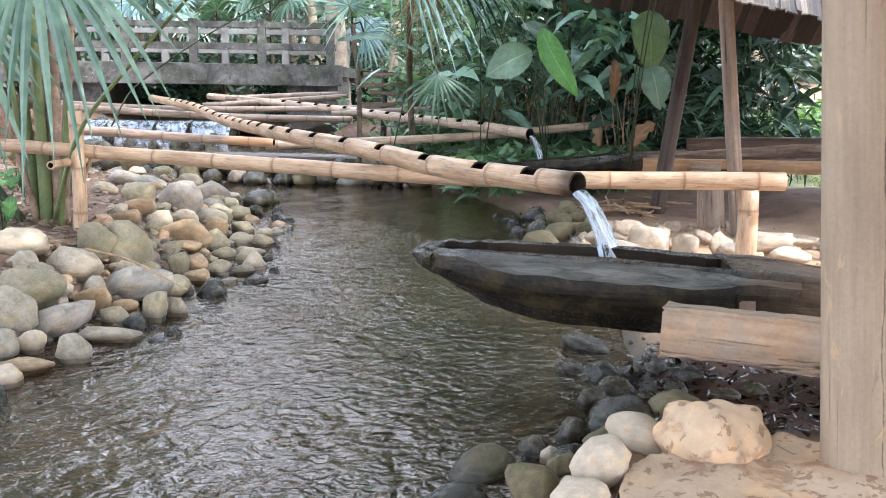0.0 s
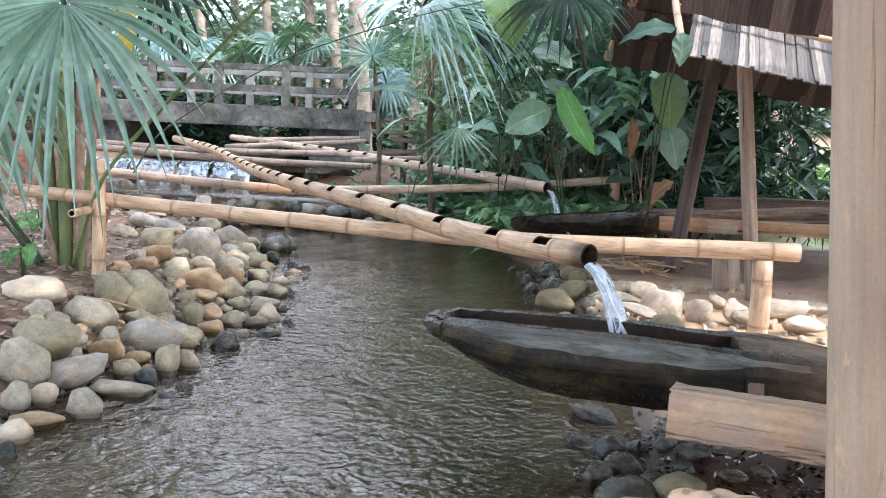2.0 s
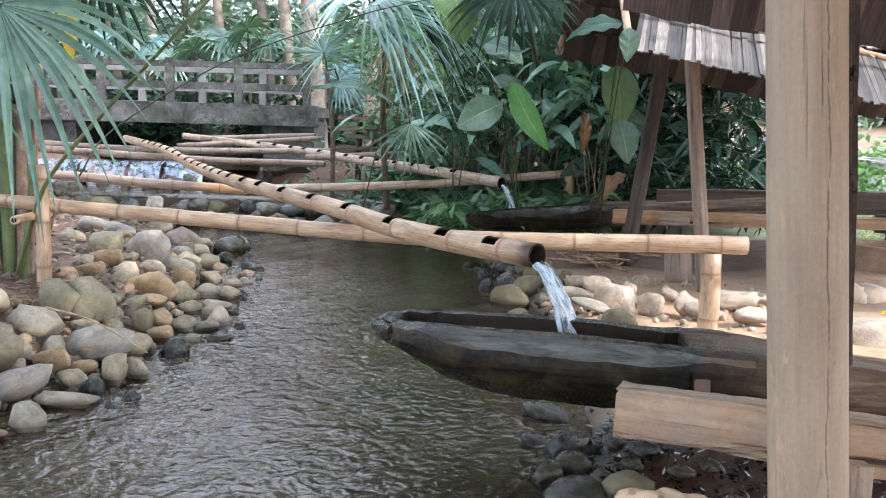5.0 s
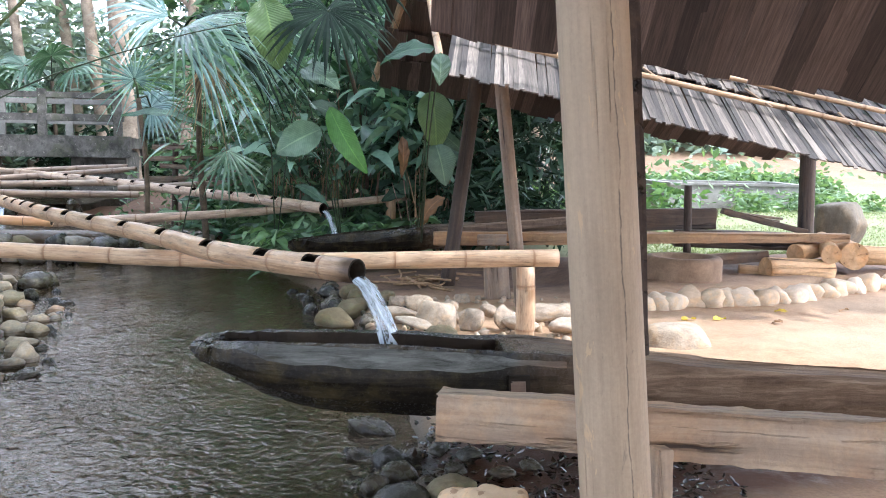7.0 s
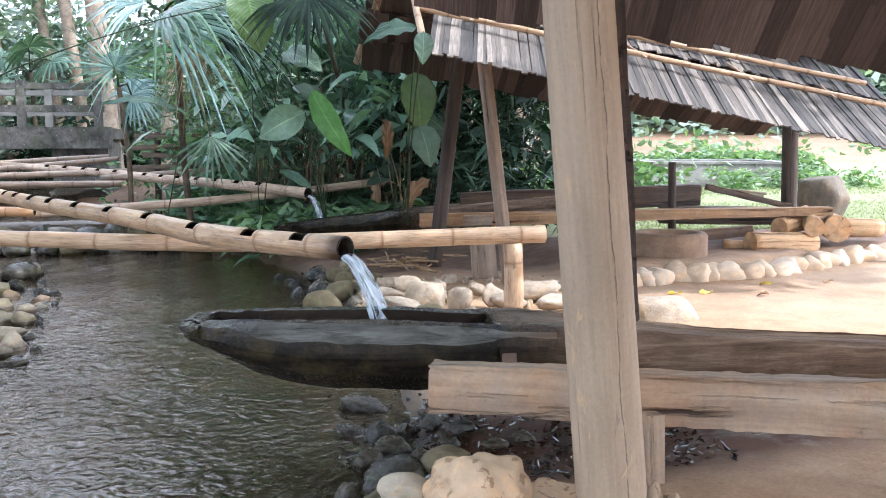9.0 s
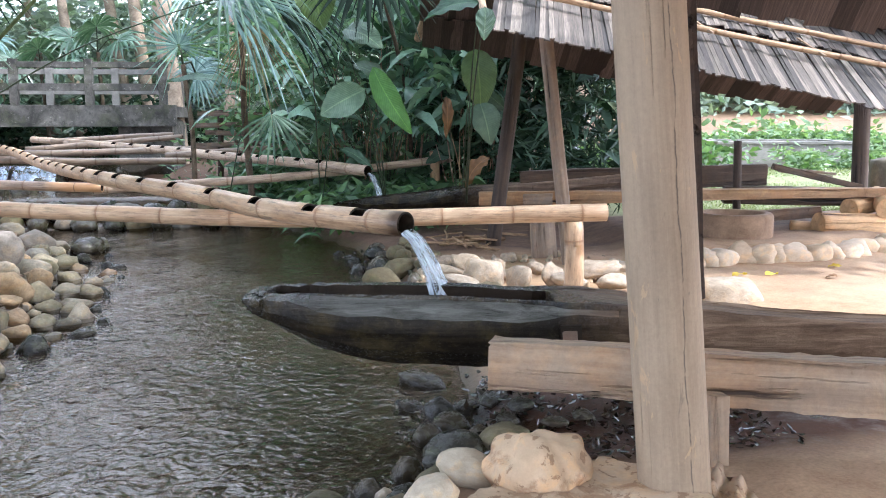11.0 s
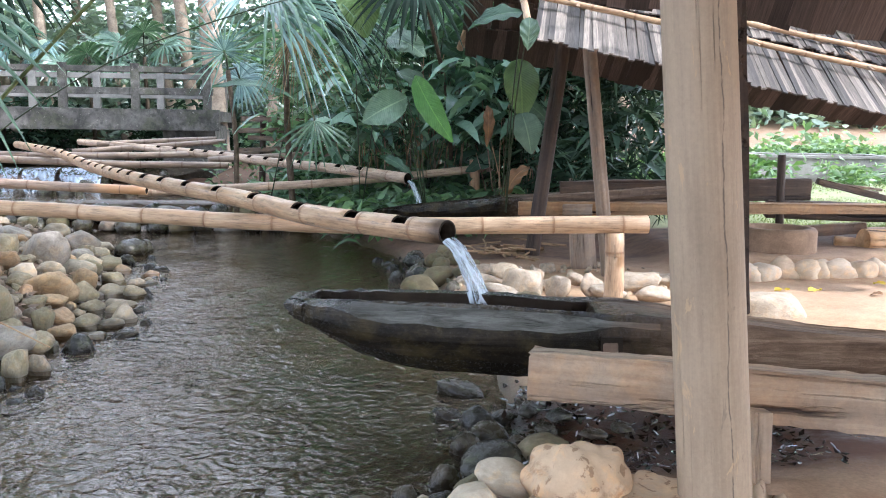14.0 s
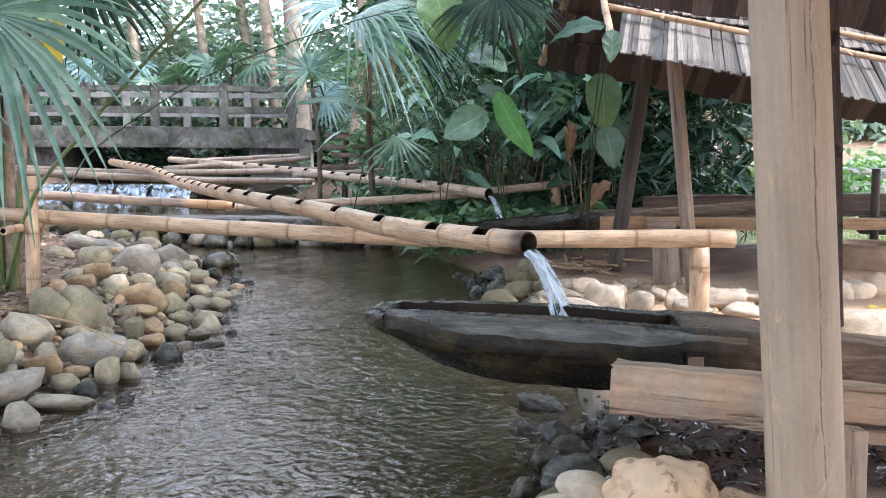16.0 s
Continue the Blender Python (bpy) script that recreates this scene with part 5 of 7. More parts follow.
PROTO["mossy"] = [stone_proto("stone", 950 + i, 3, ROCK_MOSSY, 0.25) for i in range(6)]
LABELS["mossy"] = "damp olive-brown mossy stone at the water's edge"
BOULDER = stone_proto("boulder", 64, 5, ROCK_SPLASHED, -2.0, 0.25)
stone_rng = np.random.default_rng(17)


def stone(kind, x, y, w, h, sink=0.25, z=None, group="", depth=None, spin=22):
    g = stone_rng
    zz = max(float(ground_z(x, y)), float(riffle_z(y)) - 0.045 if y < 15.2 else -9) if z is None else z
    ob = new("stone", PROTO[kind][int(g.integers(0, 6))])
    d = depth or w * g.uniform(0.6, 0.9)
    ob.matrix_basis = pose(x, y, zz + h * (0.5 - sink), g.uniform(-14, 14), g.uniform(-14, 14), g.uniform(-spin, spin)) @ Matrix.Diagonal((w * 1.08, d * 1.08, h * 1.15, 1))
    return tagged(ob, LABELS[kind], "stone", group)


laid = []


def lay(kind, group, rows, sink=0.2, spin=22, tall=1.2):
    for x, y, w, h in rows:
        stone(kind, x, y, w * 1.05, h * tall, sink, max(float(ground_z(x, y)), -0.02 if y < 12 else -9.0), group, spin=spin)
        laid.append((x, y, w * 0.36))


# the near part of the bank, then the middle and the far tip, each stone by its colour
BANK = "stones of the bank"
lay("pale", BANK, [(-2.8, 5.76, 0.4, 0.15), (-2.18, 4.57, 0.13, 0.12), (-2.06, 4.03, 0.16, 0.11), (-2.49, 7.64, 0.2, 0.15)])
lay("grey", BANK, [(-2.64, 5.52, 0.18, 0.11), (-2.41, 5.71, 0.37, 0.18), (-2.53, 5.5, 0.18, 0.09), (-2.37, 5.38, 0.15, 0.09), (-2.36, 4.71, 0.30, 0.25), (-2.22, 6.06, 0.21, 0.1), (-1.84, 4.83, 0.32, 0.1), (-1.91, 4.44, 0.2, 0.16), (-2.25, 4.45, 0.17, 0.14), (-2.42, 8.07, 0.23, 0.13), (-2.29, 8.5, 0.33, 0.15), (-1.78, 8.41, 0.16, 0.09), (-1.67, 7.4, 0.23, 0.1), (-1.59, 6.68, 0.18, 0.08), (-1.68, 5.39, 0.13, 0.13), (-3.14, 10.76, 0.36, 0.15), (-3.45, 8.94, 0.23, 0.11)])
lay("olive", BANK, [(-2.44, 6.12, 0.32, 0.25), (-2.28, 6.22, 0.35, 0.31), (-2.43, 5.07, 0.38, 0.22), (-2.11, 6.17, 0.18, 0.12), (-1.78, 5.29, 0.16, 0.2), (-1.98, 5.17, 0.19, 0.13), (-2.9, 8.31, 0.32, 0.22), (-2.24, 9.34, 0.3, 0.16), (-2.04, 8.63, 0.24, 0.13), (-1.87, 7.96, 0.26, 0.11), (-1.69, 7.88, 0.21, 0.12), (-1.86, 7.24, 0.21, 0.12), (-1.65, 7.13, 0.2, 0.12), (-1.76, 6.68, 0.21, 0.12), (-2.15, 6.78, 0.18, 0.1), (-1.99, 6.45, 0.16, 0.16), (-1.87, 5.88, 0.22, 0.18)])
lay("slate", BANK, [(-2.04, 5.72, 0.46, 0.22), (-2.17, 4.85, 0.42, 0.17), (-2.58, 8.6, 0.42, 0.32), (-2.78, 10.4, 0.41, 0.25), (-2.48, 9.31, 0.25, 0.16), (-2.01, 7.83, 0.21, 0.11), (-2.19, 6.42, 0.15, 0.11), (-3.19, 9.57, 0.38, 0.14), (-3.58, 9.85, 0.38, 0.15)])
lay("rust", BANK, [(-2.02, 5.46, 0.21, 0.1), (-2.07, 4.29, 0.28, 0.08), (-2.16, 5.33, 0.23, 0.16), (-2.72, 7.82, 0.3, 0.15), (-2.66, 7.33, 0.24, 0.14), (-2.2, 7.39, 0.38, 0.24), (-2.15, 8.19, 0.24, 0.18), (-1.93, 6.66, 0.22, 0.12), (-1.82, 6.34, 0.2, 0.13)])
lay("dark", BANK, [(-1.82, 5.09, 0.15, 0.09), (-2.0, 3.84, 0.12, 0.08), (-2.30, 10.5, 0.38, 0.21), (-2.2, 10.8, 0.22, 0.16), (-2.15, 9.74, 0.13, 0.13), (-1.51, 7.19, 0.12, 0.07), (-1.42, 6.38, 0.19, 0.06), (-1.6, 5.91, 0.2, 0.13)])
fill_rng = np.random.default_rng(5)


def scatter(kind, n, xf, y0, y1, lo, hi, group, flat=(0.45, 0.85), sink=0.25, tight=0.44):
    """Fill a strip with stones that touch but don't swallow one another."""
    g, made = fill_rng, 0
    for _ in range(n * 14):
        if made >= n:
            break
        y = g.uniform(y0, y1)
        x, w = xf(y, g), lo + (hi - lo) * g.random() ** 1.5
        if any((x - a) ** 2 + (y - b) ** 2 < (r + w * tight) ** 2 for a, b, r in laid):
            continue
        laid.append((x, y, w * tight))
        stone(kind, x, y, w, w * g.uniform(*flat), sink, group=group, spin=180)
        made += 1


def pebbles(kind, n, xf, y0, y1, lo, hi, label):
    """Stones too small to pick out, joined into one mesh."""
    g, vs, fs, o = np.random.default_rng(n), [], [], 0
    bm = bmesh.new()
    bmesh.ops.create_icosphere(bm, subdivisions=1, radius=0.5)
    ball, tri = np.array([v.co[:] for v in bm.verts]), [tuple(v.index for v in f.verts) for f in bm.faces]
    bm.free()
    for _ in range(n):
        y = g.uniform(y0, y1)
        x, w = xf(y, g), lo + (hi - lo) * g.random() ** 2
        turn = np.array(Euler(g.uniform(0, 6, 3)).to_matrix())
        p = (ball * (1 + g.normal(0, 0.1, (len(ball), 1))) * [1, 0.8, 0.6]) @ turn * w
        vs.append(p + [x, y, float(ground_z(x, y)) + 0.1 * w])
        fs += [tuple(q + o for q in t) for t in tri]
        o += len(ball)
    return tagged(part("pebbles", mesh_of("pebbles", np.vstack(vs), fs, {"mould": ROCK_SHADED, "dark": ROCK_DARK, "white": ROCK_WHITE}[kind])), label, "pebbles", kind="stuff")


def left_edge(y):
    return float(np.interp(y, LEFT_Y, LEFT_X))


def right_edge(y):
    return float(np.interp(y, RIGHT_Y, RIGHT_X))


for tone in ("olive", "grey", "rust"):
    scatter(tone, 13, lambda y, g: left_edge(y) - g.uniform(0.0, 1.0), 4.05, 7.6, 0.1, 0.2, BANK, tight=0.3)
    scatter(tone, 14, lambda y, g: left_edge(y) - g.uniform(-0.03, 1.25), 6.8, 11.0, 0.12, 0.3, BANK, tight=0.31)
scatter("dark", 22, lambda y, g: left_edge(y) - g.uniform(-0.12, 0.05), 4.2, 10.6, 0.1, 0.2, BANK, sink=0.4)
# Toned-down pebbles, coloured so the gaps between stones look shaded.
pebbles("mould", 900, lambda y, g: left_edge(y) - g.uniform(-0.05, 1.3), 3.2, 10.5, 0.04, 0.14, "small stones wedged between the larger ones")
scatter("dark", 7, lambda y, g: g.uniform(-5.9, -4.0), 13.9, 14.7, 0.25, 0.5, "stones by the weir", sink=0.35)
scatter("dark", 15, lambda y, g: g.uniform(-6.0, -2.2), 14.75, 15.5, 0.2, 0.42, "stones by the weir", sink=-0.1)
weir_rng = np.random.default_rng(41)
for k in range(34):
    low = k % 2
    stone(("dark", "dark", "slate", "mossy", "dark")[k % 5], -5.9 + 5.4 * k / 33 + weir_rng.uniform(-0.06, 0.06), 13.0 - 0.12 * low + weir_rng.uniform(-0.05, 0.08), weir_rng.uniform(0.26, 0.44), weir_rng.uniform(0.2, 0.3), 0.2, 0.0 if low else 0.16, "stones by the weir", weir_rng.uniform(0.25, 0.36))
scatter("mossy", 10, lambda y, g: left_edge(y) - g.uniform(-0.3, 1.5), 11.0, 15.5, 0.2, 0.5, "stones by the weir")

BELOW = "stones under the trough"
lay("dark", BELOW, [(0.66, 3.5, 0.27, 0.17), (0.72, 4.30, 0.17, 0.12), (0.59, 4.42, 0.13, 0.08), (0.74, 4.08, 0.16, 0.12), (0.60, 3.92, 0.14, 0.14), (0.02, 2.84, 0.27, 0.14), (0.31, 3.36, 0.13, 0.1), (0.44, 3.34, 0.1, 0.1), (0.48, 3.52, 0.14, 0.13), (1.18, 3.86, 0.14, 0.05), (0.70, 4.85, 0.24, 0.11), (0.97, 4.28, 0.14, 0.07), (0.86, 4.33, 0.13, 0.08), (0.84, 3.86, 0.12, 0.07), (0.98, 3.95, 0.1, 0.06), (1.08, 4.1, 0.14, 0.06), (1.34, 3.95, 0.12, 0.05), (0.40, 3.16, 0.1, 0.1)], 0.22, tall=1.0)
lay("mossy", BELOW, [(0.57, 3.22, 0.18, 0.1), (0.87, 3.52, 0.22, 0.15), (0.27, 2.85, 0.17, 0.15), (0.37, 2.98, 0.09, 0.1), (0.1, 3.20, 0.24, 0.11)], 0.2, tall=1.0)
lay("pale", BELOW, [(0.655, 3.12, 0.2, 0.115), (0.475, 2.80, 0.18, 0.15), (0.385, 2.62, 0.17, 0.1), (0.36, 3.28, 0.06, 0.08)], 0.0, 10, tall=1.0)
boulder = part("boulder", BOULDER, None, pose(0.895, 3.03, 0.185, 4, 6, 25) @ Matrix.Diagonal((0.35, 0.35, 0.31, 1)))
tagged(boulder, "large smooth tan boulder with dark splash marks beside the stream", "boulder")
scatter("dark", 6, lambda y, g: right_edge(y) + g.uniform(-0.1, 0.75), 3.6, 5.6, 0.07, 0.15, BELOW, sink=0.3)
pebbles("dark", 70, lambda y, g: right_edge(y) + g.uniform(-0.15, 1.0), 3.4, 6.0, 0.03, 0.08, "wet dark gravel below the trough")
lay("white", "pale stones behind the trough", [(1.33, 6.99, 0.39, 0.13), (1.16, 7.46, 0.46, 0.17), (1.44, 7.73, 0.24, 0.2), (1.51, 7.16, 0.34, 0.28), (1.77, 6.96, 0.3, 0.22), (1.98, 6.94, 0.26, 0.22), (2.03, 7.46, 0.2, 0.16), (2.45, 7.31, 0.5, 0.19), (2.14, 6.86, 0.34, 0.18), (2.48, 6.77, 0.46, 0.19), (2.84, 7.54, 0.36, 0.17), (1.64, 7.3, 0.26, 0.14), (1.98, 8.42, 0.16, 0.12), (1.33, 8.08, 0.18, 0.14), (1.7, 7.75, 0.18, 0.15), (2.95, 7.0, 0.34, 0.18)], 0.12, 30, tall=1.1)
stone("white", 3.2, 6.28, 0.64, 0.32, 0.3, group="pale stones behind the trough", depth=0.5)
pebbles("white", 160, lambda y, g: g.uniform(1.0, 3.0), 6.2, 8.6, 0.04, 0.14, "small pale stones behind the trough")
scatter("dark", 18, lambda y, g: right_edge(y) + g.uniform(-0.12, 0.5), 5.6, 10.4, 0.14, 0.3, "stones of the far bank", sink=0.3)
scatter("mossy", 15, lambda y, g: right_edge(y) + g.uniform(-0.05, 0.7), 5.9, 9.6, 0.18, 0.36, "stones of the far bank", sink=0.2)
pebbles("dark", 130, lambda y, g: right_edge(y) + g.uniform(-0.08, 0.75), 5.6, 10.2, 0.05, 0.12, "small dark stones heaped on the far bank")
kerb_rng = np.random.default_rng(29)
for k in range(22):
    x = 3.5 + 4.0 * k / 21
    y = float(np.interp(x, (3.5, 4.2, 5.0, 5.9, 6.7, 7.5), (7.9, 7.97, 8.06, 8.54, 8.9, 9.2))) + kerb_rng.uniform(-0.05, 0.05)
    stone("kerb", x, y, kerb_rng.uniform(0.26, 0.46), kerb_rng.uniform(0.2, 0.28), 0.42, 0.14, "stones of the kerb", kerb_rng.uniform(0.22, 0.3))


def clay_ledge():
    """A trodden shelf of pale clay above the wet hollow, with a broken, crumbling edge."""
    xs, ys, g = np.arange(0.5, 2.2, 0.02), np.arange(1.6, 3.32, 0.02), np.random.default_rng(8)
    gx, gy = np.meshgrid(xs, ys)
    jag = 0.05 * wave(gx, gy, 9.0, 3) + 0.022 * wave(gx, gy, 31.0, 6) + 0.012 * wave(gx, gy, 67.0, 2)
    back = 2.95 + 0.2 * smooth((gx - 0.9) / 0.3) + 0.06 * smooth((gx - 1.5) / 0.5) - gy + jag
    front = gx - np.interp(gy, (1.6, 2.4, 2.75, 3.0, 3.3), (0.36, 0.44, 0.5, 0.66, 0.9)) + 0.6 * jag
    rise = smooth(np.minimum(back, front) / 0.05)
    z = ground_z(gx, gy) - 0.05 + rise * (0.125 + 0.014 * wave(gx, gy, 6.5, 7) + 0.006 * wave(gx, gy, 23.0, 4)) - 0.15 * smooth((gx - 1.42 + 2.5 * jag) / 0.2) - 0.15 * smooth((2.05 - gy + 2.5 * jag) / 0.2)
    v, n = np.stack([gx.ravel(), gy.ravel(), z.ravel()], 1), len(xs)
    f = [(r * n + c, r * n + c + 1, (r + 1) * n + c + 1, (r + 1) * n + c) for r in range(len(ys) - 1) for c in range(n - 1)]
    return tagged(part("clay_ledge", mesh_of("clay_ledge", v, f, CLAY_LEDGE)), "pale trodden clay ledge with damp marks beside the stream", "ground", kind="structure")


clay_ledge()


# ---- the far pestle, its mortar and frame ----
def far_pestle():
    p = thing("water_pestle", (3.6, 10.1, 0.2), "dark brown log lever with a wet trough end", "pestle lever", "water-driven pestles")
    table = [(0, 0.06, 0.50, 0.42), (0.1, 0.15, 0.53, 0.36), (0.4, 0.2, 0.575, 0.33), (1.0, 0.22, 0.63, 0.36), (1.5, 0.22, 0.69, 0.40), (1.9, 0.17, 0.71, 0.45), (3.2, 0.13, 0.82, 0.62), (5.1, 0.11, 0.93, 0.78)]
    part("trough", dugout_mesh("trough", table, (0.12, 1.3), 0.02, 0.07, SOAKED, seed=12), p, pose(0.42, 10.75, -0.02, 0, 0, -5))
    part("pestle", log_mesh("pestle", 0.95, 0.045, 0.045, DARK_WOOD, seg=12, seed=3), p, upright((5.0, 9.95, 0.25), (4.98, 9.95, 1.2)))
    f = thing("base_beam", (2.05, 10.1, 0.5), "brown squared timber frame beam with a sunlit orange end", "timber beam", "base beams")
    part("beam", timber_mesh("beam", 4.62, 0.15, 0.15, 0.15, 0.09, ORANGE_BEAM, wob=0.012, seed=44), f, along((2.02, 10.1, 0.575), (6.62, 9.2, 0.655)))
    part("cleat", timber_mesh("cleat", 0.32, 0.1, 0.12, 0.1, 0.12, LIGHT_BEAM, seed=45), f, along((2.48, 9.93, 0.575), (2.80, 9.87, 0.58)))
    s = thing("timber_stub", (2.37, 8.55, 0.1), "short pale squared timber stub post", "post")
    part("block", timber_mesh("block", 0.42, 0.24, 0.16, 0.21, 0.15, LIGHT_BEAM, seed=46, soft=0.12), s, along((2.38, 8.6, 0.06), (2.35, 8.6, 0.47)))
    for a, b, w, h, m, lab in (((2.6, 10.6, 0.72), (5.45, 10.2, 0.80), 0.14, 0.25, DARK_BEAM, "dark deep plank standing on edge along the frame"), ((5.58, 10.25, 0.89), (6.55, 10.0, 0.65), 0.13, 0.07, DARK_BEAM, "dark sloping plank"), ((5.75, 10.4, 0.86), (6.4, 10.3, 0.79), 0.09, 0.03, LIGHT_BEAM, "thin grey board laid on the frame"), ((5.8, 10.5, 0.82), (6.42, 10.4, 0.75), 0.09, 0.03, LIGHT_BEAM, "thin grey board laid on the frame"), ((4.9, 10.1, 0.58), (6.3, 9.75, 0.56), 0.2, 0.2, DARK_BEAM, "dark log below the frame beam"), ((4.95, 9.75, 0.34), (5.8, 9.55, 0.42), 0.12, 0.12, LEVER_WOOD, "brown log on the ground frame")):
        t = thing("log_beam", a, lab, "timber beam", "frame logs")
        part("beam", timber_mesh("beam", (Vector(b) - Vector(a)).length, w, h, w, h, m, wob=0.01, seed=int(w * 100 + h * 10)), t, along(a, b))
    for a, b, r in (((5.46, 9.02, 0.33), (6.3, 9.12, 0.30), 0.125), ((6.22, 8.98, 0.49), (6.6, 9.75, 0.58), 0.105), ((6.55, 9.05, 0.46), (6.9, 9.9, 0.48), 0.15), ((6.7, 9.45, 0.44), (7.35, 9.4, 0.42), 0.12), ((5.95, 9.25, 0.47), (6.4, 9.45, 0.52), 0.11), ((5.3, 9.3, 0.27), (6.2, 8.9, 0.22), 0.09)):
        t = thing("log", a, "short sawn orange-tan log lying in the sun", "log", "sawn logs")
        part("trunk", log_mesh("trunk", (Vector(b) - Vector(a)).length, r, r * 0.93, SAWN, seg=22, wob=0.045, seed=int(r * 1000)), t, upright(a, b))


far_pestle()


def mortar():
    t = thing("stone_mortar", (4.47, 8.95, 0.1), "round pale clay mortar ring in the earth", "mortar")
    seg, v, prof = 40, [], [(0.40, 0.0), (0.40, 0.36), (0.375, 0.39), (0.31, 0.39), (0.28, 0.36), (0.2, 0.12), (0.0, 0.1)]
    for r, z in prof:
        v += [(r * math.cos(6.2832 * j / seg), r * math.sin(6.2832 * j / seg), z) for j in range(seg)]
    f = [(i * seg + j, i * seg + (j + 1) % seg, (i + 1) * seg + (j + 1) % seg, (i + 1) * seg + j) for i in range(len(prof) - 1) for j in range(seg)]
    part("ring", mesh_of("ring", v, f, CLAY), t, pose(4.47, 8.95, 0.1))


mortar()
stump = part("boulder", stone_proto("boulder", 77, 4, ROCK_SHADED, 0.5), None, pose(7.8, 11.2, 0.62, 0, 8, 20) @ Matrix.Diagonal((0.84, 0.7, 1.02, 1)))
tagged(stump, "brown upright boulder beside the far shelter", "boulder")

# ---- the low brick wall on the far bank ----
wall = thing("brick_wall", (-6.9, 12.6, 0.4), "low weathered red brick wall on the bank", "wall")
part("mortar_core", timber_mesh("mortar_core", 2.5, 0.16, 0.5, 0.16, 0.5, CLAY, seed=61, soft=0.03), wall, along((-8.3, 12.68, 0.72), (-5.8, 12.68, 0.72)))
one = timber_mesh("brick", 0.21, 0.1, 0.065, 0.1, 0.065, BRICK, wob=0.002, soft=0.08, seg=2, seed=62)
for row in range(6):
    for k in range(11):
        part("brick", one, wall, pose(-8.25 + 0.222 * k + 0.11 * (row % 2), 12.62, 0.51 + 0.077 * row))

# ---- falling water ----
def spout(name, start, end, r0, r1, label):
    a, b = Vector(start), Vector(end)
    pts = [tuple(a.lerp(b, t).xy) + (a.z + (b.z - a.z) * (0.25 * t + 0.75 * t * t),) for t in (0, 0.25, 0.5, 0.75, 1)]
    out, s, at = spline(pts, 0.02)
    flat = Vector((b.y - a.y, a.x - b.x, 0)).normalized()
    c, _, up, side = frames_along(out, s, at, tuple(flat))
    seg, g = 14, np.random.default_rng(4)
    an = np.linspace(0, 2 * np.pi, seg, endpoint=False)
    v, uv = [], []
    ripple = np.cumsum(g.normal(0, 0.07, (len(at), seg)), axis=0) * 0.6
    for i in range(len(at)):
        t = i / (len(at) - 1)
        for j in range(seg):
            r = (r0 + (r1 - r0) * t) * (1 + ripple[i, j])
            v.append(c[i] + side[i] * math.sin(an[j]) * r + up[i] * math.cos(an[j]) * r * 0.4)
            uv.append((an[j] / 6.28, at[i]))
    f = [(i * seg + j, i * seg + (j + 1) % seg, (i + 1) * seg + (j + 1) % seg, (i + 1) * seg + j) for i in range(len(at) - 1) for j in range(seg)]
    return tagged(part(name, mesh_of(name, v, f, JET, uv=uv)), label, "water jet", "spouts")


spout("water_jet", (0.60, 4.54, 0.875), (0.765, 4.36, 0.53), 0.05, 0.072, "clear water falling from the bamboo into the trough")
spout("water_jet", (0.86, 10.98, 0.82), (0.98, 10.85, 0.54), 0.04, 0.05, "water falling from the far bamboo channel")


# ---- foliage ----
def fan_mesh(name, hub, ahead, face, radius, segs, spread, droop, mat, seed, fused=0.46, thin=1.25):
    """A palm's fan: pleated near the hub, split into hanging fingers beyond."""
    g = np.random.default_rng(seed)
    d = np.array(ahead, float)
    d /= np.linalg.norm(d)
    n = np.array(face, float)
    n -= d * (n @ d)
    n /= np.linalg.norm(n)
    side = np.cross(d, n)
    rad = np.array([0.03, 0.2, fused, 0.56, 0.7, 0.84, 0.94, 1.0])
    gap = 2 * spread / segs
    v, f = [], []
    for k in range(segs):
        th = math.radians(-spread + gap * (k + 0.5)) + g.normal(0, 0.015)
        reach = radius * (0.78 + 0.22 * math.cos(th * 0.6)) * g.uniform(0.9, 1.06)
        sag = droop * g.uniform(0.75, 1.3)
        twist = g.normal(0, 0.12)
        for q in rad:
            r = reach * q
            full = r * math.tan(math.radians(gap) * 0.5)
            cap = reach * fused * math.tan(math.radians(gap) * 0.5) * thin
            w = full if q <= fused else cap * max(0.06, (1 - ((q - fused) / (1 - fused)) ** 1.5))
            fall = np.array([0, 0, -1.0]) * sag * reach * max(0, q - 0.25) ** 2.1 * 1.5
            for e, lift in ((-1, 0.0), (0, 0.35), (1, 0.0)):
                t2 = th + math.atan2(e * w, r)
                p = (d * math.cos(t2) + side * math.sin(t2)) * math.hypot(r, e * w) + n * (lift * w + e * w * twist * q) + fall
                v.append(np.array(hub) + p)
        o = k * len(rad) * 3
        for i in range(len(rad) - 1):
            a = o + i * 3
            f += [(a, a + 1, a + 4, a + 3), (a + 1, a + 2, a + 5, a + 4)]
    return mesh_of(name, v, f, mat, smooth=False)


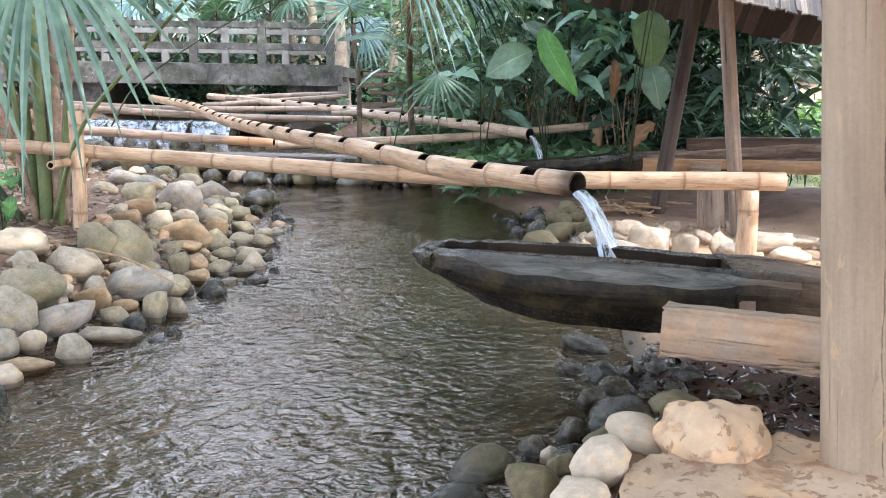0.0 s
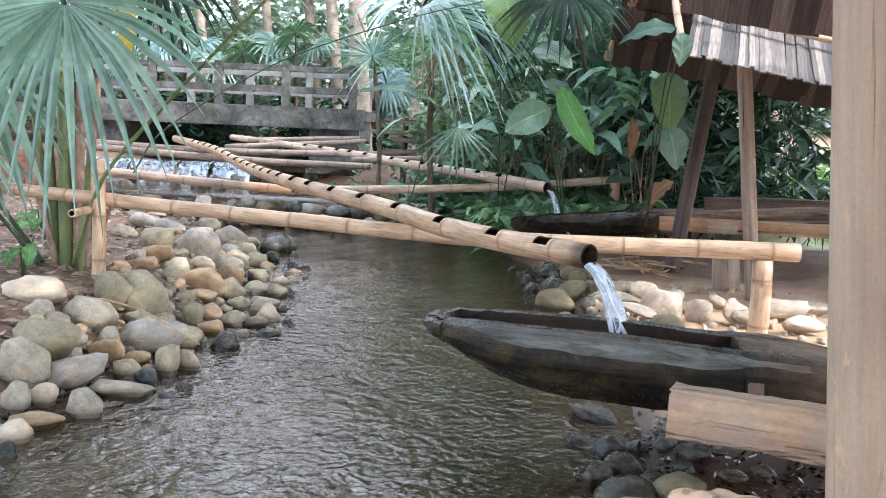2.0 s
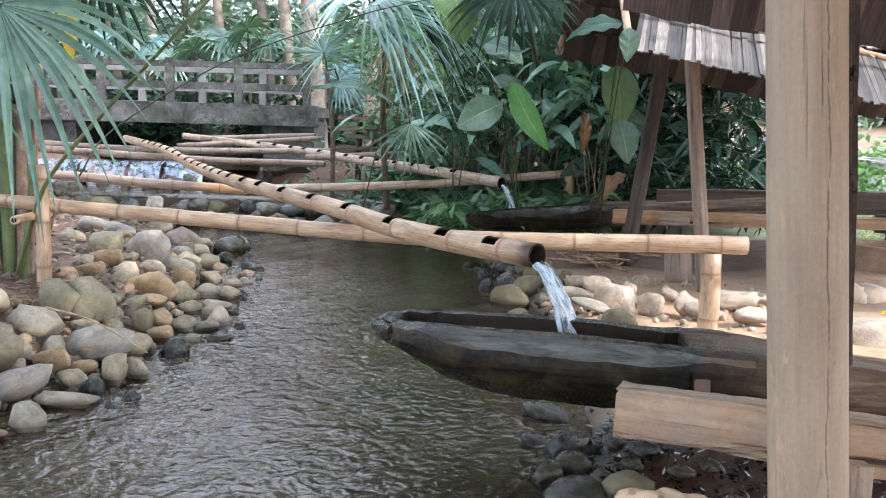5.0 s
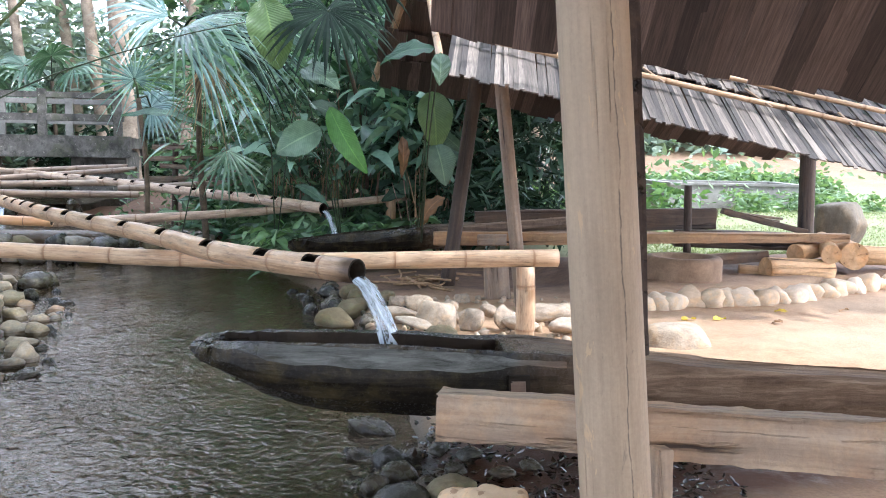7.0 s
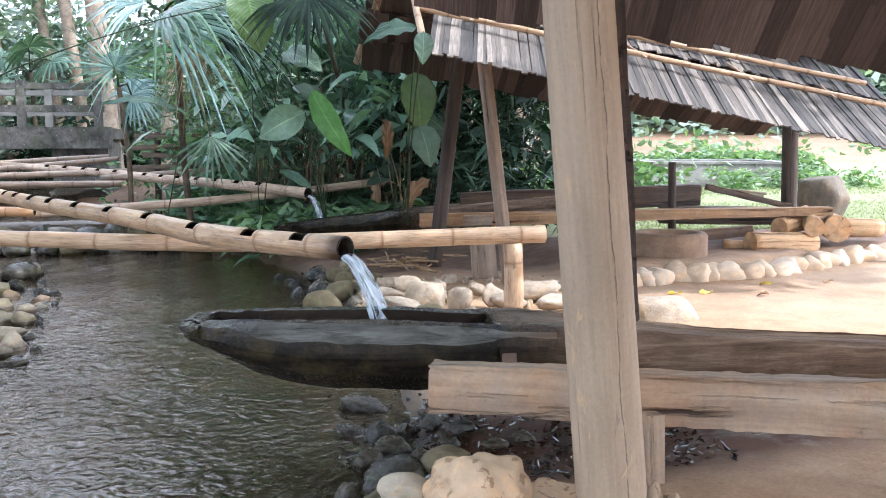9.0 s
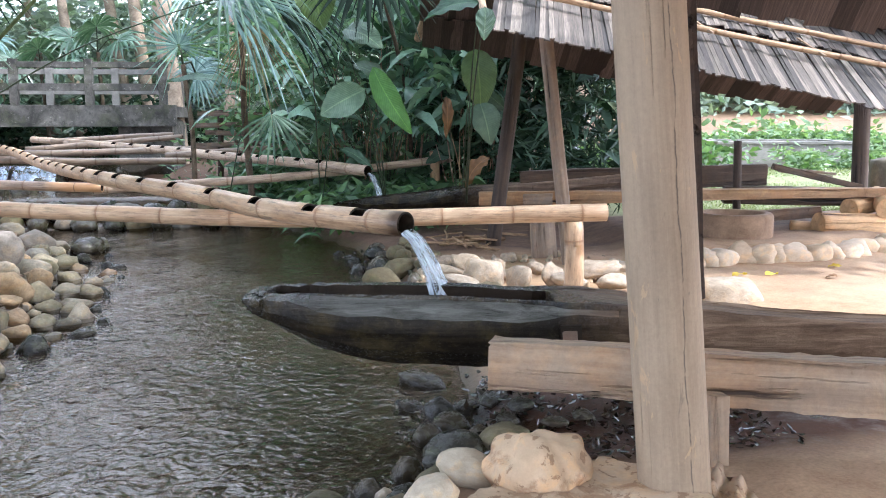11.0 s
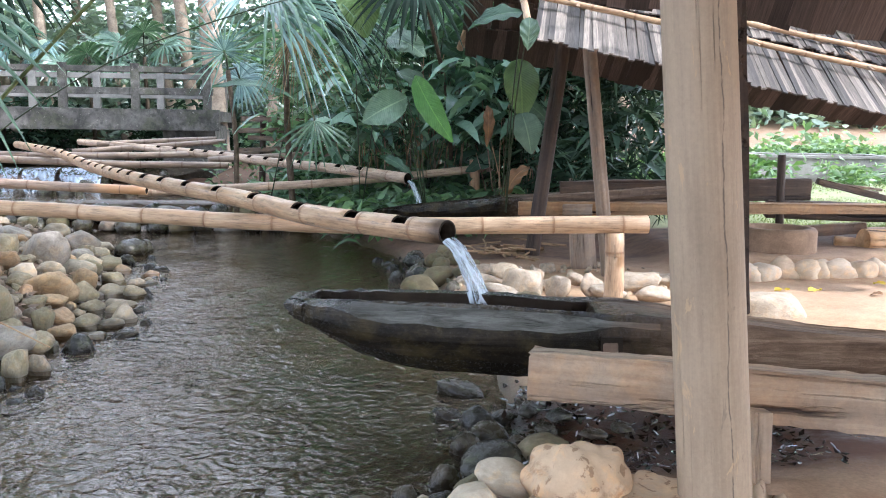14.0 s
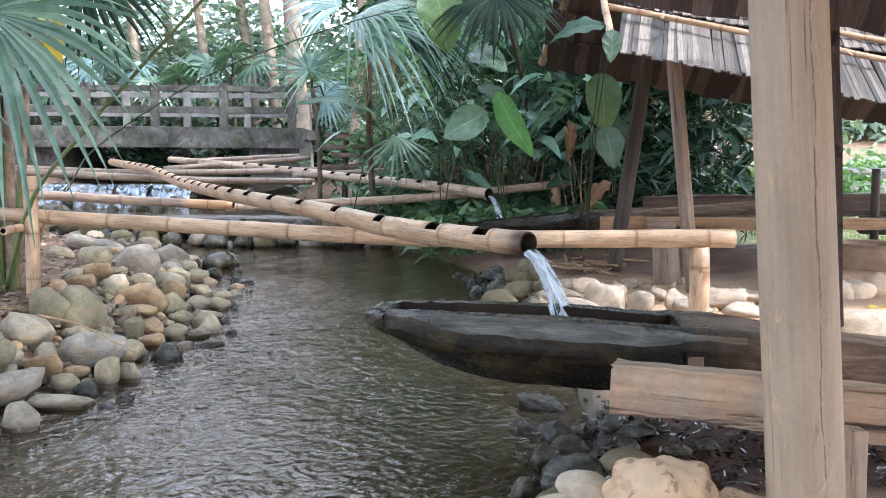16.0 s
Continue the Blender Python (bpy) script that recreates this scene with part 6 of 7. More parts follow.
def palm(name, foot, leaves, label, mat, stem=0.012, trunk=None, seed=0, stem_mat=None):
    t = thing(name, foot, label, "palm")
    if trunk:
        part("trunk", stem_mesh("trunk", trunk[0], trunk[1], trunk[2], PALM_TRUNK, seg=12, step=0.06, rough=0.08), t)
    top = trunk[0][-1] if trunk else foot
    for i, (hub, ahead, face, radius, segs, spread, droop, *own) in enumerate(leaves):
        leaf = part("fan_leaf", fan_mesh("fan_leaf", hub, ahead, face, radius, segs, spread, droop, own[0] if own else mat, seed + i, *own[1:]), t)
        mid = (Vector(top) * 0.45 + Vector(hub) * 0.55) + Vector((0, 0, 0.12))
        part("petiole", stem_mesh("petiole", [top, tuple(mid), hub], stem * 1.4, stem, stem_mat or STEM_GREEN, seg=6), leaf)
    return t


# the palm that leans over the near bank
near_palm = palm("fan_palm", (-3.2, 7.3, 0.3), [
    ((-2.47, 5.5, 2.16), (0.25, -0.35, -0.8), (0.1, -1.0, 0.35), 1.05, 40, 155, 0.42, FAN, 0.42, 1.05),
    ((-2.95, 6.3, 2.45), (0.5, -0.5, 0.1), (0.1, -0.9, 0.5), 0.85, 30, 120, 0.6),
    ((-3.35, 5.9, 1.95), (-0.2, -0.5, -0.6), (0.2, -1.0, 0.3), 0.95, 28, 140, 0.5),
    ((-3.55, 7.6, 2.6), (-0.6, -0.2, 0.3), (0.1, -0.8, 0.6), 0.9, 28, 130, 0.5),
    ((-2.9, 8.2, 2.85), (0.4, 0.2, 0.2), (0.1, -0.8, 0.6), 0.8, 28, 130, 0.5, FAN_SHADED),
    ((-3.9, 6.9, 1.35), (-0.5, -0.4, -0.4), (0.1, -1.0, 0.3), 0.75, 26, 120, 0.5),
], "green fan palm with long drooping fingers on the leaf-strewn bank", FAN, trunk=([(-3.2, 7.3, 0.2), (-3.22, 7.3, 0.9), (-3.18, 7.25, 1.6)], 0.075, 0.055), seed=60)
for i, (bx, by, tx, ty, tz, r, m) in enumerate(((-3.16, 7.02, -3.14, 6.9, 2.0, 0.055, LIME_STEM), (-3.08, 7.05, -3.0, 6.95, 2.1, 0.05, SHEATH), (-3.24, 7.05, -3.3, 6.95, 2.0, 0.04, LIME_STEM), (-3.1, 7.15, -2.92, 7.1, 1.9, 0.045, SHEATH), (-3.3, 7.2, -3.5, 7.1, 1.8, 0.035, LIME_STEM), (-3.2, 7.0, -3.42, 6.8, 1.4, 0.03, SHEATH), (-3.05, 6.98, -2.88, 6.85, 1.3, 0.028, LIME_STEM), (-3.3, 7.1, -4.1, 6.9, 1.3, 0.022, STEM_GREEN), (-3.28, 7.0, -3.75, 6.7, 0.95, 0.022, STEM_GREEN), (-3.02, 7.1, -2.8, 7.0, 0.8, 0.024, SHEATH))):
    part("leaf_stalk", stem_mesh("leaf_stalk", [(bx, by, 0.2), ((bx + tx) / 2, (by + ty) / 2, 0.2 + (tz - 0.2) * 0.55), (tx, ty, tz)], r, r * 0.6, m, seg=8), near_palm)
for pts, r, lab in (([(-3.05, 6.9, 0.35), (-2.7, 6.6, 1.03), (-2.25, 6.5, 1.54), (-1.9, 6.4, 1.88), (-1.63, 6.3, 2.13), (-1.14, 6.2, 2.6)], 0.019, "long green palm leaf stalk"), ([(-3.0, 8.0, 1.0), (-2.72, 8.0, 1.39), (-1.7, 7.75, 1.98), (-0.62, 7.5, 2.35), (0.0, 7.4, 2.5)], 0.008, "thin dark arching vine stem")):
    t = thing("leaf_stalk", pts[0], lab, "stem")
    part("stem", stem_mesh("stem", pts, r, r * 0.6, LIME_STEM if r > 0.01 else STEM_GREEN, seg=6), t)

palm("fan_palm", (-1.27, 12.15, 0.35), [((-1.42, 12.1, 2.38), (-0.2, -0.2, 0.8), (0.1, -1.0, 0.2), 0.8, 26, 150, 0.16, FAN_BLUE, 0.14, 1.5), ((-1.24, 12.2, 2.05), (0.6, 0.1, 0.4), (0, -0.8, 0.6), 0.5, 28, 140, 0.5)], "small bluish fan palm on a slim stem", FAN_BLUE, trunk=([(-1.3, 12.15, 0.35), (-1.3, 12.15, 1.3), (-1.38, 12.12, 2.15)], 0.035, 0.028), seed=70)
palm("fan_palm", (-0.6, 12.6, 0.4), [
    ((-0.66, 9.0, 2.56), (0.92, -0.15, 0.10), (0.05, -0.55, 0.85), 1.3, 26, 66, 0.55, FAN_BLUE, 0.34, 1.3),
    ((-0.60, 8.9, 2.62), (0.75, -0.55, 0.2), (0.1, -0.5, 0.9), 1.15, 24, 60, 0.7, FAN, 0.34, 1.3),
    ((-0.72, 9.1, 2.75), (-0.8, -0.2, 0.35), (0, -0.6, 0.8), 0.75, 26, 70, 0.45, FAN_BLUE),
    ((-0.40, 9.6, 2.40), (0.15, 0.0, -0.9), (0, -1, 0.2), 0.85, 22, 52, 0.25, DRY_FAN, 0.2, 0.8),
    ((-0.3, 9.6, 2.7), (0.7, 0.3, 0.3), (0, -0.6, 0.8), 1.0, 26, 90, 0.7, FAN_SHADED),
    ((-0.24, 10.4, 1.52), (0.05, -0.25, -0.9), (0, -1, 0.2), 0.56, 13, 72, 0.2, FAN, 0.26, 1.5),
], "tall fan palm with pale blue-green drooping leaves", FAN, trunk=([(-0.6, 12.6, 0.35), (-0.65, 12.3, 1.4), (-0.6, 11.2, 2.5)], 0.045, 0.035), seed=80)
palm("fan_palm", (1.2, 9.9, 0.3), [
    ((0.72, 8.5, 2.78), (0.0, -0.45, -0.35), (0.0, 0.5, 1.0), 0.72, 34, 165, 0.45, FAN_SHADED),
    ((0.95, 9.2, 3.1), (0.5, -0.3, 0.2), (0, -0.6, 0.8), 0.8, 32, 130, 0.6, FAN_SHADED),
], "fan palm seen from below with leaves coloured shade-dark", FAN_SHADED, trunk=([(1.6, 13.0, 0.2), (1.5, 12.6, 1.7), (1.0, 10.6, 2.9)], 0.03, 0.024), seed=90)


def blade_mesh(name, base, tip, width, face, mat, bow=0.12, ripple=0.006, seed=0, heart=0.0):
    """A broad leaf: sunk midrib, gently rippled sides, drawn-out tip."""
    g = np.random.default_rng(seed)
    a, b = np.array(base, float), np.array(tip, float)
    ax = b - a
    length = np.linalg.norm(ax)
    ax /= length
    n = np.array(face, float)
    n -= ax * (n @ ax)
    n /= np.linalg.norm(n)
    sd, rows, cols = np.cross(ax, n), 18, 4
    v, f, ph = [], [], g.uniform(0, 6)
    for i in range(rows + 1):
        t = i / rows
        hw = 0.5 * width * (math.sin(math.pi * min(1, t ** (0.86 - 0.35 * heart)) * 0.985) ** 0.78 * (1.08 - 0.2 * t) + 0.008)
        mid = a + ax * length * t + n * bow * length * math.sin(math.pi * t)
        for k in range(-cols, cols + 1):
            u = k / cols
            rip = ripple * math.cos(22 * t + 6 * abs(u) + ph) * abs(u) + 0.012 * math.sin(5 * t + ph) * u
            v.append(mid + sd * hw * u + n * (0.16 * hw * abs(u) ** 1.3 + rip) - ax * 0.1 * hw * abs(u) * (1 - t))
    m = 2 * cols + 1
    f = [(i * m + j, i * m + j + 1, (i + 1) * m + j + 1, (i + 1) * m + j) for i in range(rows) for j in range(m - 1)]
    uv = [(k / cols, i / rows) for i in range(rows + 1) for k in range(-cols, cols + 1)]
    return mesh_of(name, v, f, mat, uv=uv)


def broad_plant(foot, leaves, label, seed):
    t = thing("broadleaf_plant", foot, label, "plant", "broadleaf plants")
    for i, (base, tip, width, mat, face) in enumerate(leaves):
        dead = mat is BROAD_DRY
        leaf = part("leaf", blade_mesh("leaf", base, tip, width * (0.8 if dead else 1), face, mat, bow=0.28 if dead else 0.12, ripple=0.035 if dead else 0.012, seed=seed + i), t)
        mid = (Vector(foot) * 0.4 + Vector(base) * 0.6) + Vector((0, 0.1, 0.15))
        part("stalk", stem_mesh("stalk", [foot, tuple(mid), base], 0.009, 0.005, STEM_GREEN, seg=6, step=0.15), leaf)
    return t


FRONT = (0.0, -1.0, 0.25)
broad_plant((1.1, 11.3, 0.25), [((0.79, 9.4, 1.97), (1.16, 9.2, 1.31), 0.25, BROAD_BRIGHT, (-0.5, -1, 0.2)), ((0.72, 9.4, 1.75), (0.27, 9.55, 1.5), 0.34, BROAD, FRONT), ((0.6, 9.5, 2.0), (1.0, 9.6, 1.75), 0.26, BROAD, (0, -0.6, 0.8))], "broadleaf plant with one bright green leaf", 200)
broad_plant((1.95, 10.95, 0.2), [((1.80, 9.2, 2.14), (1.84, 9.1, 1.54), 0.36, BROAD_PALE, FRONT), ((1.83, 9.1, 1.62), (1.92, 9.0, 1.2), 0.29, BROAD, FRONT), ((1.63, 10.0, 1.7), (1.62, 9.95, 1.25), 0.15, BROAD_DRY, FRONT), ((2.22, 10.55, 1.02), (1.93, 10.5, 0.68), 0.22, BROAD_DRY, (-0.6, -1, 0.3))], "broadleaf plant with upright and withered brown leaves", 210)
broad_plant((-0.9, 12.2, 0.35), [((-0.46, 10.60, 1.75), (-1.40, 10.80, 1.88), 0.16, BROAD, (0, -0.5, 0.9))], "low plant with one long pale leaf", 240)
broad_plant((0.3, 12.0, 0.25), [((0.15, 8.5, 2.86), (0.28, 8.45, 2.24), 0.42, BROAD_PALE, FRONT), ((0.5, 9.0, 2.3), (0.85, 8.8, 2.1), 0.3, BROAD, (0, -0.7, 0.7))], "tall broadleaf plant by the palms", 220)
broad_plant((2.0, 10.9, 0.2), [((1.42, 7.0, 2.31), (1.0, 6.95, 2.17), 0.17, BROAD, (0, -0.6, 0.8)), ((1.47, 7.0, 2.28), (1.45, 6.95, 2.03), 0.15, BROAD, FRONT)], "slender plant with leaves before the shelter roof", 230)
yl = thing("broadleaf_plant", (-3.6, 8.6, 0.35), "plant with one large dying yellow leaf", "plant")
part("leaf", blade_mesh("leaf", (-3.27, 8.40, 2.81), (-3.15, 8.30, 1.97), 0.2, (0.3, -1, 0.2), YELLOW, seed=9), yl)
part("stalk", stem_mesh("stalk", [(-3.6, 8.6, 0.3), (-3.75, 8.6, 1.6), (-3.27, 8.40, 2.81)], 0.03, 0.02, STEM_GREEN, seg=8), yl)
for k, (x, y) in enumerate(((-4.3, 8.95), (-3.95, 8.3), (-3.25, 6.5), (-3.55, 6.2))):
    z = float(ground_z(x, y))
    broad_plant((x, y, z), [((x + 0.1 * q, y - 0.05, z + 0.22 + 0.05 * q), (x + 0.16 * q - 0.05, y - 0.14, z + 0.10), 0.1, BROAD_BRIGHT, (0.2 * q, -0.7, 0.7)) for q in (-1, 0, 1)], "small bright green seedling on the leafy bank", 250 + 5 * k)
plant_rng = np.random.default_rng(23)
for k in range(25):
    g = plant_rng
    fx, fy = (g.uniform(0.4, 3.2), g.uniform(12.5, 13.6)) if k < 15 else (g.uniform(2.4, 4.2), g.uniform(11.9, 13.2))
    some = []
    for _ in range(6):
        bx, by, bz = fx + g.normal(0, 0.4), fy + g.normal(-0.3, 0.4), g.uniform(0.9, 3.2)
        ang, ln = g.uniform(0, 6.28), g.uniform(0.4, 0.8)
        # Plants by the far shelter take the leaf coloured as if shaded.
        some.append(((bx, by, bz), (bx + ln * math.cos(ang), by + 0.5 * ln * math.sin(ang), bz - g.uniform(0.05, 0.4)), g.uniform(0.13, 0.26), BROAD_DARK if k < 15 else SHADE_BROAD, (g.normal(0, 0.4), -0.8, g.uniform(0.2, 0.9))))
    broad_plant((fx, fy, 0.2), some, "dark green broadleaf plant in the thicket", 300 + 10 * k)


# ---- leaves by the thousand ----
def leaf_cloud(name, pts, size, mat, seed, slim=0.5, flat=0.35, hang=0.3, lie=False):
    """Many small folded leaves, one mesh: each is two triangles about a midrib."""
    g = np.random.default_rng(seed)
    p = np.asarray(pts, float)
    n = len(p)
    ax = g.normal(0, 1, (n, 3))
    ax[:, 2] = ax[:, 2] * flat - hang
    ax /= np.linalg.norm(ax, axis=1)[:, None]
    ref = g.normal(0, 0.3, (n, 3)) + [0, 0, 1] if lie else g.normal(0, 1, (n, 3))
    sd = np.cross(ax, ref)
    sd /= np.linalg.norm(sd, axis=1)[:, None]
    nr = np.cross(ax, sd)
    ln = size * g.uniform(0.6, 1.35, n)[:, None]
    w = ln * slim * g.uniform(0.7, 1.2, n)[:, None] * 0.5
    v = np.stack([p, p + ax * ln * 0.45 + sd * w + nr * w * 0.35, p + ax * ln, p + ax * ln * 0.45 - sd * w + nr * w * 0.35], 1).reshape(-1, 3)
    k = np.arange(n)[:, None] * 4
    tri = np.concatenate([k + [0, 1, 2], k + [0, 2, 3]], 1).reshape(-1, 3)
    me = bpy.data.meshes.new(name)
    me.vertices.add(len(v))
    me.vertices.foreach_set("co", v.astype(np.float32).ravel())
    me.loops.add(len(tri) * 3)
    me.loops.foreach_set("vertex_index", tri.astype(np.int32).ravel())
    me.polygons.add(len(tri))
    me.polygons.foreach_set("loop_start", np.arange(0, len(tri) * 3, 3, dtype=np.int32))
    me.materials.append(mat)
    me.update(calc_edges=True)
    return me


def clumps(seed, box, count, per, spread):
    """Points gathered in uneven clumps inside a box of (x0, x1, y0, y1, z0, z1)."""
    g = np.random.default_rng(seed)
    c = np.stack([g.uniform(box[i], box[i + 1], count) for i in (0, 2, 4)], 1)
    r = spread * g.uniform(0.5, 1.5, (count, 1, 1))
    return (c[:, None] + g.normal(0, 1, (count, per, 3)) * r * [1, 1, 0.7]).reshape(-1, 3)


def stuff(name, me, label, category):
    return tagged(part(name, me), label, category, kind="stuff")


def keep(p, f):
    return p[f(p[:, 0], p[:, 1], p[:, 2])]


def blade_cloud(name, feet, size, mat, seed, slim=0.26, droop=0.5):
    """Long arching leaves, each in four folded segments from its base to a drawn-out tip."""
    g = np.random.default_rng(seed)
    p = np.asarray(feet, float)
    n = len(p)
    az = g.uniform(0, 2 * np.pi, n)
    out = np.stack([np.cos(az), np.sin(az), np.zeros(n)], 1)
    side = np.stack([-np.sin(az), np.cos(az), np.zeros(n)], 1)
    rise, ln = g.uniform(-0.2, 0.95, (n, 1)), size * g.uniform(0.6, 1.35, (n, 1))
    roll, wide = g.normal(0, 0.45, (n, 1)), slim * g.uniform(0.75, 1.2, (n, 1))
    rows = []
    for t, w in ((0.0, 0.05), (0.22, 0.42), (0.5, 0.5), (0.78, 0.34), (1.0, 0.01)):
        mid = p + out * ln * t * 0.85 + np.array([0, 0, 1.0]) * ln * (rise * t - droop * (1 + rise) * t * t)
        half = (side * np.cos(roll) + np.array([0, 0, 1.0]) * np.sin(roll)) * ln * wide * w
        fold = np.array([0, 0, 1.0]) * ln * wide * w * 0.3
        rows += [mid - half + fold, mid, mid + half + fold]
    v = np.stack(rows, 1).reshape(-1, 3)
    quad = np.array([(3 * r + c, 3 * r + c + 1, 3 * r + c + 4, 3 * r + c + 3) for r in range(4) for c in range(2)])
    f = (np.arange(n)[:, None, None] * 15 + quad).reshape(-1, 4)
    me = bpy.data.meshes.new(name)
    me.vertices.add(len(v))
    me.vertices.foreach_set("co", v.astype(np.float32).ravel())
    me.loops.add(len(f) * 4)
    me.loops.foreach_set("vertex_index", f.astype(np.int32).ravel())
    me.polygons.add(len(f))
    me.polygons.foreach_set("loop_start", np.arange(0, len(f) * 4, 4, dtype=np.int32))
    me.materials.append(mat)
    me.update(calc_edges=True)
    me.polygons.foreach_set("use_smooth", [True] * len(f))
    return me


low = clumps(1, (-1.6, 2.4, 11.3, 14.5, 0.2, 0.9), 150, 55, 0.16)
def clear_of_channel(x, y, z):
    return (x > np.interp(y, (11, 12, 13.3, 15, 17), (0.84, 0.0, -1.0, -2.3, -4.5)) + 0.55) | (z < 0.55)


low = keep(low, clear_of_channel)


def clear_of_pole(x, y, z):
    return (y > 12.45) | (z < 0.5 + 0.08 * x)


low = keep(low, clear_of_pole)
low = keep(low, lambda x, y, z: (x > np.interp(y, RIGHT_Y, RIGHT_X) + 0.05) & (z > ground_z(x, y)))
stuff("undergrowth", leaf_cloud("undergrowth", low, 0.26, GREEN, 2, slim=0.34), "dark leafy undergrowth on the shaded bank", "undergrowth")
low2 = keep(keep(clumps(3, (0.0, 1.9, 11.5, 12.6, 0.25, 0.8), 70, 45, 0.16), clear_of_pole), lambda x, y, z: (x > np.interp(y, RIGHT_Y, RIGHT_X) + 0.1) & (z > ground_z(x, y)))
stuff("undergrowth", leaf_cloud("undergrowth", low2, 0.26, GREEN, 4, slim=0.4), "low green plants at the water's edge", "undergrowth")
stems = keep(clumps(61, (-0.2, 2.5, 11.4, 13.4, 0.7, 3.3), 105, 9, 0.3), lambda x, y, z: (z > ground_z(x, y) + 0.15) & ((z > 1.25) | (y > 12.6)))
shaded = keep(clumps(65, (2.5, 4.2, 11.6, 13.2, 0.5, 3.0), 60, 9, 0.3), lambda x, y, z: z > ground_z(x, y) + 0.15)


def stalk_clump(seed, count, x0, x1, y0, y1, label):
    """Dry leaning stalks of the tall plants, some forked, each rooted in the bank."""
    g = np.random.default_rng(seed)
    t = thing("stalk_clump", (0.5 * (x0 + x1), 0.5 * (y0 + y1), float(ground_z(0.5 * (x0 + x1), 0.5 * (y0 + y1)))), label, "stalks", "dry stalks in the thicket")
    for k in range(count):
        x, y = g.uniform(x0, x1), g.uniform(y0, y1)
        z, h, lean = float(ground_z(x, y)) - 0.05, g.uniform(1.0, 2.3), g.normal(0, 0.3)
        bow = g.normal(0, 0.05)
        part("stalk", stem_mesh("stalk", [(x, y, z), (x + 0.35 * lean + bow, y, z + 0.35 * h), (x + 0.7 * lean + bow, y + 0.03, z + 0.7 * h), (x + 1.15 * lean, y + 0.05, z + h)], g.uniform(0.007, 0.016), 0.004, SHEATH if k % 3 else STEM, seg=6, step=0.25), t)


stalk_clump(301, 11, 1.98, 2.6, 11.75, 12.05, "dry tan stalks standing among glossy leaves")
stalk_clump(302, 22, 0.9, 2.9, 12.5, 12.9, "dry tan stalks behind the bamboo post")
stalk_clump(303, 12, 0.2, 1.0, 12.5, 13.0, "brown leaning stalks behind the far channel")
stuff("thicket", blade_cloud("thicket", shaded, 0.5, SHADE_LEAF, 66), "leaves coloured shade-dark beside the far shelter", "thicket")
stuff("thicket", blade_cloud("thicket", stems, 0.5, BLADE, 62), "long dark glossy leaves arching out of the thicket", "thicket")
floor_plants = keep(keep(clumps(63, (-0.6, 2.2, 11.15, 12.6, 0.2, 0.75), 110, 9, 0.2), clear_of_pole), lambda x, y, z: (x > np.interp(y, RIGHT_Y, RIGHT_X) + 0.05) & (z > ground_z(x, y)) & clear_of_channel(x, y, z))
stuff("undergrowth", blade_cloud("undergrowth", floor_plants, 0.36, BLADE_GREEN, 64, slim=0.3), "low arching green leaves at the water's edge", "undergrowth")
mid = keep(keep(clumps(5, (-0.8, 4.1, 13.2, 16.5, 0.4, 4.2), 170, 60, 0.3), lambda x, y, z: z > ground_z(x, y)), clear_of_channel)
def gap_in_thicket(x, y, z):
    return (np.abs(x - 0.95) > 0.6) | (z < 1.2) | (z > 2.7) | (np.sin(37.0 * x + 53.0 * z) > 0.55)


mid = keep(mid, gap_in_thicket)
stuff("thicket", leaf_cloud("thicket", mid, 0.22, GREEN_DARK, 6, slim=0.36), "dense dark green thicket behind the channels", "thicket")
mid2 = keep(keep(clumps(7, (-2.2, 3.0, 12.8, 16.5, 0.5, 3.4), 95, 50, 0.25), lambda x, y, z: z > ground_z(x, y)), clear_of_channel)
mid2 = keep(mid2, gap_in_thicket)
stuff("thicket", leaf_cloud("thicket", mid2, 0.17, GREEN, 8, slim=0.4), "mid-green leaves in the thicket", "thicket")
bush = clumps(9, (2.4, 4.2, 11.4, 12.4, 0.4, 2.4), 70, 34, 0.22)
# Shade-coloured brush added so the gap under the bridge stays dark.
under = keep(clumps(15, (-9.5, -2.2, 21.2, 22.4, 0.3, 1.9), 70, 60, 0.22), lambda x, y, z: (x < -5.9) | (x > -4.9))
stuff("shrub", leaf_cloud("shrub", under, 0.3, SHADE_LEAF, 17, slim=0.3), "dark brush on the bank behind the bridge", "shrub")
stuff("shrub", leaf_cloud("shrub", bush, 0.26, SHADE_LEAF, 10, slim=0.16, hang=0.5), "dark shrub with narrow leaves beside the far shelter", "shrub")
sunny = keep(clumps(11, (3.6, 7.0, 13.6, 17.5, 0.3, 1.0), 110, 55, 0.22), lambda x, y, z: (z > ground_z(x, y)) & (x + 0.4 * y > 8.6))
stuff("undergrowth", leaf_cloud("undergrowth", sunny, 0.17, GREEN_LIGHT, 12, slim=0.45), "bright sunlit green plants beyond the shelter", "undergrowth")
woods = keep(clumps(13, (-26, 16, 24, 36, 0.8, 10.0), 1900, 46, 0.6), lambda x, y, z: (z > ground_z(x, y)) & ((z < 1.2 + 0.11 * y) | (x > -0.06 * y)) & (x < 6.5))
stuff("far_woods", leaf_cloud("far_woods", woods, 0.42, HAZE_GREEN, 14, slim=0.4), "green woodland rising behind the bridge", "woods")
woods2 = keep(clumps(15, (-22, 6, 22.5, 28, 0.8, 5.0), 640, 46, 0.45), lambda x, y, z: z > ground_z(x, y))
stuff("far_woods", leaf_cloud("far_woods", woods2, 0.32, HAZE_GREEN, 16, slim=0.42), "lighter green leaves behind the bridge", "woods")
shrubs = keep(clumps(19, (13, 34, 26, 31, 0.6, 1.1), 90, 46, 0.4), lambda x, y, z: z > ground_z(x, y))
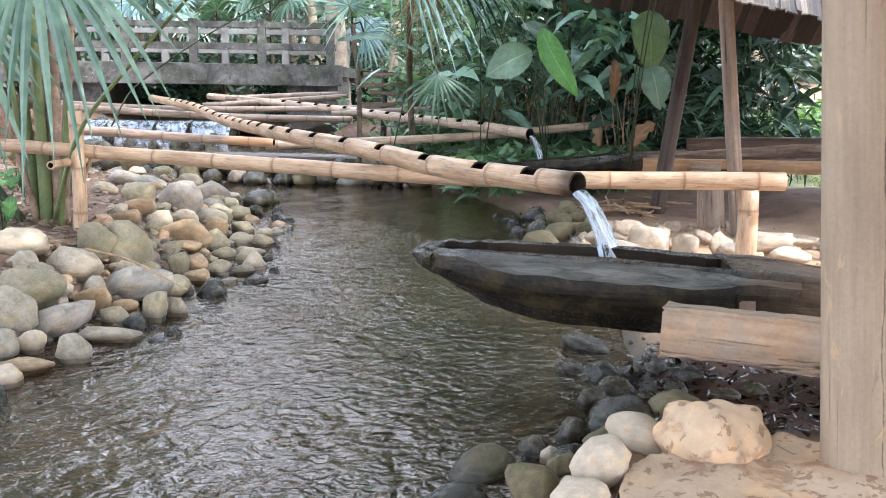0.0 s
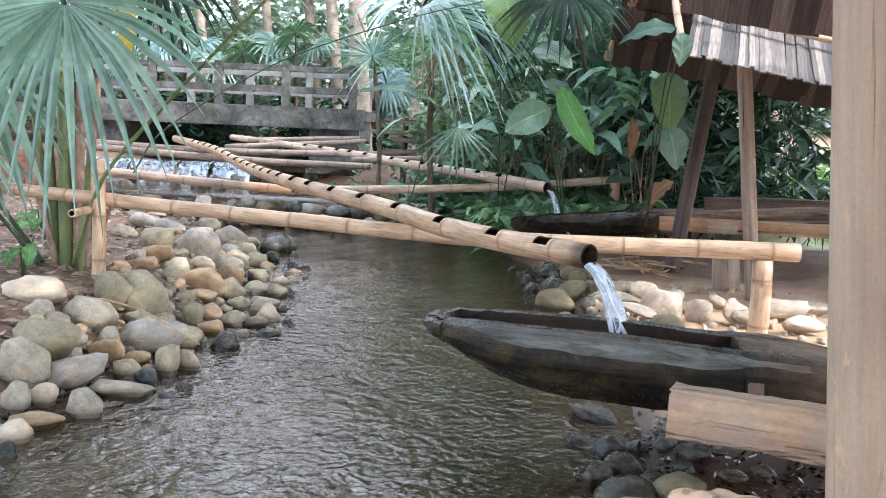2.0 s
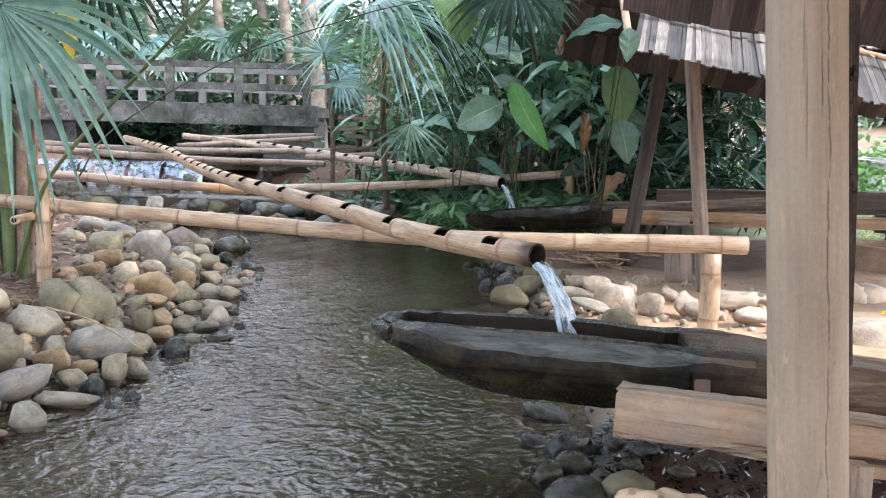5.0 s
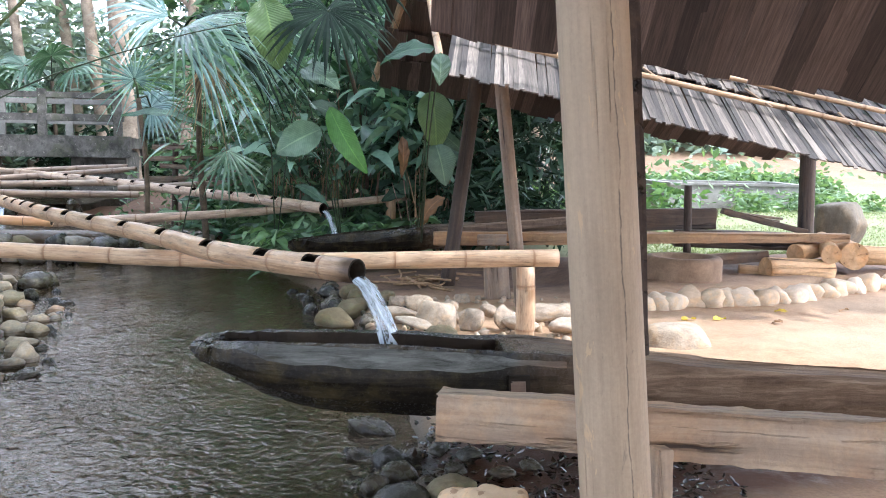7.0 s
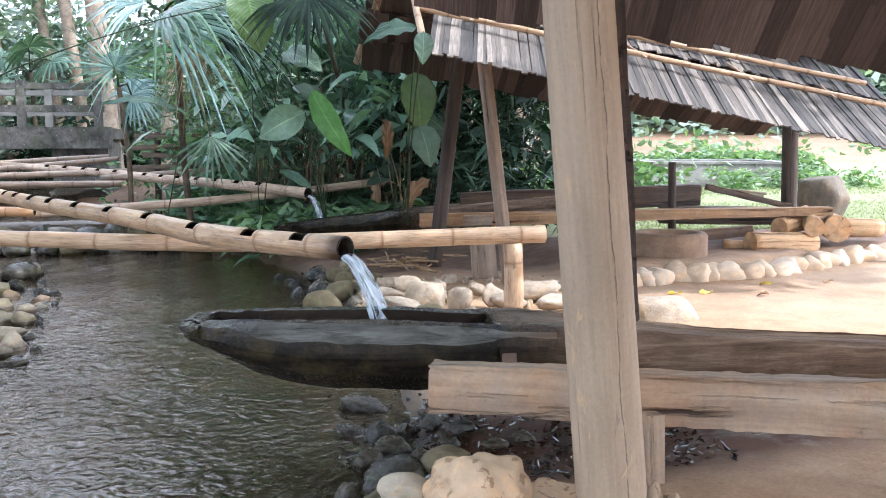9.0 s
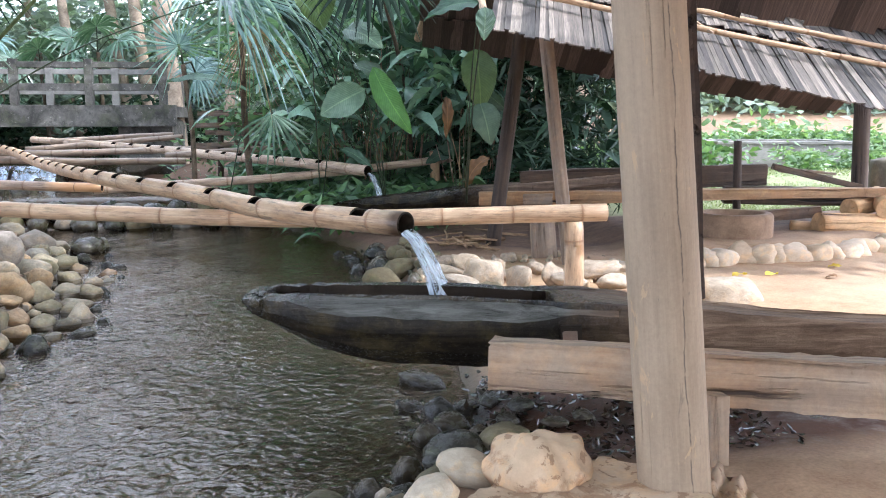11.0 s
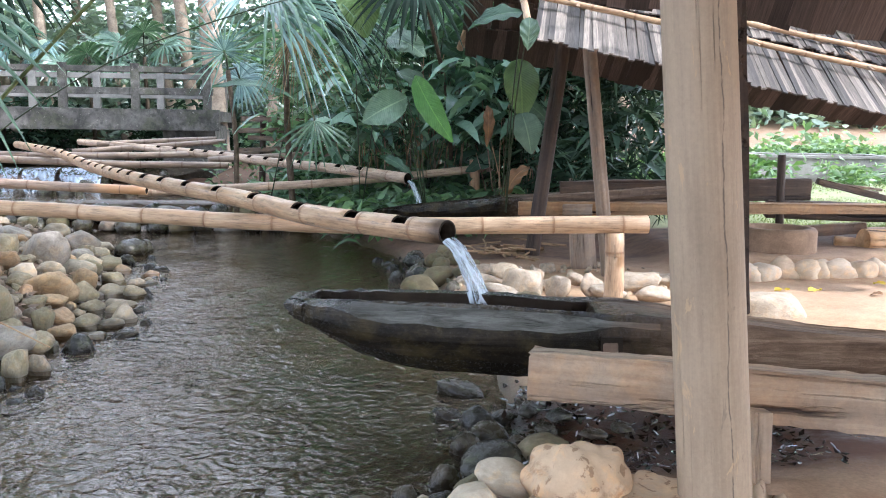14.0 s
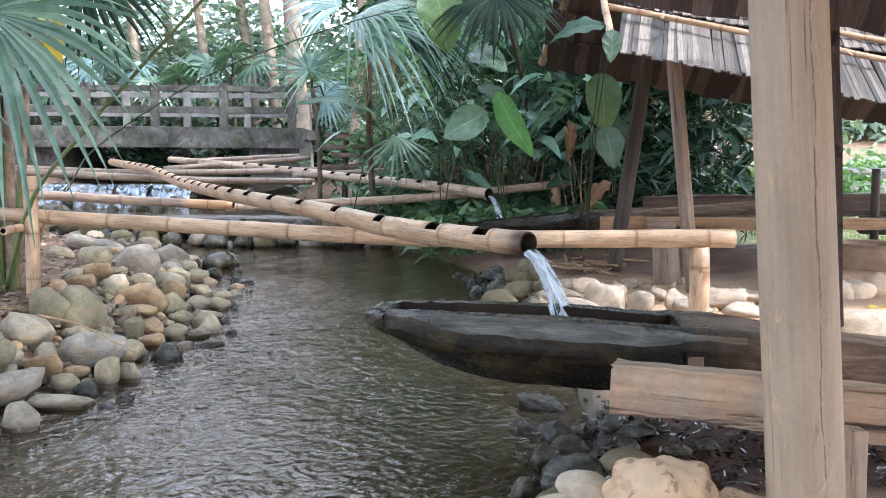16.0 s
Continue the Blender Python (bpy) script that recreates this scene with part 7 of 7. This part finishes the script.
stuff("shrub", leaf_cloud("shrub", shrubs, 0.34, PALE_GREEN, 20, slim=0.5), "sunlit shrubs beyond the lawn", "shrubs")
hill = keep(clumps(17, (8, 45, 34, 46, 1.5, 7), 800, 46, 0.9), lambda x, y, z: z > ground_z(x, y))
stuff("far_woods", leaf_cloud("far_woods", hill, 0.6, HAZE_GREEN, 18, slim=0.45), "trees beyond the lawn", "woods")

g = np.random.default_rng(31)
lx, ly = g.uniform(-6.0, -1.9, 5200), g.uniform(4.5, 12.0, 5200)
ok = lx < np.interp(ly, LEFT_Y, LEFT_X) - 0.55
lit = np.stack([lx, ly, ground_z(lx, ly) + g.uniform(0.005, 0.04, 5200)], 1)[ok]
stuff("leaf_litter", leaf_cloud("leaf_litter", lit, 0.085, LITTER, 32, slim=0.6, flat=0.12, hang=0.0, lie=True), "dry brown fallen leaves on the bank", "fallen leaves")
wx, wy = g.uniform(0.6, 2.1, 1500), g.uniform(3.35, 4.7, 1500)
wet = np.stack([wx, wy, ground_z(wx, wy) + g.uniform(0.002, 0.03, 1500)], 1)[wx > np.interp(wy, RIGHT_Y, RIGHT_X) - 0.05]
stuff("wet_litter", leaf_cloud("wet_litter", wet, 0.045, WET_LITTER, 34, slim=0.55, flat=0.3, hang=0.0, lie=True), "black wet leaves and twigs below the trough", "fallen leaves")
gx, gy = g.uniform(4.6, 16.0, 48000), 11.5 + 10 * g.random(48000) ** 1.6
ok = (gx - 4.2 > 0.0) & (gy > 9.3 + 0.25 * np.maximum(0, gx - 7)) & (gx + gy > 15.6)
lawn = np.stack([gx, gy, ground_z(gx, gy)], 1)[ok]
stuff("lawn", leaf_cloud("lawn", lawn, 0.055, GRASS, 33, slim=0.2, flat=0.5, hang=-0.9), "short sunlit lawn grass", "grass")
for k, (x, y) in enumerate(((3.63, 7.2), (3.92, 7.19), (4.68, 7.5), (4.3, 6.9), (5.4, 7.6))):
    t = part("fallen_leaf", blade_mesh("fallen_leaf", (x, y, float(ground_z(x, y)) + 0.012), (x + 0.13, y + g.uniform(-0.05, 0.05), float(ground_z(x, y)) + 0.016), 0.07, (0, 0, 1), YELLOW if k < 3 else BROAD_DRY, bow=0.03, ripple=0.003, seed=k))
    tagged(t, "yellow fallen leaf on the sandy ground", "leaf", "leaves on the sand")

# ---- twigs swept up on the bank behind the spout ----
tv, tf = [], []
for k in range(38):
    cx, cy = g.normal(1.8, 0.25), g.normal(9.6, 0.3)
    an, ln, r = g.uniform(0, 3.14), g.uniform(0.2, 0.5), g.uniform(0.006, 0.014)
    ax, up_ = Vector((math.cos(an), math.sin(an), g.normal(0, 0.12))).normalized(), Vector((0, 0, 1))
    sd_ = ax.cross(up_).normalized()
    o, base_z = len(tv), float(ground_z(cx, cy)) + g.uniform(0.01, 0.09)
    for e in (-0.5, 0.0, 0.5):
        c0 = Vector((cx, cy, base_z)) + ax * ln * e + sd_ * (0.02 if e == 0 else 0)
        tv += [tuple(c0 + (sd_ * math.cos(q) + up_ * math.sin(q)) * r) for q in (0, 1.26, 2.51, 3.77, 5.03)]
    tf += [(o + i * 5 + j, o + i * 5 + (j + 1) % 5, o + i * 5 + 5 + (j + 1) % 5, o + i * 5 + 5 + j) for i in (0, 1) for j in range(5)]
stuff("twigs", mesh_of("twigs", tv, tf, STEM), "heap of dry brown twigs on the bank", "twigs")

for pts in ([(-2.36, 5.75, 0.33), (-2.0, 5.55, 0.30), (-1.55, 5.2, 0.2)], [(-3.1, 5.95, 0.36), (-2.85, 5.92, 0.34), (-2.55, 5.98, 0.33)]):
    t = thing("twig", pts[0], "thin brown twig lying across the stones", "twig", "twigs on the bank")
    part("stem", stem_mesh("stem", pts, 0.008, 0.004, STEM, seg=6, step=0.06, rough=0.1), t)

# ---- canes and trees ----
for k in range(54):
    x, y = (g.uniform(0.7, 1.6) if k % 2 else g.uniform(2.05, 3.5)), g.uniform(12.45, 13.2)
    z1 = g.uniform(1.2, 2.6)
    t = thing("cane", (x, y, 0.15), "thin brown upright cane in the thicket", "cane", "thicket canes")
    part("stem", stem_mesh("stem", [(x, y, 0.15), (x + g.normal(0, 0.06), y, z1 * 0.5), (x + g.normal(0, 0.22), y + g.normal(0, 0.1), z1)], g.uniform(0.006, 0.013), 0.005, STEM if k % 3 else STEM_GREEN, seg=6, step=0.25), t)


def tree(x, y, h, r, lean, seed, crown=True, label="slender pale-barked tree behind the bridge"):
    g = np.random.default_rng(seed)
    z = float(ground_z(x, y)) - 0.1
    t = thing("tree", (x, y, z), label, "tree", "trees behind the bridge")
    top = (x + lean, y + g.normal(0, 0.2), z + h)
    part("trunk", stem_mesh("trunk", [(x, y, z), (x + 0.35 * lean + g.normal(0, 0.08), y, z + h * 0.4), (x + 0.7 * lean, y, z + h * 0.72), top], r, r * 0.45, BARK, seg=12, step=0.25, rough=0.05), t)
    for k in range(4):
        s = g.uniform(0.5, 0.9)
        o = Vector((x + lean * s, y, z + h * s))
        part("limb", stem_mesh("limb", [tuple(o), tuple(o + Vector((g.normal(0, 0.5), g.normal(0, 0.4), 0.6))), tuple(o + Vector((g.normal(0, 1.1), g.normal(0, 0.9), 1.4)))], r * 0.4, r * 0.12, BARK, seg=7, step=0.3), t)
    if crown:
        p = clumps(seed + 1, (top[0] - 1.6, top[0] + 1.6, top[1] - 1.4, top[1] + 1.4, top[2] - 1.0, top[2] + 1.3), 11, 34, 0.3)
        part("crown", leaf_cloud("crown", p, 0.22, GREEN_LIGHT, seed + 2, slim=0.4), t)


for k, (x, y, h, r, lean) in enumerate(((-7.6, 23.0, 13.0, 0.12, -1.4), (-6.6, 22.4, 12.5, 0.14, -0.9), (-6.0, 24.5, 13.5, 0.13, -2.0), (-4.9, 22.6, 13.0, 0.13, -1.8), (-3.9, 23.5, 13.5, 0.15, -1.8), (-3.2, 22.0, 13.0, 0.16, -1.4), (-9.8, 24.0, 12.5, 0.13, 0.6), (-1.6, 21.0, 6.0, 0.13, 0.4))):
    tree(x, y, h, r, lean, 400 + 7 * k)
tree(-2.55, 20.5, 11.0, 0.24, -0.6, 480, label="thick tan tree trunk at the bridge's end")
for k, (x, y, z) in enumerate(((-9.0, 22.0, 2.5), (-7.2, 22.3, 3.0), (-5.6, 21.8, 2.6), (-8.2, 23.2, 3.4), (-4.4, 21.9, 3.1), (-10.5, 22.4, 3.2))):
    palm("fan_palm", (x, y + 0.4, 1.2), [((x + dx, y + dy, z + dz), (dx, dy, dz), (0, -0.6, 0.8), 0.75, 20, 150, 0.5) for dx, dy, dz in ((0.5, -0.3, 0.15), (-0.5, -0.2, 0.2), (0.1, -0.5, 0.4))], "pale green fan palm growing behind the bridge", FAN_BLUE if k % 2 else FAN, trunk=([(x, y + 0.4, 0.9), (x, y + 0.2, 0.5 * z + 0.5), (x, y, z - 0.1)], 0.05, 0.04), seed=500 + 5 * k)

# an unseen tree added over the near shelter, so that its crown shades the stream
shade = thing("tree", (7.2, -1.2, 0.1), "unseen shade tree added behind the near shelter", "tree")
part("trunk", stem_mesh("trunk", [(7.2, -1.2, 0.0), (6.9, -0.6, 2.6), (6.0, 0.6, 4.6), (5.0, 1.8, 6.4)], 0.3, 0.14, BARK, seg=14, step=0.25, rough=0.05), shade)
for a, b in (((6.4, 0.1, 3.8), (3.4, 1.4, 6.6)), ((6.0, 0.6, 4.6), (4.6, 4.2, 6.8)), ((6.6, -0.2, 3.3), (6.4, 3.2, 6.5))):
    part("limb", stem_mesh("limb", [a, tuple((Vector(a) + Vector(b)) / 2 + Vector((0, 0, 0.5))), b], 0.12, 0.04, BARK, seg=8, step=0.3), shade)
part("crown", leaf_cloud("crown", clumps(91, (-0.6, 7.0, -1.4, 5.6, 6.0, 8.0), 150, 60, 0.36), 0.26, GREEN, 92, slim=0.5), shade)
part("crown", leaf_cloud("crown", clumps(93, (6.5, 10.5, -4.0, 1.6, 5.6, 7.8), 85, 60, 0.36), 0.26, GREEN, 94, slim=0.5), shade)

# trees added to block light: their crowns close over the stream behind and beside the walk
for k, (x, y, h, lean, box) in enumerate(((-7.5, 4.0, 7.5, 0.8, (-9.5, -5.0, 0.5, 8.5)), (-6.0, -5.5, 7.5, 0.6, (-8.0, -0.5, -9.0, -0.5)), (2.5, -9.0, 7.5, -0.4, (-0.5, 7.0, -11.0, -3.0)), (-10.0, 12.5, 7.0, -0.5, (-13.5, -8.2, 9.0, 16.0)), (9.6, 8.0, 6.5, -1.4, (4.6, 9.2, 8.4, 12.2)), (5.2, 16.5, 7.5, -1.2, (0.6, 7.0, 14.0, 19.0)), (-11.5, 18.5, 7.5, 0.8, (-17.5, -9.6, 14.5, 21.0)), (3.3, 13.5, 7.5, -0.4, (-0.4, 7.0, 8.6, 12.2)), (-5.6, 9.5, 8.0, 1.5, (-5.5, 0.3, 1.0, 9.0)), (11.5, 5.0, 6.5, -1.0, (9.5, 11.3, 5.3, 7.6)))):
    z = float(ground_z(x, y)) - 0.1
    t = thing("tree", (x, y, z), "added tree whose spreading crown blocks sky light", "tree", "woodland trees")
    part("trunk", stem_mesh("trunk", [(x, y, z), (x + 0.3 * lean, y, z + 0.5 * h), (x + lean, y, z + h)], 0.24, 0.1, BARK, seg=12, step=0.3, rough=0.05), t)
    part("crown", leaf_cloud("crown", clumps(700 + k, (*box, (6.3, 6.3, 6.3, 6.3, 5.2, 4.2, 4.8, 6.6, 7.6, 5.6)[k], (9.5, 9.5, 9.5, 9.5, 7.4, 9.5, 10.5, 9.0, 10.0, 6.9)[k]), (330, 330, 330, 330, 230, 110, 330, 40, 200, 110)[k], 50, 0.42), 0.32, GREEN, 710 + k, slim=0.5), t)

# tall trees added beyond the bridge: their crowns frame the open sky that the water reflects
for x, y, h, lean, box, many in ((-0.4, 25.5, 12.0, 0.2, (-2.2, 3.5, 21.5, 26.5), 330), (-10.5, 25.5, 12.0, -0.3, (-14.5, -8.8, 21.5, 26.5), 300)):
    z = float(ground_z(x, y)) - 0.1
    t = thing("tree", (x, y, z), "added tree whose spreading crown blocks sky light", "tree", "woodland trees")
    part("trunk", stem_mesh("trunk", [(x, y, z), (x + 0.3 * lean, y, z + 0.5 * h), (x + lean, y, z + h)], 0.26, 0.1, BARK, seg=12, step=0.3, rough=0.05), t)
    part("crown", leaf_cloud("crown", clumps(int(800 + x), (*box, 5.6, 13.5), many, 50, 0.5), 0.36, GREEN, int(820 + x), slim=0.5), t)

# ---- the raised concrete bed on the lawn ----
bed = thing("planter_bed", (11.0, 19.5, 0.45), "long pale concrete raised bed full of leafy plants", "planter")
for name, p, q in (("front_wall", (8.8, 18.8, 0.70), (11.97, 18.7, 0.68)), ("back_wall", (8.9, 20.3, 0.72), (12.1, 20.2, 0.70)), ("end_wall", (8.86, 18.88, 0.70), (8.96, 20.22, 0.72)), ("end_wall", (11.94, 18.78, 0.68), (12.05, 20.12, 0.70))):
    part(name, timber_mesh(name, (Vector(q) - Vector(p)).length, 0.14, 0.5, 0.14, 0.5, CONCRETE_PALE, wob=0.003, seed=51, soft=0.05), bed, along(p, q))
    top = Vector((0, 0, 0.275))
    part("coping", timber_mesh("coping", (Vector(q) - Vector(p)).length + 0.1, 0.24, 0.05, 0.24, 0.05, CONCRETE_PALE, wob=0.002, seed=52, soft=0.1), bed, along(tuple(Vector(p) + top), tuple(Vector(q) + top)), "pale worn coping slab")
weeds = keep(clumps(57, (9.6, 13.5, 17.4, 18.4, 0.45, 0.75), 60, 40, 0.13), lambda x, y, z: z > ground_z(x, y))
stuff("weeds", leaf_cloud("weeds", weeds, 0.16, PALE_GREEN, 58, slim=0.4), "pale green weeds before the raised bed", "weeds")
plants = clumps(55, (8.0, 14.5, 20.9, 22.4, 0.8, 1.05), 120, 45, 0.14)
stuff("bed_plants", leaf_cloud("bed_plants", plants, 0.19, PALE_GREEN, 56, slim=0.6), "bright green leafy plants behind the bed", "plants")
